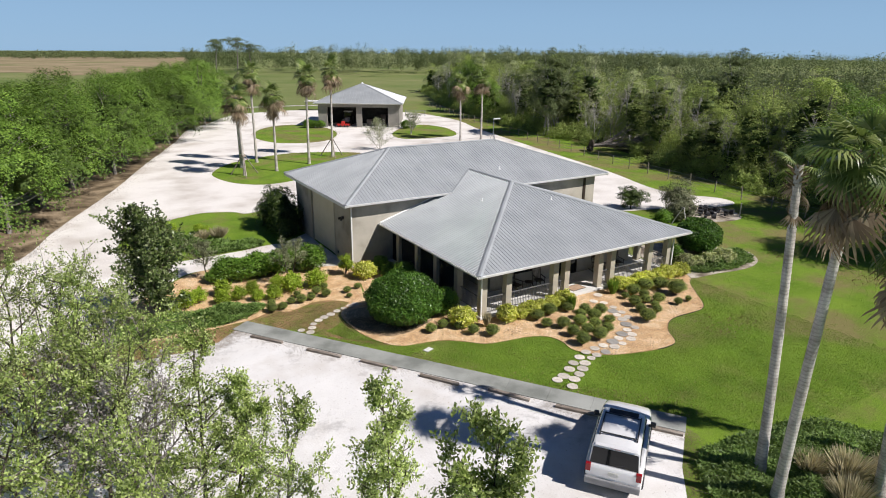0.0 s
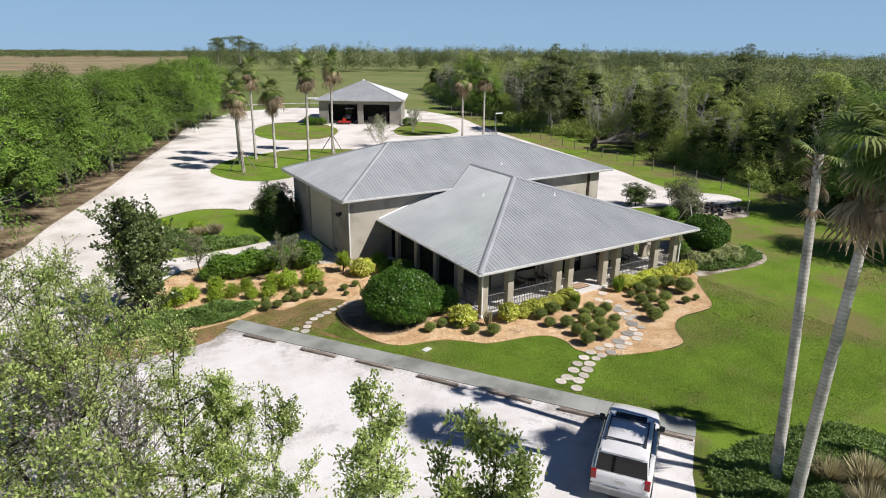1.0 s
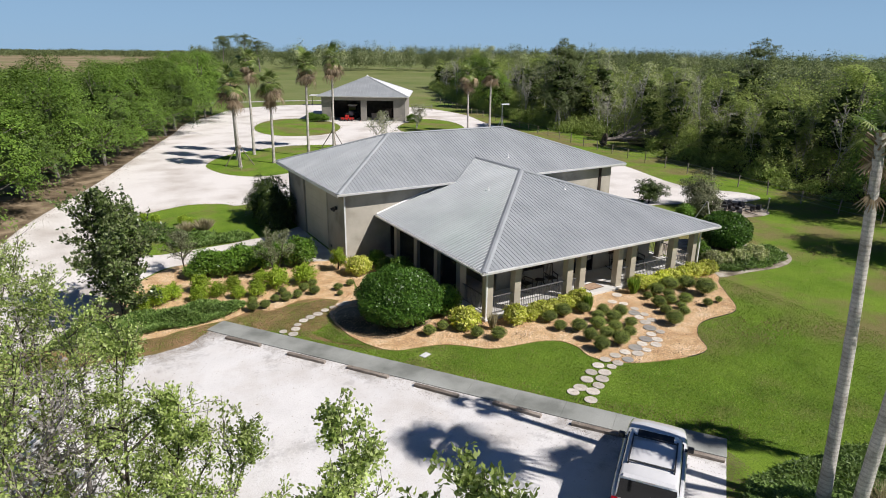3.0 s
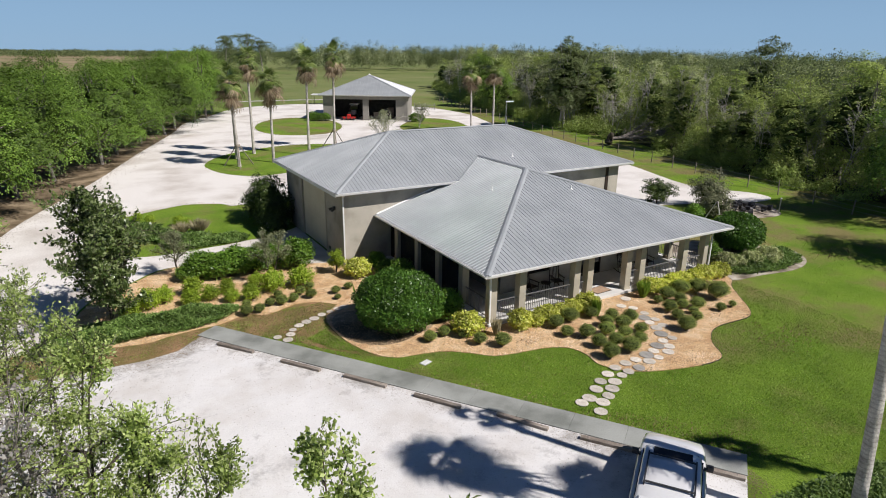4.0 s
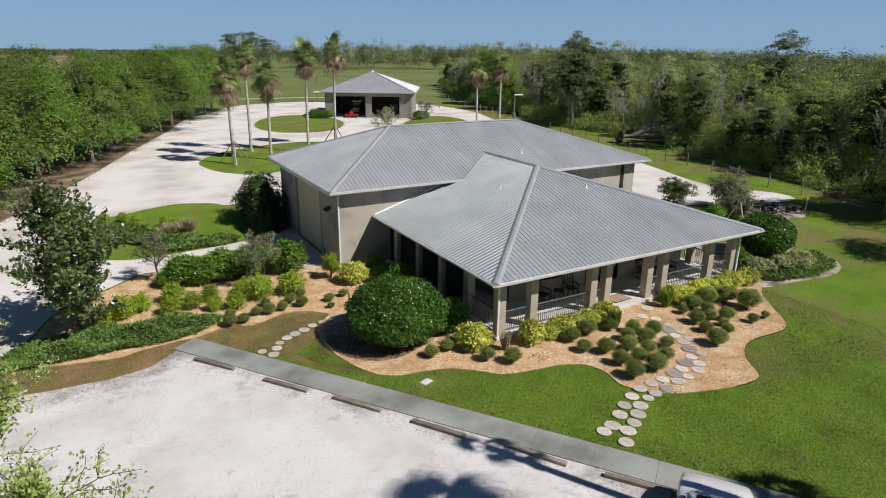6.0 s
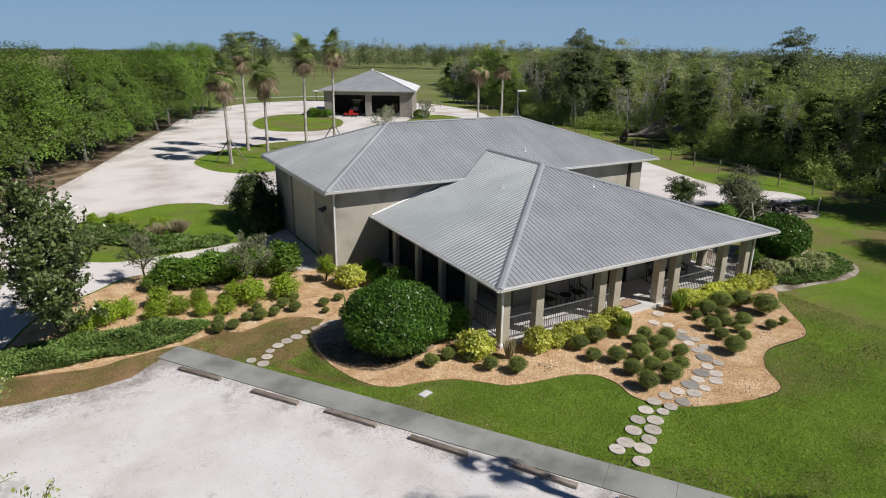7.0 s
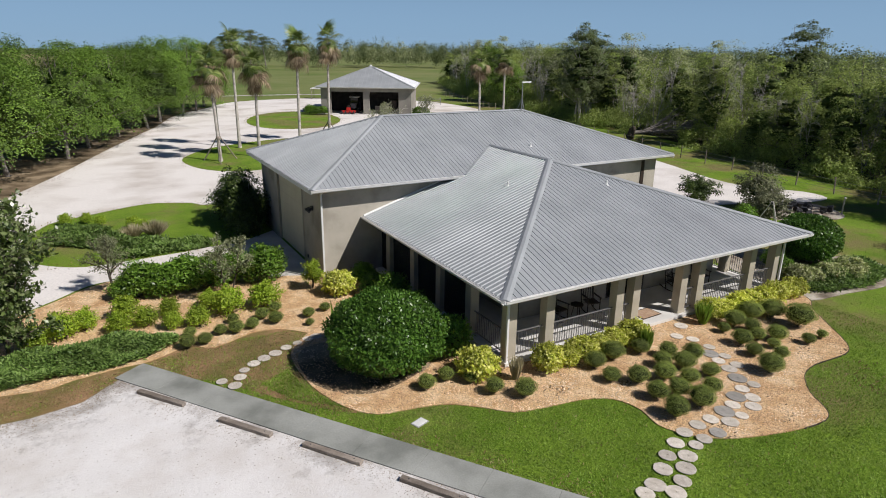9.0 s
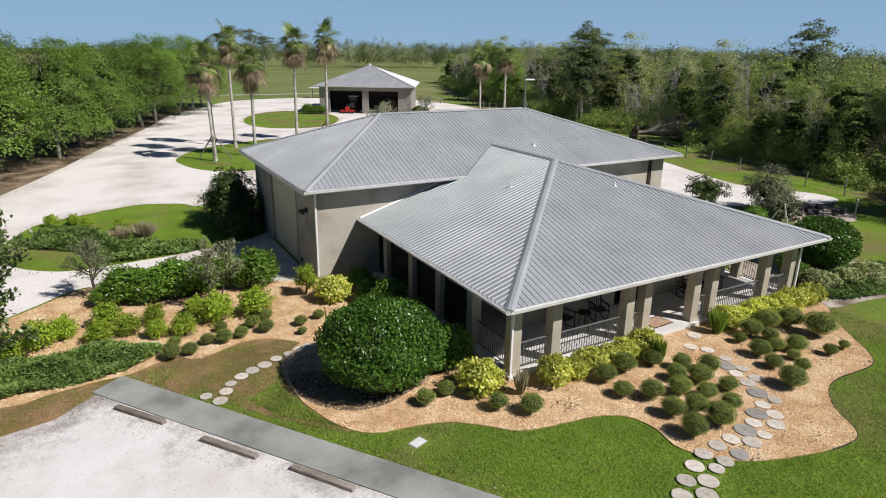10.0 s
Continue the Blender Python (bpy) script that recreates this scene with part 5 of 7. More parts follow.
BALLS_2 = [(26.57, 24.82, 0.58), (24.80, 23.43, 0.45), (22.91, 23.05, 0.36), (24.12, 23.08, 0.28), (23.54, 22.45, 0.32), (22.22, 21.98, 0.50), (26.72, 23.77, 0.68), (25.57, 22.66, 0.30), (26.52, 22.70, 0.24), (13.25, 25.37, 0.38), (14.01, 24.75, 0.41), (11.49, 26.61, 0.37), (12.29, 26.77, 0.32), (12.93, 26.25, 0.30)]
BALLS_3 = [(5.27, 33.13, 0.37), (5.48, 34.04, 0.28), (5.86, 33.17, 0.31), (6.52, 33.72, 0.30), (7.06, 33.57, 0.35), (7.14, 34.54, 0.29), (7.70, 33.72, 0.31), (8.25, 34.40, 0.33), (8.60, 33.76, 0.34), (8.88, 34.83, 0.30), (9.91, 33.73, 0.29), (10.70, 34.00, 0.27), (9.72, 32.96, 0.20)]
ball_protos = []
for k in range(4):
    b = shrub("ball_shrub", RNG, 1.0, 1.72, 0.105, 4600, G["ball"], pose(*BALLS[k][:2], 0.03), "rounded clipped dark green ball shrub in pebble mulch", "ball shrubs of the beds", width=0.3, core=0.84, up=0.35, jag=0.07, foot=0.5)
    ball_protos.append(b)
for k, (x, y, r) in enumerate(BALLS + BALLS_2 + BALLS_3):
    m = pose(x, y, 0.03 + 0.11 * r, 0, 0, RNG.uniform(0, 360))
    b = ball_protos[k] if k < 4 else copy_thing(ball_protos[k % 4], m)
    b.matrix_world = m @ Matrix.Diagonal((r * RNG.uniform(0.84, 0.96), r * RNG.uniform(0.84, 0.96), r * RNG.uniform(0.70, 0.84), 1))

# the great clipped bush and its fellow by the right porch end
shrub("round_bush", RNG, 2.05, 2.62, 0.115, 34000, G["bush"], pose(11.0, 28.65, 0.0), "large rounded clipped dark green bush in the front bed", width=0.5, core=0.80, jag=0.05, up=0.3)
shrub("round_bush", RNG, 1.62, 2.5, 0.12, 15000, G["bush"], pose(34.8, 28.5, 0.03), "large rounded clipped dark green bush by the porch end", width=0.55, core=0.86, jag=0.04)

# yellow-leaved shrubs along the porch
yel = [shrub("yellow_shrub", RNG, 0.62, 0.85, 0.115, 3000, G["yellow"], pose(15.7, 25.85, 0.03), "leafy yellow-green variegated shrub along the porch rail", "yellow shrubs along the porch", width=0.6, core=0.6, jag=0.14) for _ in range(2)]
YEL = [(15.7, 25.8), (16.55, 25.85), (17.4, 25.95), (18.25, 26.0), (19.1, 26.05), (19.85, 25.9), (24.4, 26.0), (25.2, 25.95), (26.0, 25.95), (26.8, 25.95), (27.6, 25.9), (28.4, 25.9), (29.2, 25.9), (29.9, 25.95)]
for k, (x, y) in enumerate(YEL):
    m = pose(x, y, 0.03, 0, 0, RNG.uniform(0, 360))
    b = yel[k] if k < 2 else copy_thing(yel[k % 2], m)
    s = RNG.uniform(0.82, 1.02)
    b.matrix_world = m @ Matrix.Diagonal((s, s * 0.9, s * RNG.uniform(0.8, 1.05), 1))
for x, y, s in ((13.35, 26.55, 1.15), (11.85, 35.5, 1.2)):
    copy_thing(yel[0], pose(x, y, 0.03)).matrix_world = pose(x, y, 0.03, 0, 0, 77) @ Matrix.Diagonal((s, s, s, 1))

vary = shrub("variegated_shrub", RNG, 0.75, 1.0, 0.14, 2200, G["variegated"], pose(34.4, 26.0, 0.03), "pale cream-variegated shrub by the porch end", "variegated shrubs by the porch end", width=0.6, core=0.6, jag=0.14)
for x, y, s in ((33.3, 26.3, 0.8), (31.3, 26.7, 0.9), (32.3, 26.5, 0.65)):
    copy_thing(vary, pose(x, y, 0.03)).matrix_world = pose(x, y, 0.03, 0, 0, x * 77) @ Matrix.Diagonal((s, s, s, 1))

# lime shrubs of the left bed
lime = [shrub("lime_shrub", RNG, 1.0, 1.7, 0.19, 2400, G["lime"], pose(3.2, 35.6, 0.03), "loose lime-green shrub in orange mulch", "lime shrubs of the left bed", width=0.45, core=0.45, jag=0.2) for _ in range(3)]
LIME = [(3.22, 35.64, 0.54), (3.52, 36.97, 0.63), (4.15, 35.83, 0.52), (5.06, 36.43, 0.49), (5.02, 35.13, 0.46), (5.92, 34.90, 0.55), (7.18, 35.56, 0.74), (8.63, 35.46, 0.76), (1.34, 36.08, 0.66), (2.09, 36.52, 0.56), (0.5, 35.6, 0.6), (6.6, 36.6, 0.5)]
for k, (x, y, r) in enumerate(LIME):
    m = pose(x, y, 0.03, 0, 0, RNG.uniform(0, 360))
    b = lime[k] if k < 3 else copy_thing(lime[k % 3], m)
    b.matrix_world = m @ Matrix.Diagonal((r * 0.87, r * 0.87, r * 0.88, 1))

# dark hedge shrubs behind them
hed = [shrub("hedge_shrub", RNG, 1.0, 1.9, 0.16, 3600, G["hedge"], pose(4.4, 39.4, 0.03), "leafy dark green hedge shrub beside the garage drive", "hedge shrubs beside the garage drive", width=0.5, core=0.62, jag=0.12) for _ in range(2)]
HED = [(4.3, 39.3, 0.9), (5.2, 39.0, 0.95), (6.2, 39.0, 1.0), (7.2, 39.1, 0.98), (8.2, 39.2, 0.9), (9.4, 38.6, 1.05), (3.6, 39.2, 0.6)]
for k, (x, y, r) in enumerate(HED):
    m = pose(x, y, 0.03, 0, 0, RNG.uniform(0, 360))
    b = hed[k] if k < 2 else copy_thing(hed[k % 2], m)
    b.matrix_world = m @ Matrix.Diagonal((r, r, r * RNG.uniform(0.74, 0.86), 1))
# shrubs along the screened side, by the garage and the right end
for x, y, r, h in ((13.3, 28.2, 0.75, 0.8), (13.2, 31.0, 0.7, 0.75), (13.3, 33.0, 0.75, 0.8), (13.25, 34.8, 0.6, 0.5), (13.35, 36.3, 0.55, 0.5), (31.4, 27.6, 0.6, 0.55), (32.4, 28.6, 0.6, 0.5), (38.9, 34.9, 0.75, 0.6)):
    c = copy_thing(hed[int(x * 7) % 2], pose(x, y, 0.02))
    c.matrix_world = pose(x, y, 0.02, 0, 0, x * 50) @ Matrix.Diagonal((r, r, h, 1))
# the shade on the wall side is in their leaf colour
for x, y, h, r in ((10.65, 48.2, 3.4, 1.35), (10.6, 50.4, 2.9, 1.2), (10.5, 46.9, 2.1, 0.85)):
    sg, lf, inn = bough_tree(RNG, h, r, 0.15, 64, 110, 0.15, 0.5, trunk_r=0.06, limbs=30, fall=1.0, tilt=0.9, gap=0.55, wide=0.5, stems=4)
    tree_thing("dark_shrub", sg, lf, M["palebark"], G["darkbush"], pose(x, y, 0.02), "tall loose dark glossy shrub by the garage wall, shade painted in", "shrub", "dark shrubs by the garage", inner=inn)



# low juniper mats
def juniper(poly, n, high, label, leaf=0.22):
    q = scatter(smooth_loop(poly, 3), n, RNG)
    c = np.array(poly).mean(0)
    edge = np.clip(1.25 - np.linalg.norm((q - c) / (np.ptp(np.array(poly), 0) * 0.62), axis=1), 0.25, 1)
    z = high * edge * (0.55 + 0.45 * np.sin(q[:, 0] * 2.3 + np.sin(q[:, 1] * 1.7)) * np.cos(q[:, 1] * 2.9)) * RNG.random(n) ** 0.35
    pos = np.column_stack([q, np.maximum(z, 0.02)])
    axis = RNG.normal(size=(n, 3)) * np.array([0.9, 0.9, 0.3]) + np.array([0, 0, 0.35])
    face = RNG.normal(size=(n, 3)) * 0.45 + np.array([0, 0, 1.0])
    t = thing("juniper_mat", Matrix(), label, "ground cover")
    part("foliage", joined("foliage", [leaf_arrays(pos, axis, leaf * RNG.uniform(0.6, 1.3, n), RNG, 0.34, 0.05, face)]), G["juniper"], t)
    for k in range(8):
        p = pos[RNG.integers(n)].copy()
        p[2] = 0.04
        a = RNG.uniform(0, 6.28)
        part("stem", tubes("stem", wander(p, np.array([math.cos(a), math.sin(a), 0.15]), 0.9, 0.018, 0.006, 4, RNG, 0.02, 0.25)[0], 5), M["darkbark"], t)
    return t


juniper([(-3.4, 33.1), (-0.3, 32.8), (1.4, 32.8), (2.6, 32.75), (3.65, 32.9), (4.9, 33.55), (4.95, 34.0), (4.0, 34.9), (2.7, 35.2), (1.0, 35.0), (-1.6, 35.2)], 38000, 0.7, "low spreading green juniper mat beside the walk end", 0.15)
juniper([(30.4, 26.5), (31.5, 25.3), (33.5, 24.9), (36.0, 25.0), (37.5, 26.0), (37.4, 27.4), (35.2, 27.6), (32.8, 27.6)], 14000, 0.7, "low spreading green juniper mat by the porch end", 0.2)
juniper([(0.4, 49.2), (2.7, 47.3), (3.9, 44.9), (6.06, 44.9), (7.9, 45.0), (8.3, 46.3), (5.8, 47.3), (4.0, 48.6), (3.0, 51.4), (1.2, 52.9), (0.5, 50.8)], 14000, 0.6, "green ground cover on the drive island", 0.24)
juniper([(13.7, 12.2), (15.2, 13.2), (17.2, 12.9), (20.5, 12.2), (22, 9.5), (18.5, 8), (15.4, 7.6), (13.6, 8.6), (12.9, 10.4)], 34000, 0.7, "dark juniper mat round the palm trunks", 0.14)


# tufted grasses
def tuft(rng, n, length, mat, m, label, lean=0.45, width=0.05):
    a = rng.uniform(0, math.tau, n)
    axis = np.column_stack([np.cos(a) * rng.uniform(0, lean, n) * 2, np.sin(a) * rng.uniform(0, lean, n) * 2, np.ones(n)])
    pos = np.column_stack([np.cos(a), np.sin(a), np.zeros(n)]) * rng.uniform(0, 0.10, n)[:, None]
    t = thing("grass_tuft", m, label, "grass tuft", "grass tufts of the beds")
    part("foliage", joined("foliage", [leaf_arrays(pos, axis, length * rng.uniform(0.6, 1.1, n), rng, width, 0.0)]), mat, t)
    return t


tg = tuft(RNG, 420, 0.85, G["grass"], pose(19.75, 25.15, 0.03), "upright green grass tuft in pebble mulch", 0.14)
copy_thing(tg, pose(23.55, 25.75, 0.03)).matrix_world = pose(23.55, 25.75, 0.03) @ Matrix.Diagonal((1.5, 1.5, 1.05, 1))
ts = tuft(RNG, 500, 0.8, G["straw"], pose(14.35, 25.75, 0.03), "straw-coloured grass tuft beside the corner column", 0.16)
tw = tuft(RNG, 900, 1.15, G["straw"], pose(5.7, 48.1, 0.03), "wide fountain of straw-coloured grass", 0.62, 0.04)
tw.matrix_world = pose(5.7, 48.1, 0.03) @ Matrix.Scale(0.95, 4)
for x, y, s in ((4.6, 48.3, 0.8), (16.6, 8.9, 1.0), (17.9, 9.6, 1.05), (18.9, 8.7, 0.95), (17.2, 10.5, 0.8)):
    copy_thing(tw, pose(x, y, 0.03)).matrix_world = pose(x, y, 0.03, 0, 0, x * 99) @ Matrix.Diagonal((s, s, s, 1))
for x, y, s in ((1.3, 53.3, 0.4), (2.4, 53.2, 0.36), (3.1, 52.2, 0.36), (4.8, 50.7, 0.42), (5.3, 50.2, 0.35)):
    copy_thing(lime[1], pose(x, y, 0.03)).matrix_world = pose(x, y, 0.03, 0, 0, x * 99) @ Matrix.Diagonal((s, s, s, 1))

# silver-leaved small trees of the left bed, and shrub-trees by the pile
for x, y, h, r, mat, lab in ((3.3, 39.9, 2.6, 0.95, "olive", "small thin silver-leaved tree beside the drive"), (7.55, 37.1, 2.9, 0.95, "olive", "small silver-leaved tree above lime shrubs"),
                             (11.05, 36.7, 1.3, 0.4, "lime", "young sapling with pale leaves by the garage corner")):
    sg, lf = open_tree(RNG, h, r, 0.075, 7, 2, 6, 0.3)
    tree_thing("small_tree", sg, lf, M["darkbark"], G[mat], pose(x, y, 0.02), lab)
for x, y, h, r, mat, lab in ((40.4, 39.8, 2.1, 1.1, "darkbush", "dark rounded shrub tree beside the white drive"), (43.0, 36.9, 2.7, 1.75, "greybush", "grey-green spreading small tree beside the drive"), (40.8, 34.6, 1.9, 1.05, "greybush", "grey-green low shrub behind the porch")):
    sg, lf, inn = dense_tree(RNG, h, r, 0.13, 130, 52, 0.12, trunk_r=0.08, wide=0.55, puff=0.16)
    tree_thing("small_tree", sg, lf, M["darkbark"], G[mat], pose(x, y, 0.0), lab, inner=inn)

# the dark magnolia
sg, lf = open_tree(RNG, 6.0, 2.2, 0.18, 7, 3, 15, 0.05)
tree_thing("magnolia_tree", sg, lf, M["darkbark"], G["magnolia"], pose(-0.25, 35.5, 0.02), "dark glossy-leaved magnolia tree in the corner bed")

# young thin-crowned trees of the lot
LOT_TREES = [(2.2, 8.5, 8.45, 1.35), (1.85, 12.1, 7.6, 0.95), (0.9, 15.8, 5.6, 1.1), (-0.15, 16.3, 6.1, 1.05), (-1.6, 16.9, 7.2, 1.6), (-2.0, 20.4, 7.1, 2.0), (-3.7, 17.6, 7.2, 2.2), (-4.6, 21.8, 7.2, 2.3), (-3.4, 13.2, 7.0, 2.1), (-6.3, 18.4, 7.4, 2.4), (-7.2, 23.2, 7.2, 2.4), (-6.2, 13.6, 7.2, 2.3), (-2.9, 24.3, 6.9, 2.0), (-5.6, 26.0, 7.4, 2.3), (-8.6, 20.3, 7.6, 2.4)]
for k, (x, y, h, r) in enumerate(LOT_TREES):
    rng = np.random.default_rng(100 + k)
    sg, lf = open_tree(rng, h, r * (1.35 if k < 4 else 1.12), 0.086, (24, 13, 13, 13)[k] if k < 4 else 11, 1 if k < 4 else 1 + k % 2, (17, 12, 12, 12)[k] if k < 4 else (15 if k % 2 == 0 else 10), 0.22)
    tip = lf[0][np.argsort(lf[0][:, 2])[-60:]].mean(0) if k < 4 else np.zeros(3)
    yt = tree_thing("young_tree", sg, lf, M["bark" if k % 3 == 2 else "darkbark"], G["tree"], pose(x - tip[0], y - tip[1], 0.0), "young tree with thin light-green crown and dark twigs", group="young trees of the lot", sides=5)
    if k < 4:
        yt.matrix_world = pose(x - tip[0], y - tip[1], 0.0) @ Matrix.Diagonal((1, 1, h / tip[2], 1))

sg, lf = open_tree(np.random.default_rng(140), 6.6, 2.3, 0.10, 3, 2, 14, 0.2)
tree_thing("bare_tree", sg, lf, M["bark"], G["dead"], pose(-2.7, 18.9, 0), "leafless grey-twigged young tree among the leafy ones", group="young trees of the lot", sides=5)

# dense green tree row along the drive
oaks = []
for k in range(4):
    rng = np.random.default_rng(200 + k)
    oaks.append(bough_tree(rng, 10.6, 4.3, 2.45, 100, 200, 0.185, 1.25, trunk_r=0.2, limbs=26, fall=0.95, gap=0.48, wide=0.62, foot=0.26, belly=0.68, ruffle=0.24))
ROW = []
for i in range(13):
    x, y = -14.1 + 2.97 * i, 44.2 + 6.9 * i
    ROW.append((x, y, 0.95 if i < 9 else 1.0))
    if i % 4 != 3:
        ROW.append((x - 6.6, y + 4.0, 0.93))
oak_things = []
for k, (x, y, s) in enumerate(ROW):
    m = pose(x + RNG.uniform(-0.7, 0.7), y + RNG.uniform(-0.8, 0.8), 0, 0, 0, RNG.uniform(0, 360))
    if k < 4:
        o = tree_thing("row_tree", *oaks[k][:2], M["bark"], G["oak"], m, "dense bright-green broadleaf tree in the drive row", group="tree row along the drive", inner=oaks[k][2])
        oak_things.append(o)
    else:
        o = copy_thing(oak_things[k % 4], m)
    o.matrix_world = m @ Matrix.Diagonal((s * RNG.uniform(1.0, 1.12), s * RNG.uniform(1.0, 1.12), s * RNG.uniform(0.94, 1.02), 1))

# ---- woods ----
wood_protos = []
for k in range(6):
    rng = np.random.default_rng(300 + k)
    h = (12.0, 11.0, 13.0, 10.0, 12.5, 11.5)[k]
    grey = k in (1, 4)
    sg, lf, inn = bough_tree(rng, h, (2.7, 2.2, 2.9, 3.1, 2.0, 2.5)[k], (0.6, 2.2, 1.2, 0.4, 2.6, 0.8)[k], 88, (78, 52, 78, 78, 50, 76)[k], 0.20, 0.72, trunk_r=0.12, limbs=22, fall=0.9, tilt=0.75, gap=0.3, wide=0.6, stems=(1, 3, 2, 1, 3, 2)[k])
    wood_protos.append((sg, lf, "palebark" if grey else "bark", "woodgrey" if grey else "wood", inn))
bare = []
for k in range(2):
    rng = np.random.default_rng(330 + k)
    bare.append(open_tree(rng, 11.5, 2.6, 0.16, 1, 2, 7, 0.3))
EDGE = [(52, 4), (55.5, 18), (57.5, 33), (61.5, 51), (65.5, 70), (70, 99), (81, 138), (104, 188)]


def along(k):
    """The wood's edge at share k of its length."""
    segs = [math.dist(a, b) for a, b in zip(EDGE, EDGE[1:])]
    d = k * sum(segs)
    for (a, b), s in zip(zip(EDGE, EDGE[1:]), segs):
        if d <= s:
            return (a[0] + (b[0] - a[0]) * d / s, a[1] + (b[1] - a[1]) * d / s, (b[1] - a[1]) / s, -(b[0] - a[0]) / s)
        d -= s
    return (*EDGE[-1], 1.0, 0.0)


floor_pts = []
for k in range(25):
    x, y, ox, oy = along(k / 24)
    d = 0.6 + 0.9 * math.sin(k * 2.1) * math.cos(k * 1.3)
    floor_pts.append((x + ox * d, y + oy * d))
sheet("ground_woods", floor_pts + [(330, 330), (420, 60), (200, -60), (70, -40)], 0.014, M["woodfloor"], "dark green-brown ground sheet under the woods", soft=2, category="ground")

placed = {}
rng = np.random.default_rng(41)
wood_n = 0
for row, (n, depth) in enumerate(((54, 3.0), (36, 7.6))):
    for i in range(n):
        x, y, ox, oy = along((i + rng.random() * 0.8) / n)
        d = depth + rng.uniform(-2.2, 3.2)
        x, y = x + ox * d, y + oy * d
        if math.dist((x, y), (64.0, 64.0)) < 4.6:
            continue
        m = pose(x, y, 0, 0, 0, rng.uniform(0, 360))
        s = rng.uniform(0.45, 0.74) if row == 0 else rng.uniform(0.76, 0.94)
        k = (i * 5 + int(rng.integers(3))) % 8 if row == 0 else int(rng.integers(6))
        if k not in placed:
            if k < 6:
                sg, lf, bk, lm, inn = wood_protos[k]
                lab = "grey-green woodland tree with a pale trunk" if bk == "palebark" else "green woodland tree with a ragged crown"
            else:
                (sg, lf), bk, lm, inn = bare[k - 6], "palebark", "dead", None
                lab = "bare pale-limbed tree at the wood's edge"
            placed[k] = tree_thing("woodland_tree", sg, lf, M[bk], G[lm], m, lab, group="trees of the wood's edge", sides=4, inner=inn)
            o = placed[k]
        else:
            o = copy_thing(placed[k], m)
        o.matrix_world = m @ Matrix.Diagonal((s * 1.38, s * 1.38, s * rng.uniform(0.92, 1.08), 1))
        wood_n += 1


def canopy(name, places, heights, radii, leaf, per, mat, label, rng, low=0.0):
    """Far trees as one mass of leaf clumps over short trunks."""
    n = len(places)
    knots = 14
    kd = unit(rng.normal(size=(n * knots, 3)))
    kc = np.repeat(np.column_stack([places, heights * 0.52 + low]), knots, 0)
    kr = np.repeat(np.column_stack([radii, radii, heights * 0.44]), knots, 0)
    kc = kc + kd * kr * rng.uniform(0.35, 0.85, (n * knots, 1))
    pick = np.repeat(np.arange(n), per) * knots + rng.integers(0, knots, n * per)
    u = unit(rng.normal(size=(n * per, 3)))
    pos = kc[pick] + u * np.minimum(kr[pick], radii.mean() * 1.1) * 0.40 * rng.random((n * per, 1)) ** 0.4
    pos[:, 2] = np.maximum(pos[:, 2], 0.1) + land(pos[:, 0], pos[:, 1])
    u = unit(u + kd[pick] * 0.5)
    axis = rng.normal(size=(n * per, 3)) + u * 0.3
    face = u + rng.normal(size=(n * per, 3)) * 0.3 + np.array([0, 0, 0.4])
    sz = np.repeat(leaf, per) * rng.uniform(0.6, 1.3, n * per) if np.ndim(leaf) else leaf * rng.uniform(0.6, 1.3, n * per)
    return tagged(part(name, joined(name, [leaf_arrays(pos, axis, sz, rng, 0.72, 0.05, face, lie=0.8)]), mat), label, "woods", kind="stuff")


rng = np.random.default_rng(51)
near = []
while len(near) < 210:
    x, y, ox, oy = along(rng.random())
    d = 8 + 24 * rng.random() ** 1.2
    near.append((x + ox * d, y + oy * d))
near = np.array(near)
canopy("near_woods", near, rng.uniform(8.5, 12.8, 210), rng.uniform(2.2, 3.4, 210), 0.27, 560, G["wood"], "dense green crowns just inside the wood's edge", rng)
rng = np.random.default_rng(52)
inner = []
while len(inner) < 330:
    x, y, ox, oy = along(rng.random())
    d = 28 + 190 * rng.random() ** 1.3
    inner.append((x + ox * d, y + oy * d))
inner = np.array(inner)
hh = rng.uniform(9.5, 13.5, len(inner)) + 1.0 * (rng.random(len(inner)) > 0.93)
canopy("inner_woods", inner, hh, rng.uniform(2.4, 3.8, len(inner)), 0.42, 340, G["farwood"], "deep green woodland canopy behind the edge trees", rng)
# slender pale trunks at the wood's edge
prng3 = np.random.default_rng(66)
for i in range(26):
    x, y, ox, oy = along(0.12 + 0.6 * (i + prng3.random()) / 26)
    d = prng3.uniform(-0.3, 4.0)
    if math.dist((x + ox * d, y + oy * d), (64.0, 64.0)) < 4.2:
        continue
    m = pose(x + ox * d, y + oy * d, 0, 0, 0, prng3.uniform(0, 360))
    s = prng3.uniform(0.6, 0.95)
    copy_thing(placed[6 + i % 2], m).matrix_world = m @ Matrix.Diagonal((s * 0.75, s * 0.75, s, 1))
# undergrowth at the wood's edge
q, up = [], []
for i in range(720):
    x, y, ox, oy = along(rng.random())
    d = 8 * rng.random() ** 1.7 - 1.2
    if math.dist((x + ox * d, y + oy * d), (64.0, 63.8)) > 4.2:
        q.append((x + ox * d, y + oy * d))
        up.append(0.9 + 0.7 * (d + 1.2) + 2.4 * rng.random() ** 1.5)
q, up = np.array(q), np.array(up)
canopy("undergrowth", q, up, rng.uniform(1.0, 2.1, len(q)), 0.19, 300, G["wood"], "tangled green undergrowth along the wood's edge", rng, low=-0.35)
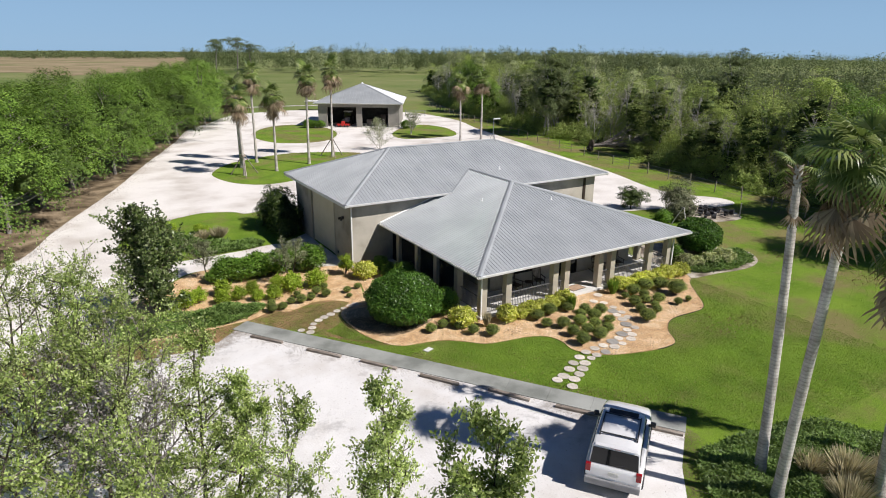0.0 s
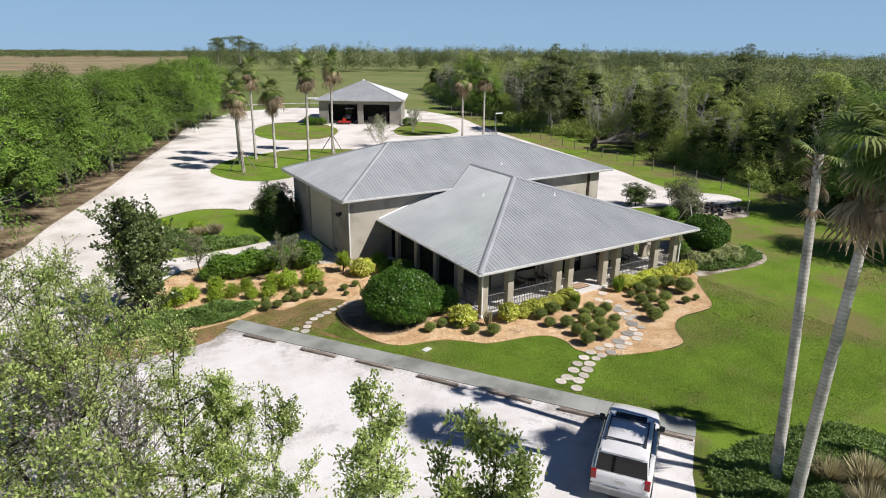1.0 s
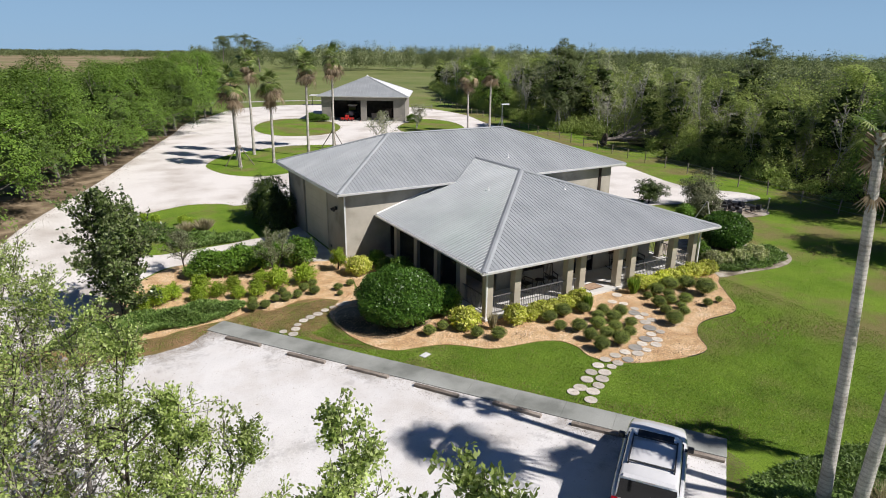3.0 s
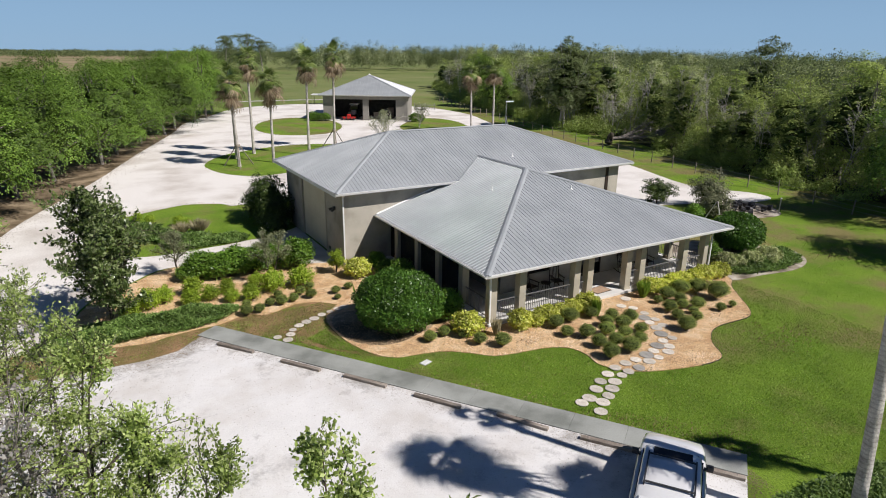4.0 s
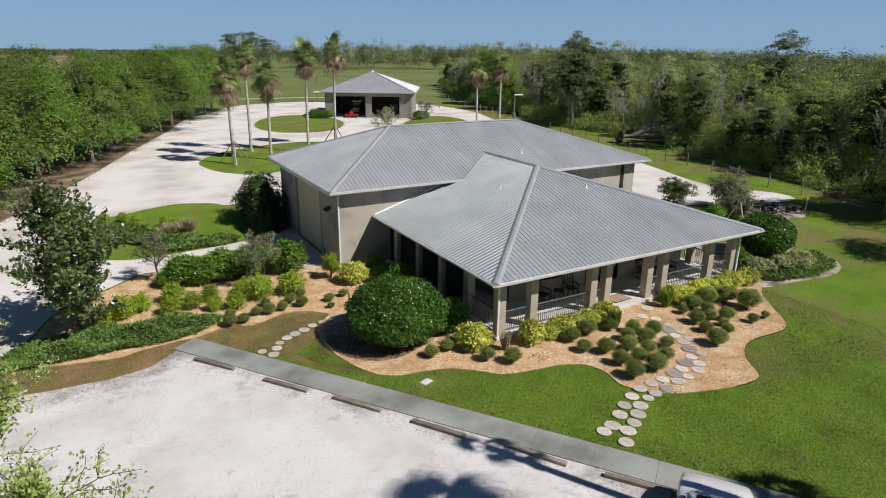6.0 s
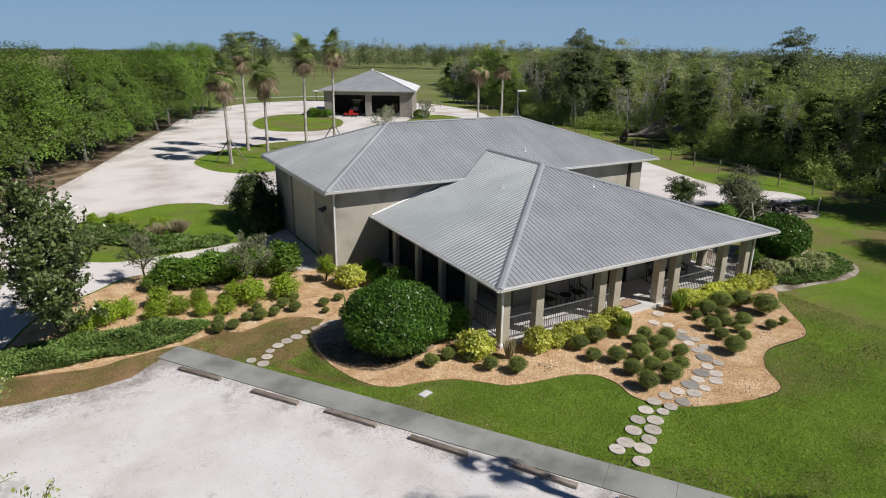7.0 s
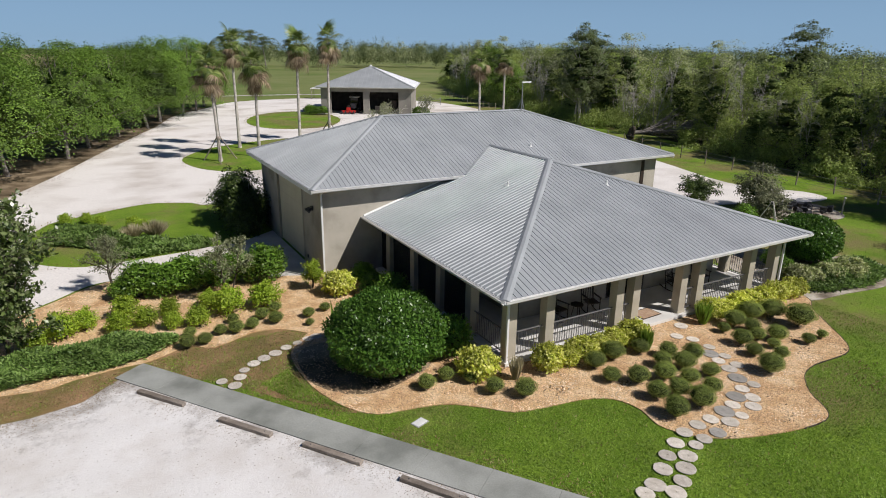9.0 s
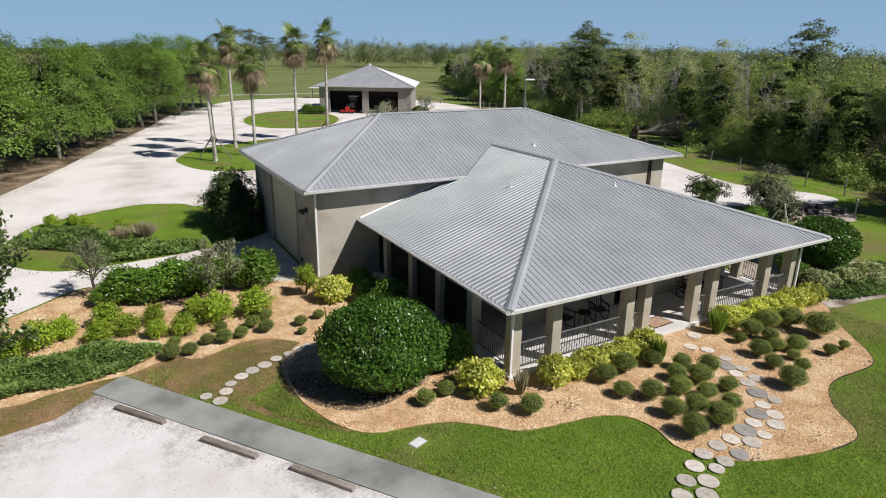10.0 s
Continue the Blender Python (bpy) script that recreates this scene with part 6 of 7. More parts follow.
# tree line beyond the pasture
fx = np.linspace(0, 1, 330)
line = np.column_stack([66 + 284 * fx + rng.uniform(-6, 6, 330), 372 - 105 * fx + rng.uniform(-25, 60, 330)])
canopy("far_tree_line", line, rng.uniform(11.5, 16, 330) + 3 * (rng.random(330) > 0.93), rng.uniform(3.5, 6.5, 330), 0.56, 500, G["farwood"], "distant tree line beyond the pasture", rng)
grey = np.column_stack([75 + 265 * rng.random(70), 368 - 95 * rng.random(70)])
canopy("far_grey_trees", grey, rng.uniform(13.5, 17, 70), rng.uniform(3, 5, 70), 0.7, 160, G["woodgrey"], "bare grey crowns in the distant tree line", rng)
ang = rng.uniform(radians(60), radians(118), 900)
dist = rng.uniform(860, 1250, 900)
hz = np.column_stack([dist * np.cos(ang), dist * np.sin(ang)])
canopy("horizon_woods", hz, rng.uniform(7, 10.5, 900), rng.uniform(8, 20, 900), 1.5, 150, G["farwood"], "thin dark woods on the horizon", rng)
ang = rng.uniform(radians(-30), radians(62), 700)
dist = rng.uniform(330, 900, 700)
hz = np.column_stack([dist * np.cos(ang) + 60, dist * np.sin(ang) + 60])
canopy("horizon_forest", hz, rng.uniform(13, 18.5, 700), rng.uniform(6, 11, 700), 1.0, 170, G["farwood"], "far forest canopy towards the horizon", rng)
# pasture oaks in front of the tree line
for x, y, s in ((76, 118, 1.0), (84, 132, 1.05), (72, 108, 0.8)):
    m = pose(x, y, 0, 0, 0, x * 31)
    copy_thing(oak_things[int(x) % 4], m).matrix_world = m @ Matrix.Diagonal((s, s, s * 0.9, 1))
# broad dark crowns where the wood bends
for x, y, s in ((70, 38.5, 0.95),):
    m = pose(x, y, 0, 0, 0, x * 17)
    copy_thing(oak_things[int(x) % 4], m).matrix_world = m @ Matrix.Diagonal((s, s, s * 1.02, 1))
# big oaks over the right lawn's edge
for x, y, s in ((54.2, 27.2, 0.95), (46.8, 18.0, 0.9), (60.5, 21.5, 1.05), (55.5, 13.5, 1.05), (51, 6, 1.0)):
    m = pose(x, y, 0, 0, 0, x * 31)
    copy_thing(oak_things[int(x * 3) % 4], m).matrix_world = m @ Matrix.Diagonal((s, s, s, 1))
# tall pines against the sky beyond the pasture
prn = np.random.default_rng(61)
pine_first = None
for k, (x, y, h) in enumerate(((65.6, 324.6, 16.4), (75.0, 322.5, 17.3), (83.0, 326.0, 14.6))):
    m = pose(x, y, float(land(x, y)), 0, 0, k * 100)
    if pine_first is None:
        segs = wander(np.zeros(3), np.array([0.02, 0.0, 1.0]), 17.0, 0.35, 0.12, 8, prn, 0.1, 0.03)[0]
        cl = np.column_stack([prn.normal(size=(26, 2)) * 2.3, prn.uniform(13.2, 17.6, 26)])
        for c in cl[:12]:
            s0 = np.array([0, 0, c[2] - 1.2])
            segs.append((s0, c, 0.10, 0.03))
        pp = np.repeat(cl, 110, 0) + prn.normal(size=(26 * 110, 3)) * np.array([0.8, 0.8, 0.32])
        lf = leaf_arrays(pp, prn.normal(size=(len(pp), 3)), 0.5 * prn.uniform(0.6, 1.3, len(pp)), prn, 0.4, 0.03, prn.normal(size=(len(pp), 3)) * 0.5 + np.array([0, 0, 1.0]))
        pine_first = tree_thing("pine_tree", segs, lf, M["bark"], G["farwood"], m, "tall distant pine with a flat clumped crown", group="distant pines", sides=5)
        o = pine_first
    else:
        o = copy_thing(pine_first, m)
    o.matrix_world = m @ Matrix.Diagonal((1, 1, h / 17.6, 1))
# taller crowns that stand out of the wood
tall = None
for x, y, h in ((65.8, 81.4, 13.2), (69.5, 82.5, 12.2), (84.2, 60.7, 13.4)):
    m = pose(x, y, 0, 0, 0, x * 37)
    if tall is None:
        sg, lf, inn = bough_tree(np.random.default_rng(71), 13.0, 2.7, 3.5, 130, 110, 0.19, 0.62, trunk_r=0.16, limbs=30, fall=0.85, tilt=0.7, gap=0.25, stems=2)
        tall = tree_thing("woodland_tree", sg, lf, M["palebark"], G["farwood"], m, "tall grey-green tree that stands out of the wood", group="tall trees of the wood", sides=5, inner=inn)
        o = tall
    else:
        o = copy_thing(tall, m)
    o.matrix_world = m @ Matrix.Diagonal((1.4, 1.4, h / 13.0, 1))

# ---- palms ----
def fan_frond(rng, droop, length=1.15, blades=26, stalk=0.8, spread=125):
    """A fan palm leaf: a stalk along x and a spread of pointed blades, drooping at the tips."""
    quad = []
    st = np.array([[0, -0.02, 0], [0, 0.02, 0], [stalk, 0.012, 0.10], [stalk, -0.012, 0.10]], float)
    quad.append((st, np.array([[0, 1, 2, 3]])))
    st2 = st + np.array([0, 0, -0.03])
    quad.append((st2, np.array([[0, 1, 2, 3]])))
    for i in range(blades):
        a = radians(spread * (2 * i / (blades - 1) - 1))
        ln = length * (0.72 + 0.28 * math.cos(a * 0.6)) * rng.uniform(0.9, 1.05)
        d = np.array([math.cos(a), math.sin(a), 0])
        s = np.array([-math.sin(a), math.cos(a), 0]) * 0.046
        p0 = np.array([stalk, 0, 0.10])
        p1 = p0 + d * ln * 0.5 + np.array([0, 0, 0.06 - 0.04 * abs(a)])
        p2 = p0 + d * ln * 0.85 + np.array([0, 0, -droop * ln * 0.35])
        p3 = p0 + d * ln * 0.96 + np.array([0, 0, -droop * ln * 0.85])
        up = np.array([0, 0, 0.012])
        v = np.array([p0 - s * 0.2, p0 + s * 0.2, p1 + s + up, p1 - s + up, p2 + s * 0.55, p2 - s * 0.55, p3 + s * 0.1, p3 - s * 0.1])
        quad.append((v, np.array([[0, 1, 2, 3], [3, 2, 4, 5], [5, 4, 6, 7]])))
    return joined("frond", quad)


prng = np.random.default_rng(77)
green_fronds = [fan_frond(prng, d) for d in (0.25, 0.45, 0.7)]
dead_fronds = [fan_frond(prng, d, 1.15, 10, 0.7, 48) for d in (0.35, 0.6)]


def palm(m, height, lean, label, group="", greens=30, deads=22, size=1.0, thick=0.19, trunkseed=1, drop=60, hang=52):
    rng = np.random.default_rng(trunkseed)
    t = thing("fan_palm", m, label, "palm tree", group)
    segs, n = [], 16
    p = np.zeros(3)
    for i in range(n):
        k = (i + 1) / n
        q = np.array([lean[0] * k ** 1.3, lean[1] * k ** 1.3, height * k])
        r = [thick * (1.25 - 0.5 * f ** 0.5 + 0.22 * max(0, 0.06 - f) / 0.06) * (1 + rng.uniform(-0.02, 0.02)) for f in (k - 1 / n, k)]
        segs.append((p, q, r[0], r[1]))
        p = q
    part("trunk", tubes("trunk", segs, 10), M["palmbark"], t, smooth=True)
    # stubs of cut stalks under the crown
    bm = bmesh.new()
    for i in range(26):
        a, z = i * 2.4, height - 0.75 + 0.7 * i / 26
        c = Vector((p[0], p[1], z))
        o = Vector((math.cos(a), math.sin(a), 0))
        rod(bm, c + o * thick * 0.6, c + o * (thick * 0.6 + 0.26) + Vector((0, 0, 0.16)), 0.035, 0.02, 4)
    part("stub_ring", bm, G["deadpalm"], t, "brown cut stalk stubs")
    for i in range(greens):
        f = i / greens
        pitch = -68 + (68 + drop) * f ** 0.85 + rng.uniform(-15, 15)
        fr = part("frond", green_fronds[2 if f > 0.72 else (1 if f > 0.35 else 0)], G["palm"], t)
        fr.matrix_basis = pose(p[0], p[1], height - 0.05 + 0.1 * (1 - f), 0, 0, i * 137.5) @ pose(0, 0, 0, rng.uniform(-22, 22), pitch, 0) @ Matrix.Scale(size * rng.uniform(0.75, 1.22), 4)
    for i in range(deads):
        fr = part("dry_frond", dead_fronds[i % 2], G["deadpalm"], t, "brown hanging dry frond" if i == 0 else "")
        fr.matrix_basis = pose(p[0], p[1], height - 0.1 - 1.3 * i / max(1, deads), 0, 0, i * 137.5 + 40) @ pose(0, 0, 0, rng.uniform(-35, 35), rng.uniform(hang, 88), 0) @ Matrix.Scale(size * rng.uniform(0.8, 1.35), 4)
    return t


palm(pose(15.75, 11.4, 0), 10.6, (0.4, 0.85), "tall grey palm trunk with a sparse battered crown", "fan palms by the lot", 4, 5, 0.45, 0.165, 3)
palm(pose(14.75, 10.2, 0), 11.5, (-0.3, -0.4), "tall fan palm with grey trunk and dry skirt", "fan palms by the lot", 18, 22, 0.78, 0.165, 4)
palm(pose(21.7, 7.3, 0), 10.0, (0.2, -0.1), "fan palm with a grey trunk beside the lawn", "fan palms by the lot", 9, 8, 0.58, 0.165, 8)
palm(pose(17.95, 8.65, 0), 9.0, (-1.5, 0.15), "shorter fan palm with a grey trunk in the juniper mat", "fan palms by the lot", 13, 14, 0.78, 0.165, 5)
first = palm(pose(13.65, 71.4, 0), 8.5, (-0.25, 0.1), "slender fan palm with a brown dry skirt by the drive", "fan palms along the drive", 14, 26, 0.92, 0.15, 6, 62, 18)
second = palm(pose(22.4, 75.0, 0), 10.6, (0.2, 0.15), "slender tall fan palm with brown dry fronds by the drive", "fan palms along the drive", 14, 26, 0.92, 0.15, 9, 62, 18)
for x, y, h, a in ((14.5, 76.3, 9.3, 200), (17.0, 78.8, 10.7, 40), (17.5, 72.3, 8.7, 120), (26.9, 78.6, 11.2, 260), (49.9, 83.2, 9.0, 300), (53.6, 82.9, 9.2, 20)):
    m = pose(x, y, 0, 0, 0, a)
    src, hs = (first, 8.5) if a in (120, 300) else (second, 10.6)
    copy_thing(src, m).matrix_world = m @ Matrix.Diagonal((1, 1, h / hs, 1))


# stakes that hold up two of the palms
for bx, by in ((13.65, 71.4), (26.9, 78.6)):
    t = thing("palm_brace", pose(bx, by, 0), "three slanting wooden props nailed to a palm trunk", "brace", "palm props")
    for a in (20, 140, 260):
        part("prop", rod(bmesh.new(), (1.7 * math.cos(radians(a)), 1.7 * math.sin(radians(a)), 0.02), (0.2 * math.cos(radians(a)), 0.2 * math.sin(radians(a)), 2.2), 0.055, sides=6), M["timber"], t)
    part("collar", rod(bmesh.new(), (0, 0, 2.1), (0, 0, 2.35), 0.23, sides=10), M["timber"], t)


# ---- the parked car ----
def ring(bm, x, half, z0, z1, rnd=0.12, crown=0.0):
    """A rounded cross-section of the car at x."""
    r = min(rnd, (z1 - z0) * 0.45, half * 0.4)
    pts = [(-half + 0.04, z0), (-half, z0 + 0.06), (-half, z1 - r), (-half + r * 0.35, z1 - r * 0.3), (-half + r, z1), (-half * 0.4, z1 + crown), (half * 0.4, z1 + crown), (half - r, z1), (half - r * 0.35, z1 - r * 0.3), (half, z1 - r), (half, z0 + 0.06), (half - 0.04, z0)]
    return [bm.verts.new((x, y, z)) for y, z in pts]


def soften(bm, angle=22, offset=0.03):
    """Rounds the sharp edges of a shell."""
    bmesh.ops.recalc_face_normals(bm, faces=bm.faces)
    sharp = [e for e in bm.edges if len(e.link_faces) == 2 and e.calc_face_angle(0) > radians(angle)]
    bmesh.ops.bevel(bm, geom=sharp, offset=offset, segments=2, profile=0.5, affect="EDGES", clamp_overlap=True)
    return bm


def loft(rows):
    bm = bmesh.new()
    rings_ = [ring(bm, *r) for r in rows]
    for a, b in zip(rings_, rings_[1:]):
        for i in range(len(a)):
            j = (i + 1) % len(a)
            bm.faces.new((a[i], a[j], b[j], b[i]))
    bm.faces.new(rings_[0])
    bm.faces.new(rings_[-1])
    return bm


suv = thing("car", pose(12.28, 14.55, 0.016, 0, 0, 36.4), "white sport utility car with roof rails, parked on white shell", "car")
body = part("body", soften(loft([(-2.32, 0.78, 0.42, 0.98, 0.08), (-2.26, 0.88, 0.34, 1.06, 0.08), (-1.9, 0.925, 0.30, 1.08, 0.08), (-0.6, 0.93, 0.28, 1.07, 0.08), (0.7, 0.93, 0.28, 1.05, 0.08), (1.0, 0.925, 0.28, 1.03, 0.10, 0.03), (1.7, 0.90, 0.30, 0.98, 0.12, 0.04), (2.1, 0.86, 0.32, 0.92, 0.14, 0.03), (2.28, 0.78, 0.40, 0.82, 0.12, 0.02)])), M["carpaint"], suv, smooth=True)
cab = part("cabin", soften(loft([(-2.22, 0.80, 1.00, 1.10, 0.03), (-2.06, 0.76, 1.00, 1.66, 0.07, 0.015), (-1.9, 0.75, 1.00, 1.725, 0.08, 0.02), (-1.0, 0.75, 1.00, 1.76, 0.08, 0.025), (-0.1, 0.745, 1.00, 1.75, 0.08, 0.025), (0.25, 0.74, 1.00, 1.71, 0.08, 0.02), (0.95, 0.77, 1.00, 1.10, 0.05)]), 22, 0.02), M["carpaint"], suv, smooth=True)


def slab4(pts, lift):
    """A thin four-cornered plate lifted along its normal."""
    bm = bmesh.new()
    p = [Vector(q) for q in pts]
    nrm = (p[1] - p[0]).cross(p[2] - p[0]).normalized() * lift
    a = [bm.verts.new(q - nrm * 0.5) for q in p]
    b = [bm.verts.new(q + nrm) for q in p]
    bm.faces.new(a)
    bm.faces.new(b)
    for i in range(4):
        bm.faces.new((a[i], a[(i + 1) % 4], b[(i + 1) % 4], b[i]))
    return bm


part("rear_window", slab4([(-2.215, -0.765, 1.09), (-2.215, 0.765, 1.09), (-2.075, 0.715, 1.60), (-2.075, -0.715, 1.60)], 0.03), M["glass"], cab, "dark rear window")
part("windscreen", slab4([(0.90, -0.70, 1.14), (0.90, 0.70, 1.14), (0.31, 0.65, 1.665), (0.31, -0.65, 1.665)], 0.012), M["glass"], cab, "dark windscreen")
for s in (-1, 1):
    for x0, x1, xt0, xt1 in ((-1.95, -1.25, -1.88, -1.25), (-1.17, -0.32, -1.17, -0.32), (-0.24, 0.66, -0.24, 0.16)):
        part("side_window", slab4([(x0, s * 0.772, 1.10), (x1, s * 0.772, 1.10), (xt1, s * 0.757, 1.62), (xt0, s * 0.757, 1.62)], 0.022 * -s), M["glass"], cab, "dark side window")
    rail = part("roof_rail", blk(-1.58, -0.18, s * 0.60 - 0.022, s * 0.60 + 0.022, 1.80, 1.835, 0.01), M["iron"], suv, "black roof rail")
    for x in (-1.53, -0.88, -0.23):
        part("rail_foot", blk(x - 0.05, x + 0.05, s * 0.60 - 0.018, s * 0.60 + 0.018, 1.70, 1.80), M["iron"], rail)
    part("side_cladding", blk(-1.45, 1.05, s * 0.925 - 0.02, s * 0.925 + 0.02, 0.30, 0.50, 0.015), M["cargrey"], suv, "grey lower cladding")
    part("tail_lamp", blk(-2.335, -2.20, s * 0.80 - 0.085, s * 0.80 + 0.085, 0.80, 1.08, 0.02), M["taillamp"], suv, "red tail lamp")
    part("headlamp", blk(2.12, 2.27, s * 0.62 - 0.17, s * 0.62 + 0.17, 0.64, 0.80, 0.03), M["lens"], suv, "clear headlamp")
    mir = part("mirror", blk(0.60, 0.74, s * 1.0 - 0.09, s * 1.0 + 0.09, 1.06, 1.22, 0.03), M["iron"], suv, "black door mirror")
    part("mirror_arm", blk(0.62, 0.72, s * 0.90 - 0.06, s * 0.90 + 0.06, 1.06, 1.11), M["iron"], mir)
    for x in (-0.9, 0.1):
        part("door_handle", blk(x - 0.09, x + 0.09, s * 0.94 - 0.012, s * 0.94 + 0.012, 0.93, 0.97, 0.006), M["cargrey"], suv)
for x in (-1.5, -0.26):
    part("cross_bar", blk(x - 0.03, x + 0.03, -0.58, 0.58, 1.80, 1.828, 0.008), M["iron"], suv, "black roof cross bar")
part("sunroof", blk(-0.17, 0.16, -0.50, 0.50, 1.758, 1.776, 0.006), M["glass"], cab, "dark glass sunroof")
part("rear_bumper", blk(-2.42, -2.22, -0.88, 0.88, 0.38, 0.62, 0.04), M["cargrey"], suv, "grey rear bumper")
part("front_bumper", blk(2.16, 2.38, -0.86, 0.86, 0.34, 0.62, 0.05), M["cargrey"], suv, "grey front bumper")
part("grille", blk(2.2, 2.30, -0.40, 0.40, 0.64, 0.80, 0.02), M["iron"], suv)
part("number_plate", blk(-2.345, -2.325, -0.16, 0.16, 0.78, 0.93), M["plate"], suv, "pale number plate")
part("brake_lamp", blk(-2.10, -2.05, -0.18, 0.18, 1.665, 1.70, 0.01), M["taillamp"], suv, "red high brake lamp")
part("wiper", rod(bmesh.new(), (-2.225, 0.0, 1.14), (-2.20, -0.42, 1.20), 0.012), M["iron"], suv)
part("rear_spoiler", blk(-2.14, -1.98, -0.66, 0.66, 1.70, 1.725, 0.01), M["carpaint"], suv)
part("underbody", blk(-2.1, 2.05, -0.72, 0.72, 0.22, 0.34), M["iron"], suv)


def wheel(x, y):
    w = new("wheel")
    w.parent = suv
    w.matrix_basis = pose(x, y, 0.36, 90, 0, 0)
    bm = bmesh.new()
    prof = [(0.21, -0.11), (0.33, -0.12), (0.36, -0.08), (0.365, 0.0), (0.36, 0.08), (0.33, 0.12), (0.21, 0.11)]
    rows = [[bm.verts.new((r * math.cos(a * math.tau / 24), r * math.sin(a * math.tau / 24), z)) for r, z in prof] for a in range(24)]
    for i in range(24):
        for j in range(len(prof) - 1):
            bm.faces.new((rows[i][j], rows[i][j + 1], rows[(i + 1) % 24][j + 1], rows[(i + 1) % 24][j]))
    part("tyre", bm, M["rubber"], w, "black tyre")
    bm = bmesh.new()
    rod(bm, (0, 0, -0.05), (0, 0, 0.05), 0.06, sides=12)
    for a in range(5):
        c, s = math.cos(a * math.tau / 5), math.sin(a * math.tau / 5)
        rod(bm, (0.05 * c, 0.05 * s, 0), (0.21 * c, 0.21 * s, 0), 0.035, 0.028, 6)
    rr = [[bm.verts.new((r * math.cos(a * math.tau / 24), r * math.sin(a * math.tau / 24), z)) for r, z in ((0.225, -0.10), (0.20, -0.09), (0.19, 0.0), (0.20, 0.09), (0.225, 0.10))] for a in range(24)]
    for i in range(24):
        for j in range(4):
            bm.faces.new((rr[i][j], rr[i][j + 1], rr[(i + 1) % 24][j + 1], rr[(i + 1) % 24][j]))
    part("rim", bm, M["chrome"], w, "bright alloy rim")


for x in (-1.45, 1.42):
    for y in (-0.84, 0.84):
        wheel(x, y)


# ---- the open barn beyond the islands ----
BF, BR = Vector((0.505, 0.863)), Vector((0.863, -0.505))
barn = thing("barn", pose(42.6, 105.3, 0, 0, 0, math.degrees(math.atan2(BR.y, BR.x))), "grey open-fronted barn with a pale metal hip roof", "barn")
# local x along the front, y away from the house
HW, DP, BE, BZ = 7.2, 14.4, 4.25, 7.25
OV = 0.65
KB = (BZ - BE) / (HW + OV)
cx, cy = 0.0, DP / 2
x0, x1, y0, y1 = -HW - OV, HW + OV, -OV, DP + OV
roof_slope(barn, [(x0, y0), (x1, y0), (cx, cy)], lambda x, y: BE + (BZ - BE) * (y - y0) / (cy - y0), 0, 0.6)
roof_slope(barn, [(x1, y1), (x0, y1), (cx, cy)], lambda x, y: BE + (BZ - BE) * (y1 - y) / (y1 - cy), 0, 0.6)
roof_slope(barn, [(x0, y1), (x0, y0), (cx, cy)], lambda x, y: BE + KB * (x - x0), 1, 0.6)
# this slope's glare is painted by its lighter skin
roof_slope(barn, [(x1, y0), (x1, y1), (cx, cy)], lambda x, y: BE + KB * (x1 - x), 1, 0.6, skin="glareroof")
for a in ((x0, y0, BE), (x1, y0, BE), (x0, y1, BE), (x1, y1, BE)):
    part("ridge_cap", cap_line(bmesh.new(), a, (cx, cy, BZ), 0.2), M["roof"], barn)
part("ridge_vent", rod(bmesh.new(), (cx, cy, BZ - 0.05), (cx, cy, BZ + 0.22), 0.3, 0.05, 10), M["trim"], barn)
for a, b, o in (((x0, y0, BE), (x1, y0, BE), (0, -1, 0)), ((x0, y0, BE), (x0, y1, BE), (-1, 0, 0)), ((x1, y0, BE), (x1, y1, BE), (1, 0, 0))):
    gutter(barn, a, b, o)
part("soffit", blk(x0 + 0.03, x1 - 0.03, y0 + 0.03, y1 - 0.03, BE - 0.2, BE - 0.16), M["soffit"], barn)
part("wall", blk(-HW, -HW + 0.2, 0, DP, 0, BE - 0.2), M["barnwall"], barn)
part("wall", blk(HW - 0.2, HW, 0, DP, 0, BE - 0.2), M["barnwall"], barn)
part("wall", blk(-HW + 0.2, HW - 0.2, DP - 0.2, DP, 0, BE - 0.2), M["barnwall"], barn)
for a, b in ((-HW + 0.2, -5.6), (-0.45, 0.55), (5.2, HW - 0.2)):
    part("pier", blk(a, b, 0, 0.5, 0, BE - 0.75), M["barnwall"], barn)
part("lintel", blk(-HW + 0.2, HW - 0.2, 0, 0.5, BE - 0.75, BE - 0.2), M["barnwall"], barn)
part("partition", blk(-HW + 0.22, HW - 0.22, 6.0, 6.1, 0, BE - 0.25), M["interior"], barn)
part("slab", blk(-HW - 0.6, HW + 0.6, -1.2, DP, 0.013, 0.05), M["apron"], barn)


def mower(m):
    t = thing("mower", m, "red wide mower deck with black wheels in the barn mouth", "mower")
    part("deck", blk(-1.1, 1.1, -0.5, 0.5, 0.2, 0.5, 0.05), M["red"], t)
    part("hood", blk(-0.3, 0.3, -0.4, 0.7, 0.5, 0.95, 0.08), M["red"], t)
    part("seat", blk(-0.24, 0.24, 0.2, 0.6, 0.95, 1.3, 0.06), M["rubber"], t)
    for x in (-0.95, -0.35, 0.35, 0.95):
        part("wheel", rod(bmesh.new(), (x - 0.08, -0.55, 0.22), (x + 0.08, -0.55, 0.22), 0.22, sides=14), M["rubber"], t)
    return t


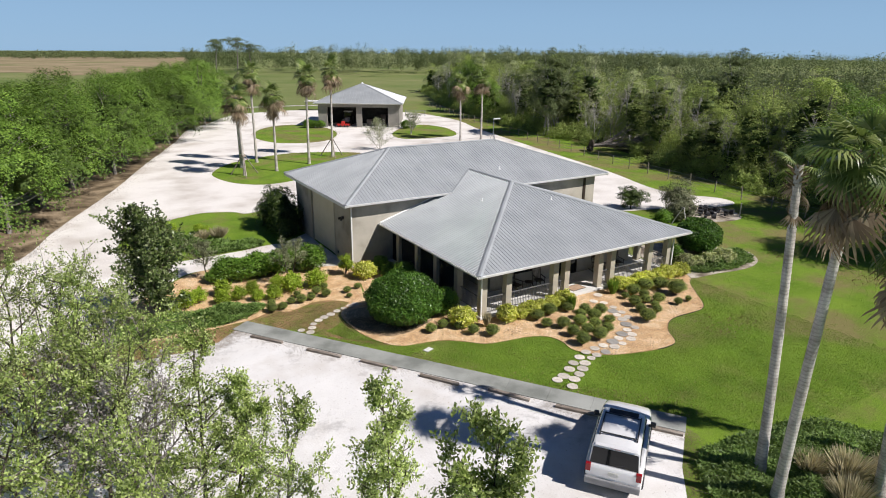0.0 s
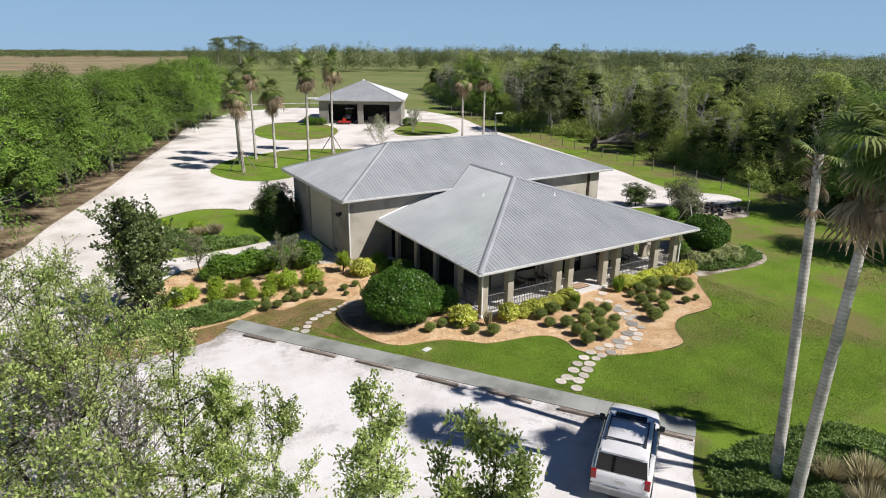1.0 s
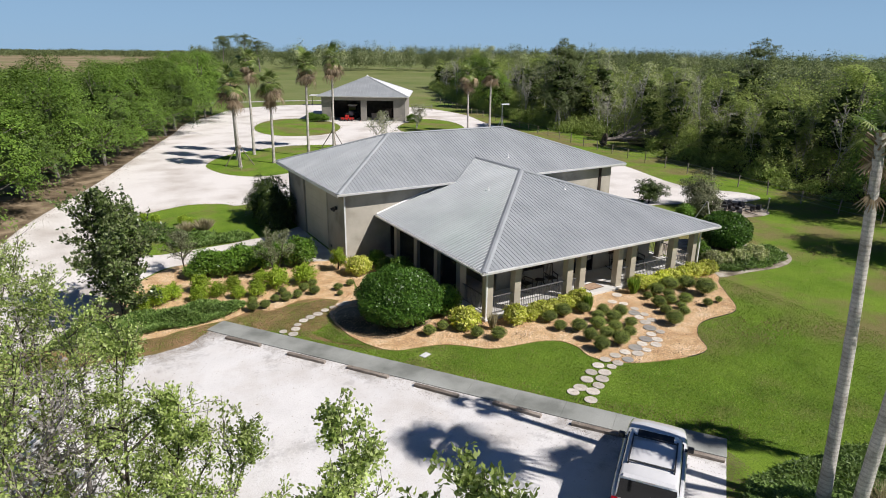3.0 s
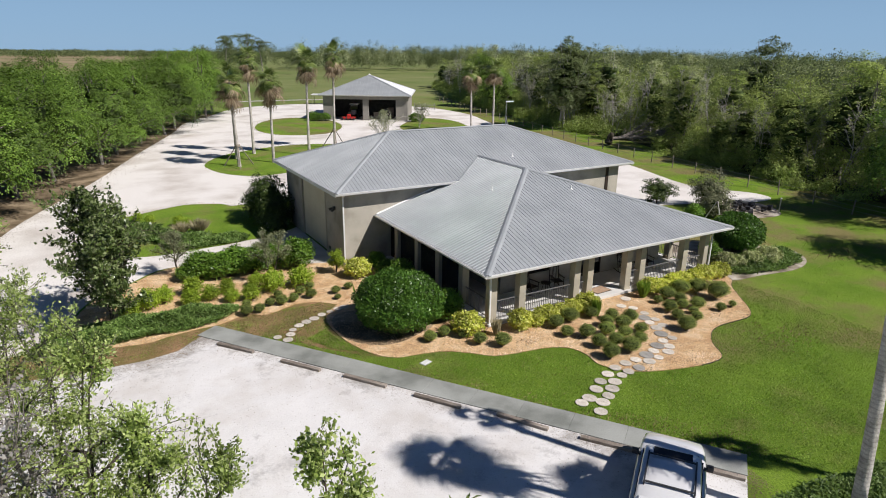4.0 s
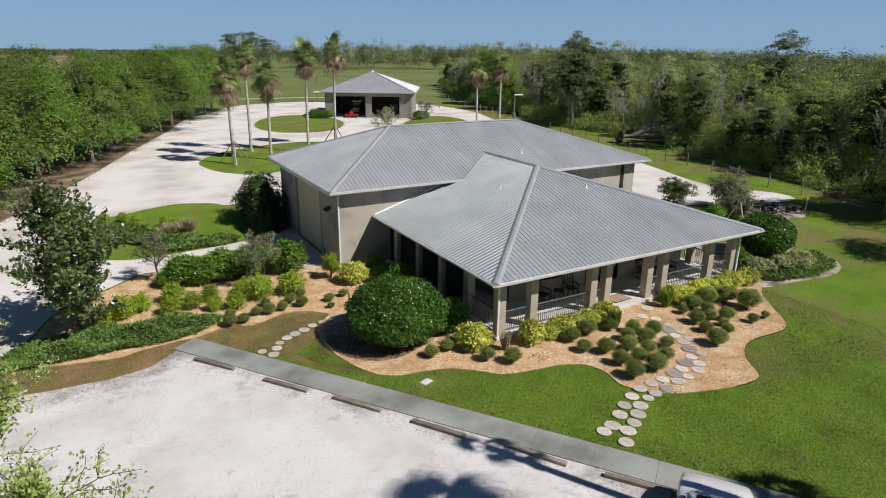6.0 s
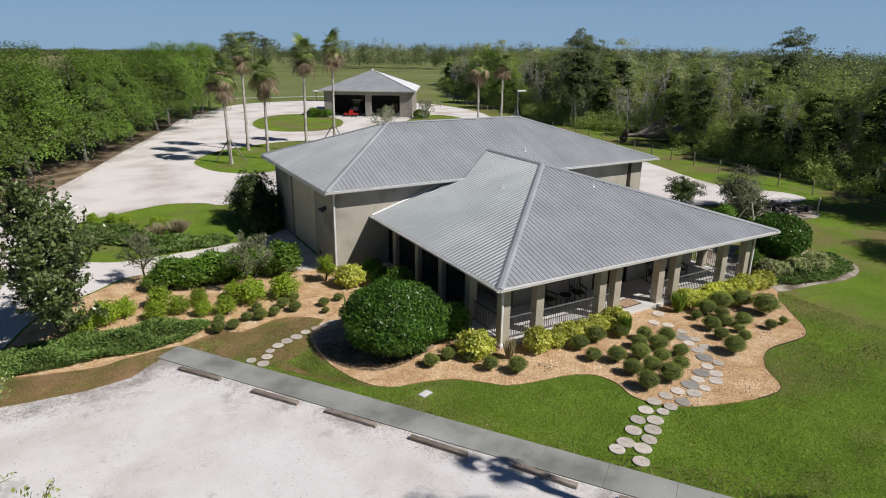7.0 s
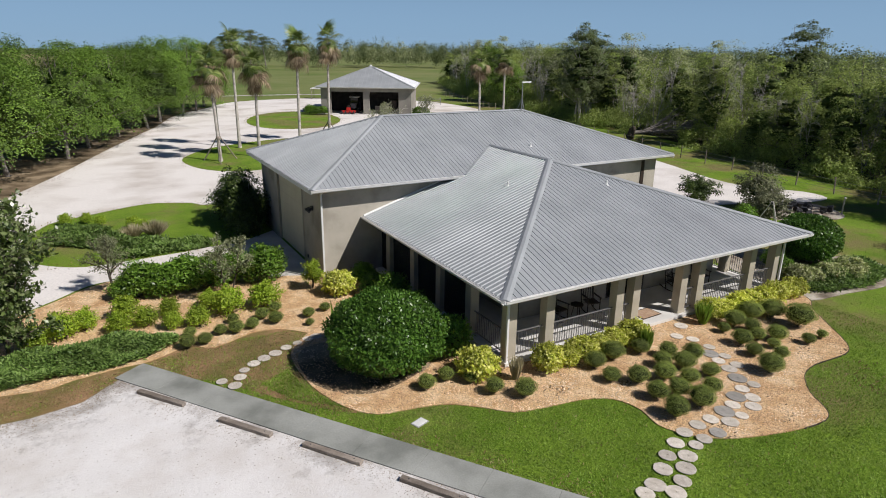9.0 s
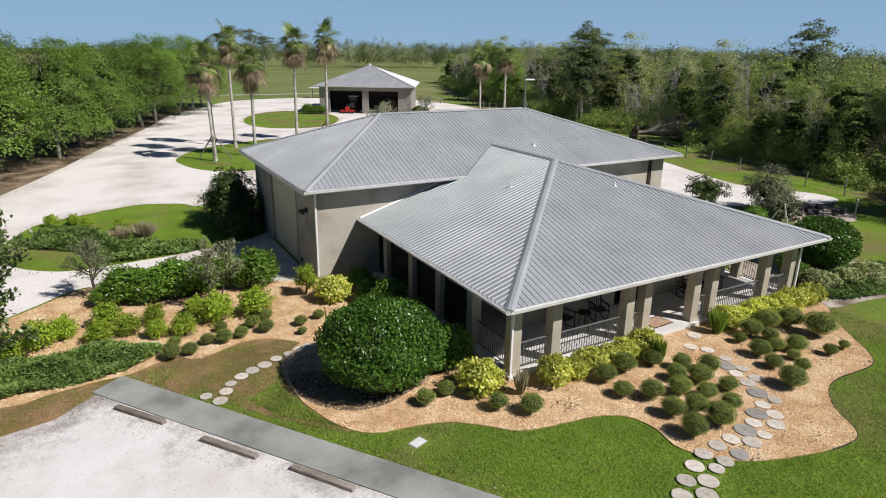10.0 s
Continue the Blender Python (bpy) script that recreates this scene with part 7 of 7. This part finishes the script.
BM = barn.matrix_world
mower(BM @ pose(-2.9, 0.2, 0.05))
tractor = thing("tractor", BM @ pose(-2.4, 3.4, 0.05), "dark tractor with pale cab in the barn's shade", "tractor")
part("hood", blk(-0.4, 0.4, -1.6, 0.0, 0.7, 1.4, 0.08), M["cargrey"], tractor)
part("cab", blk(-0.7, 0.7, 0.0, 1.3, 0.8, 2.3, 0.1), M["glass"], tractor)
part("roof", blk(-0.8, 0.8, -0.1, 1.4, 2.3, 2.42, 0.04), M["whitebox"], tractor)
for x in (-0.75, 0.75):
    part("wheel", rod(bmesh.new(), (x - 0.17, 0.8, 0.75), (x + 0.17, 0.8, 0.75), 0.75, sides=18), M["rubber"], tractor)
    part("wheel", rod(bmesh.new(), (x - 0.11, -1.3, 0.42), (x + 0.11, -1.3, 0.42), 0.42, sides=16), M["rubber"], tractor)
for k, (bx, bw, bh, mt) in enumerate(((1.6, 0.9, 1.0, "timber"), (2.8, 0.8, 1.5, "iron"), (4.2, 1.0, 1.9, "darkwood"), (5.9, 0.3, 2.2, "red"))):
    t = thing("stored_crate", BM @ pose(bx, 2.6, 0.05), "dim stacked crate stored inside the barn", "crate", "crates in the barn")
    part("box", blk(-bw / 2, bw / 2, -0.4, 0.4, 0, bh, 0.02), M[mt], t)
    part("lid", blk(-bw / 2 - 0.02, bw / 2 + 0.02, -0.42, 0.42, bh + 0.001, bh + 0.05, 0.01), M[mt], t)
for lx, ly, s in ((-8.8, -1.3, 1.0), (-7.6, -1.6, 0.9), (-6.6, -1.4, 0.9), (8.4, -1.1, 1.0), (9.4, -0.4, 0.85)):
    p = BM @ Vector((lx, ly, 0.02))
    copy_thing(hed[0], pose(*p)).matrix_world = pose(p.x, p.y, 0.02, 0, 0, lx * 60) @ Matrix.Diagonal((s, s, s * 0.75, 1))
# pale thin-crowned shrub trees behind the house
for x, y, h, r in ((34.6, 80.5, 3.4, 1.9), (46.2, 92.5, 3.8, 1.3), (41.5, 96.6, 2.6, 0.9)):
    sg, lf = open_tree(RNG, h, r, 0.10, 3, 3, 8, 0.15)
    tree_thing("small_tree", sg, lf, M["palebark"], G["olive"], pose(x, y, 0.02), "pale thin-twigged small tree on the drive island")
# outbuilding roof and pale tank past the barn
trough = thing("field_shelter", pose(46.6, 137.4, 0, 0, 0, -31), "small white-roofed open shelter in the pasture", "shelter")
part("roof", blk(-2.4, 2.4, -1.3, 1.3, 2.0, 2.15, 0.02), M["trim"], trough)
for x in (-2.2, 2.2):
    for y in (-1.1, 1.1):
        part("post", rod(bmesh.new(), (x, y, 0), (x, y, 2.0), 0.06), M["timber"], trough)

# ---- fence along the wood ----
post_me = bpy.data.meshes.new("post")
bm = rod(bmesh.new(), (0, 0, -0.1), (0, 0, 1.25), 0.055, 0.05, 7)
bm.to_mesh(post_me)
bm.free()
FENCE = [(50.5, 20), (51.5, 30), (52.8, 37), (55.6, 54), (58.5, 70), (63.4, 93), (68, 112), (74, 136)]
fence = thing("fence", Matrix(), "wire fence on wooden posts between lawn and woods", "fence")
for (ax, ay), (bx, by) in zip(FENCE, FENCE[1:]):
    d = math.dist((ax, ay), (bx, by))
    n = max(1, round(d / 3.2))
    for i in range(n):
        part("post", post_me, M["timber"], fence).matrix_basis = pose(ax + (bx - ax) * i / n, ay + (by - ay) * i / n, 0, random.uniform(-3, 3), random.uniform(-3, 3), random.uniform(0, 90)) @ Matrix.Diagonal((1, 1, random.uniform(0.9, 1.08), 1))
    for z in (0.35, 0.7, 1.08):
        part("wire", rod(bmesh.new(), (ax, ay, z), (bx, by, z), 0.010, sides=4), M["wire"], fence)
gate = thing("field_gate", pose(60.8, 117.5, 0, 0, 0, -31), "grey metal field gate beside the barn", "gate")
for z in (0.3, 0.6, 0.9, 1.2):
    part("bar", rod(bmesh.new(), (-2, 0, z), (2, 0, z), 0.03), M["wire"], gate)
for x in (-2.05, 0, 2.05):
    part("post", rod(bmesh.new(), (x, 0, 0), (x, 0, 1.35), 0.06), M["wire"], gate)

# ---- fallen tree with its root plate ----
fr = np.random.default_rng(91)
fallen = thing("fallen_tree", pose(60.9, 65.8, 0.0), "fallen bare grey tree with an upturned root plate", "fallen tree")
segs = wander(np.array([0, 0, 0.85]), np.array([0.85, -0.5, 0.10]), 7.5, 0.26, 0.10, 6, fr, 0.02, 0.06)[0]
for k in range(26):
    p = segs[k % 6][0] + (segs[k % 6][1] - segs[k % 6][0]) * fr.random()
    d = np.array([0.75, -0.42, 0.0]) + np.array([0.5, 0.85, 0.0]) * fr.normal() * 0.45 + np.array([0, 0, fr.uniform(0.0, 0.65)])
    l1, pts, _ = wander(p, d / np.linalg.norm(d), fr.uniform(2.2, 4.8), 0.11, 0.03, 5, fr, 0.02, 0.16)
    segs += l1
    for q in pts[1:]:
        for _ in range(2):
            d2 = d + fr.normal(size=3) * 0.6
            segs += wander(q, d2 / np.linalg.norm(d2), fr.uniform(0.7, 1.8), 0.03, 0.008, 3, fr, 0.02, 0.22)[0]
part("trunk", tubes("trunk", segs, 7), M["bark"], fallen, "grey bare trunk and limbs", smooth=True)
bm = bmesh.new()
bmesh.ops.create_icosphere(bm, subdivisions=4, radius=1.0, matrix=Matrix.LocRotScale((-0.15, 0.1, 0.75), Euler((0, 0.25, -0.53)), (0.32, 1.05, 0.8)))
for v in bm.verts:
    v.co += Vector(v.co).normalized() * (0.45 * noise.noise(v.co * 1.6) + 0.18 * noise.noise(v.co * 5.0))
    v.co.z = max(v.co.z, 0.0)
rdir, rside = Vector((-0.85, 0.5, 0.0)), Vector((0.5, 0.85, 0.0))
for k in range(34):
    a, w = k * 2.4, random.uniform(0.5, 1.0)
    o = rside * (math.cos(a) * w) + Vector((0, 0, 0.8 + 0.75 * w * math.sin(a)))
    e = o + rside * (0.5 * math.cos(a)) + rdir * random.uniform(0.1, 0.5) + Vector((0, 0, 0.4 * math.sin(a) - 0.1))
    e.z = max(e.z, 0.03)
    rod(bm, o, e, 0.045, 0.012, 5)
part("root_plate", bm, M["darkbark"], fallen, "dark earthy root plate")

# ---- pile of black stuff by the drive ----
pr = random.Random(5)
sheet("ground_pile_pad", [(41.6, 34.2), (44.5, 32.6), (46.8, 32.9), (48.2, 35.6), (46.8, 37.4), (43.0, 37.0)], 0.02, M["sand"], "dirty tan sandy pad under the scrap pile", soft=3, category="pad")
for k in range(46):
    x, y = 44.9 + pr.uniform(-1.5, 1.9), 35.0 + pr.uniform(-1.3, 1.4)
    t = thing("scrap_piece", pose(x, y, 0.02, 0, 0, pr.uniform(0, 360)), "black plastic pot or bent scrap dumped by the drive" if k % 4 else "pale bent board dumped on the scrap pile", "scrap", "scrap pile by the drive")
    if k % 4:
        s = pr.uniform(0.12, 0.24)
        if k % 3:
            t.matrix_world = t.matrix_world @ pose(0, 0, s * 0.9, 88, 0, 0)
        bm = rod(bmesh.new(), (0, 0, 0), (0, 0, s * 1.5), s * 0.75, s, 12)
        part("pot", bm, M["iron"], t)
        part("pot_rim", rod(bmesh.new(), (0, 0, s * 1.5), (0, 0, s * 1.58), s * 1.08, s * 1.08, 12), M["iron"], t)
    else:
        part("board", blk(-0.8, 0.8, -0.09, 0.09, 0.0, 0.05, 0.008), M["timber"], t)
sgn = thing("marker_post", pose(46.6, 33.0, 0), "short grey post with a cap beside the scrap pile", "post")
part("shaft", rod(bmesh.new(), (0, 0, 0), (0, 0, 1.2), 0.05, sides=8), M["wire"], sgn)
part("cap", rod(bmesh.new(), (0, 0, 1.2), (0, 0, 1.27), 0.08, 0.03, 8), M["wire"], sgn)

# pale stakes that prop the young shrub tree behind the porch
stk = thing("tree_stake", pose(39.9, 33.8, 0), "three pale wooden stakes propped together beside a shrub", "stake")
for a in (10, 130, 250):
    part("pole", rod(bmesh.new(), (0.8 * math.cos(radians(a)), 0.8 * math.sin(radians(a)), 0.0), (0.05 * math.cos(radians(a)), 0.05 * math.sin(radians(a)), 1.5), 0.035, sides=6), M["apron"], stk)
part("tie", rod(bmesh.new(), (0, 0, 1.38), (0, 0, 1.48), 0.09, sides=8), M["iron"], stk)

# ---- fine ground cover ----
frng = np.random.default_rng(501)


DRY_A = [(3.3, 32.35), (5.3, 33.1), (6.9, 32.8), (8.7, 32.8), (9.3, 31.9), (8.3, 31.2), (8.0, 30.2), (8.1, 28.6), (8.7, 26.9), (7.4, 28.1), (5.6, 30.5)]
DRY_B = [(3.1, 32.4), (1.2, 32.2), (-0.5, 32.4), (-3.4, 32.9), (-5.4, 32.3), (-5.4, 31.35), (-1.4, 31.0), (0.6, 30.9), (1.9, 31.1), (3.05, 31.8)]


def lawn_places(n, lo, hi):
    """Random places on the open lawn near the house."""
    got = []
    total = 0
    keep_off = [smooth_loop(FRONT_BED, 3), smooth_loop(LEFT_BED, 3), LOT, [(13.9, 25.9), (30.6, 25.9), (30.6, 37.6), (13.9, 37.6)], DRY_A, [(10.0, 24.8), (10.9, 24.8), (10.9, 25.4), (10.0, 25.4)]]
    a, b = WALK_A - wn2 * 0.58 - wd * 0.02, WALK_B - wn2 * 0.58
    c, d = WALK_B + wn2 * 0.58, WALK_A + wn2 * 0.58
    keep_off.append([tuple(a), tuple(b), tuple(c), tuple(d)])
    while total < n:
        q = np.array(lo) + frng.random((n, 2)) * (np.array(hi) - np.array(lo))
        ok = np.ones(n, bool)
        for poly in keep_off:
            ok &= ~inside(q[:, 0], q[:, 1], poly)
        # the lot side of the walk is bare
        ok &= (q[:, 0] - WALK_A.x) * wn2.x + (q[:, 1] - WALK_A.y) * wn2.y > 0.58
        q = q[ok]
        for sx, sy in STONES + STONES_L:
            q = q[np.hypot(q[:, 0] - sx, q[:, 1] - sy) > 0.26]
        got.append(q)
        total += len(q)
    return np.concatenate(got)[:n]


def blades(name, q, length, mat, label):
    n = len(q)
    pos = np.column_stack([q, np.zeros(n)])
    axis = frng.normal(size=(n, 3)) * np.array([0.9, 0.9, 0.0]) + np.array([0, 0, 0.7])
    face = frng.normal(size=(n, 3)) * 0.4 + np.array([0, 0, 1.0])
    ob = part(name, joined(name, [leaf_arrays(pos, axis, length * frng.uniform(0.6, 1.4, n), frng, 0.26, 0.0, face)]), mat)
    return tagged(ob, label, "grass", kind="stuff")


gq = np.concatenate([lawn_places(105000, (5, 12), (30, 33)), lawn_places(120000, (15, 4), (60, 38))])
gd2 = np.hypot(gq[:, 0] - 14, gq[:, 1] - 19)
gq = gq[frng.random(len(gq)) < np.clip(1.35 - gd2 / 26, 0.12, 1)]
dq = np.concatenate([scatter(DRY_A, 9000, frng), scatter(DRY_B, 6000, frng)])
gq = np.concatenate([gq, dq[np.sin(dq[:, 0] * 1.9 + np.sin(dq[:, 1] * 2.3)) * np.cos(dq[:, 1] * 1.6 + dq[:, 0]) + frng.normal(size=len(dq)) * 0.35 > 0.75]])
blades("lawn_grass", gq, 0.068, G["grass"], "short mown green grass blades of the front lawn")


def chips(name, q, z, size, mat, label):
    """Small uneven stones strewn over a bed."""
    n = len(q)
    cube = np.array([[-1, -1, 0], [1, -1, 0], [1, 1, 0], [-1, 1, 0], [-0.7, -0.7, 1], [0.7, -0.7, 1], [0.7, 0.7, 1], [-0.7, 0.7, 1]], float)
    s = (size * frng.uniform(0.5, 1.4, n))[:, None, None]
    a = frng.uniform(0, 6.28, n)
    v = cube[None] * s * np.array([0.5, 0.36, 0.28]) + frng.normal(size=(n, 8, 3)) * s * 0.06
    x = v[:, :, 0] * np.cos(a)[:, None] - v[:, :, 1] * np.sin(a)[:, None] + q[:, 0:1]
    y = v[:, :, 0] * np.sin(a)[:, None] + v[:, :, 1] * np.cos(a)[:, None] + q[:, 1:2]
    v = np.stack([x, y, v[:, :, 2] + z], 2).reshape(-1, 3)
    f = np.array([[4, 5, 6, 7], [0, 1, 5, 4], [1, 2, 6, 5], [2, 3, 7, 6], [3, 0, 4, 7]])
    faces = (np.arange(n)[:, None, None] * 8 + f[None]).reshape(-1, 4)
    return tagged(part(name, quads(name, v, faces), mat), label, "pebbles", kind="stuff")


bq = scatter(smooth_loop(FRONT_BED, 3), 42000, frng)
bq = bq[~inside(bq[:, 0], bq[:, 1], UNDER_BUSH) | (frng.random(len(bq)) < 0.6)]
chips("bed_pebbles", bq, 0.034, 0.043, M["pebble"], "loose tan and orange pebbles of the front bed")
wq = scatter(smooth_loop(FRONT_BED, 3), 9000, frng)
wq = wq[frng.random(len(wq)) < np.clip(1.3 * np.sin(wq[:, 0] * 1.7 + np.sin(wq[:, 1] * 2.1)) * np.cos(wq[:, 1] * 1.9 - wq[:, 0] * 0.6) - 0.55, 0.02, 0.8)]
chips("bed_litter", wq, 0.044, 0.05, M["litter"], "grey-brown dead leaves blown over the pebble bed")
chips("bed_chips", scatter(smooth_loop(LEFT_BED, 3), 12000, frng), 0.029, 0.046, M["pebble"], "loose tan chips of the left bed")
# dark crumbs and dead leaves on the lot, thickest along the walk
q = scatter(LOT, 26000, frng)
d = -((q[:, 0] - WALK_A.x) * wn2.x + (q[:, 1] - WALK_A.y) * wn2.y)
q = q[(frng.random(len(q)) < np.clip(2.6 / np.maximum(d, 0.4) ** 1.1, 0.12, 1) * np.clip(0.25 + 1.5 * np.sin(q[:, 0] * 1.3 + np.sin(q[:, 1] * 0.9) * 2) * np.cos(q[:, 1] * 1.1), 0.12, 1))]
near_stops = []
for x0, y0, x1, y1 in ((3.6, 30.5, 4.5, 29.3), (5.4, 27.9, 6.4, 26.5), (7.2, 25.6, 8.2, 24.1), (8.9, 23.0, 9.9, 21.6), (10.8, 20.6, 11.8, 19.0), (12.5, 18.0, 13.4, 16.8)):
    f = frng.random((420, 1))
    near_stops.append(np.array([[x0, y0]]) * (1 - f) + np.array([[x1, y1]]) * f + frng.normal(size=(420, 2)) * 0.28)
for (x0, y0), (x1, y1) in zip(LOT[0:6] + LOT[11:15], LOT[1:7] + LOT[12:16]):
    n = int(600 * math.dist((x0, y0), (x1, y1)))
    f = frng.random((n, 1))
    near_stops.append(np.array([[x0, y0]]) * (1 - f) + np.array([[x1, y1]]) * f - np.abs(frng.normal(size=(n, 1))) * np.array([[0.05, 0.55]]) + 0.05)
fd = frng.random((11000, 2)) * np.array([walk_len * 1.02, 1.0])
fd = fd[frng.random(len(fd)) < np.clip(0.30 + 0.7 * np.sin(fd[:, 0] * 1.9 + 1.4 * np.sin(fd[:, 0] * 0.8)) + 0.25 * np.sin(fd[:, 0] * 7.3 + fd[:, 1] * 9), 0.05, 1)]
away = 0.57 + np.minimum(0.9, frng.exponential(0.30, len(fd)))
fine = np.column_stack([WALK_A.x + wd.x * fd[:, 0] - wn2.x * away, WALK_A.y + wd.y * fd[:, 0] - wn2.y * away])
chips("lot_dirt", fine, 0.0145, 0.014, M["litter"], "fine grey-brown dirt on the lot along the walk")
q = np.concatenate([q] + near_stops)
chips("lot_debris", q, 0.015, 0.019, M["litter"], "brown crumbs and dead leaves strewn on the white lot")

# dry grass over the brown strips
blades("dry_grass", np.concatenate([scatter(DRY_A, 9000, frng), scatter(DRY_B, 9000, frng)]), 0.06, G["litterblade"], "dry straw-brown grass blades beside the walk")
blades("verge_grass", np.concatenate([scatter(DRY_A, 3200, frng), scatter([(8.0, 30.0), (8.1, 28.6), (8.8, 26.9), (7.6, 28.0), (6.9, 29.4)], 5000, frng), scatter(DRY_B, 900, frng)]), 0.07, G["grass"], "sparse green grass blades on the dry verge")

dq = lawn_places(26000, (5, 14), (20, 31))
far_off = (dq[:, 0] - WALK_A.x) * wn2.x + (dq[:, 1] - WALK_A.y) * wn2.y
patchy = np.sin(dq[:, 0] * 1.1 + 2 * np.sin(dq[:, 1] * 0.7)) * np.cos(dq[:, 1] * 1.3 + np.sin(dq[:, 0] * 0.8))
dq = dq[frng.random(len(dq)) < np.clip(0.95 - 0.62 * far_off + 0.45 * patchy, 0.03, 0.8)]
blades("dry_lawn_edge", dq, 0.075, G["litterblade"], "dry straw-coloured grass mixed into the lawn by the walk")
rq = lawn_places(30000, (24, 6), (48, 26))
patchy = np.sin(rq[:, 0] * 0.45 + 2 * np.sin(rq[:, 1] * 0.31)) * np.cos(rq[:, 1] * 0.5 + np.sin(rq[:, 0] * 0.4))
rq = rq[frng.random(len(rq)) < np.clip(1.6 * patchy - 0.35, 0.0, 0.9)]
blades("dry_lawn_patches", rq, 0.12, G["litterblade"], "dry brown patches in the mown lawn")

# dead leaves that blur the edge between the dirt and the drive
edge_pts = []
for (x0, y0), (x1, y1) in zip(DRIVE[1:8], DRIVE[2:9]):
    n = int(90 * math.dist((x0, y0), (x1, y1)))
    f = frng.random((n, 1))
    edge_pts.append(np.array([[x0, y0]]) * (1 - f) + np.array([[x1, y1]]) * f + np.abs(frng.normal(size=(n, 1))) ** 1.5 * np.array([[0.85, -0.35]]) * 0.55)
chips("drive_litter", np.concatenate(edge_pts), 0.01, 0.034, M["litter"], "brown dead leaves along the edge of the white drive")
fringe = []
for pts in ISLES.values():
    loop = smooth_loop(pts, 4)
    for (x0, y0), (x1, y1) in zip(loop, loop[1:] + loop[:1]):
        n = int(22 * math.dist((x0, y0), (x1, y1)))
        f = frng.random((n, 1))
        fringe.append(np.array([[x0, y0]]) * (1 - f) + np.array([[x1, y1]]) * f + frng.normal(size=(n, 2)) * 0.28)
blades("island_fringe", np.concatenate(fringe), 0.11, G["litterblade"], "dry brown grass fringe round the drive islands")
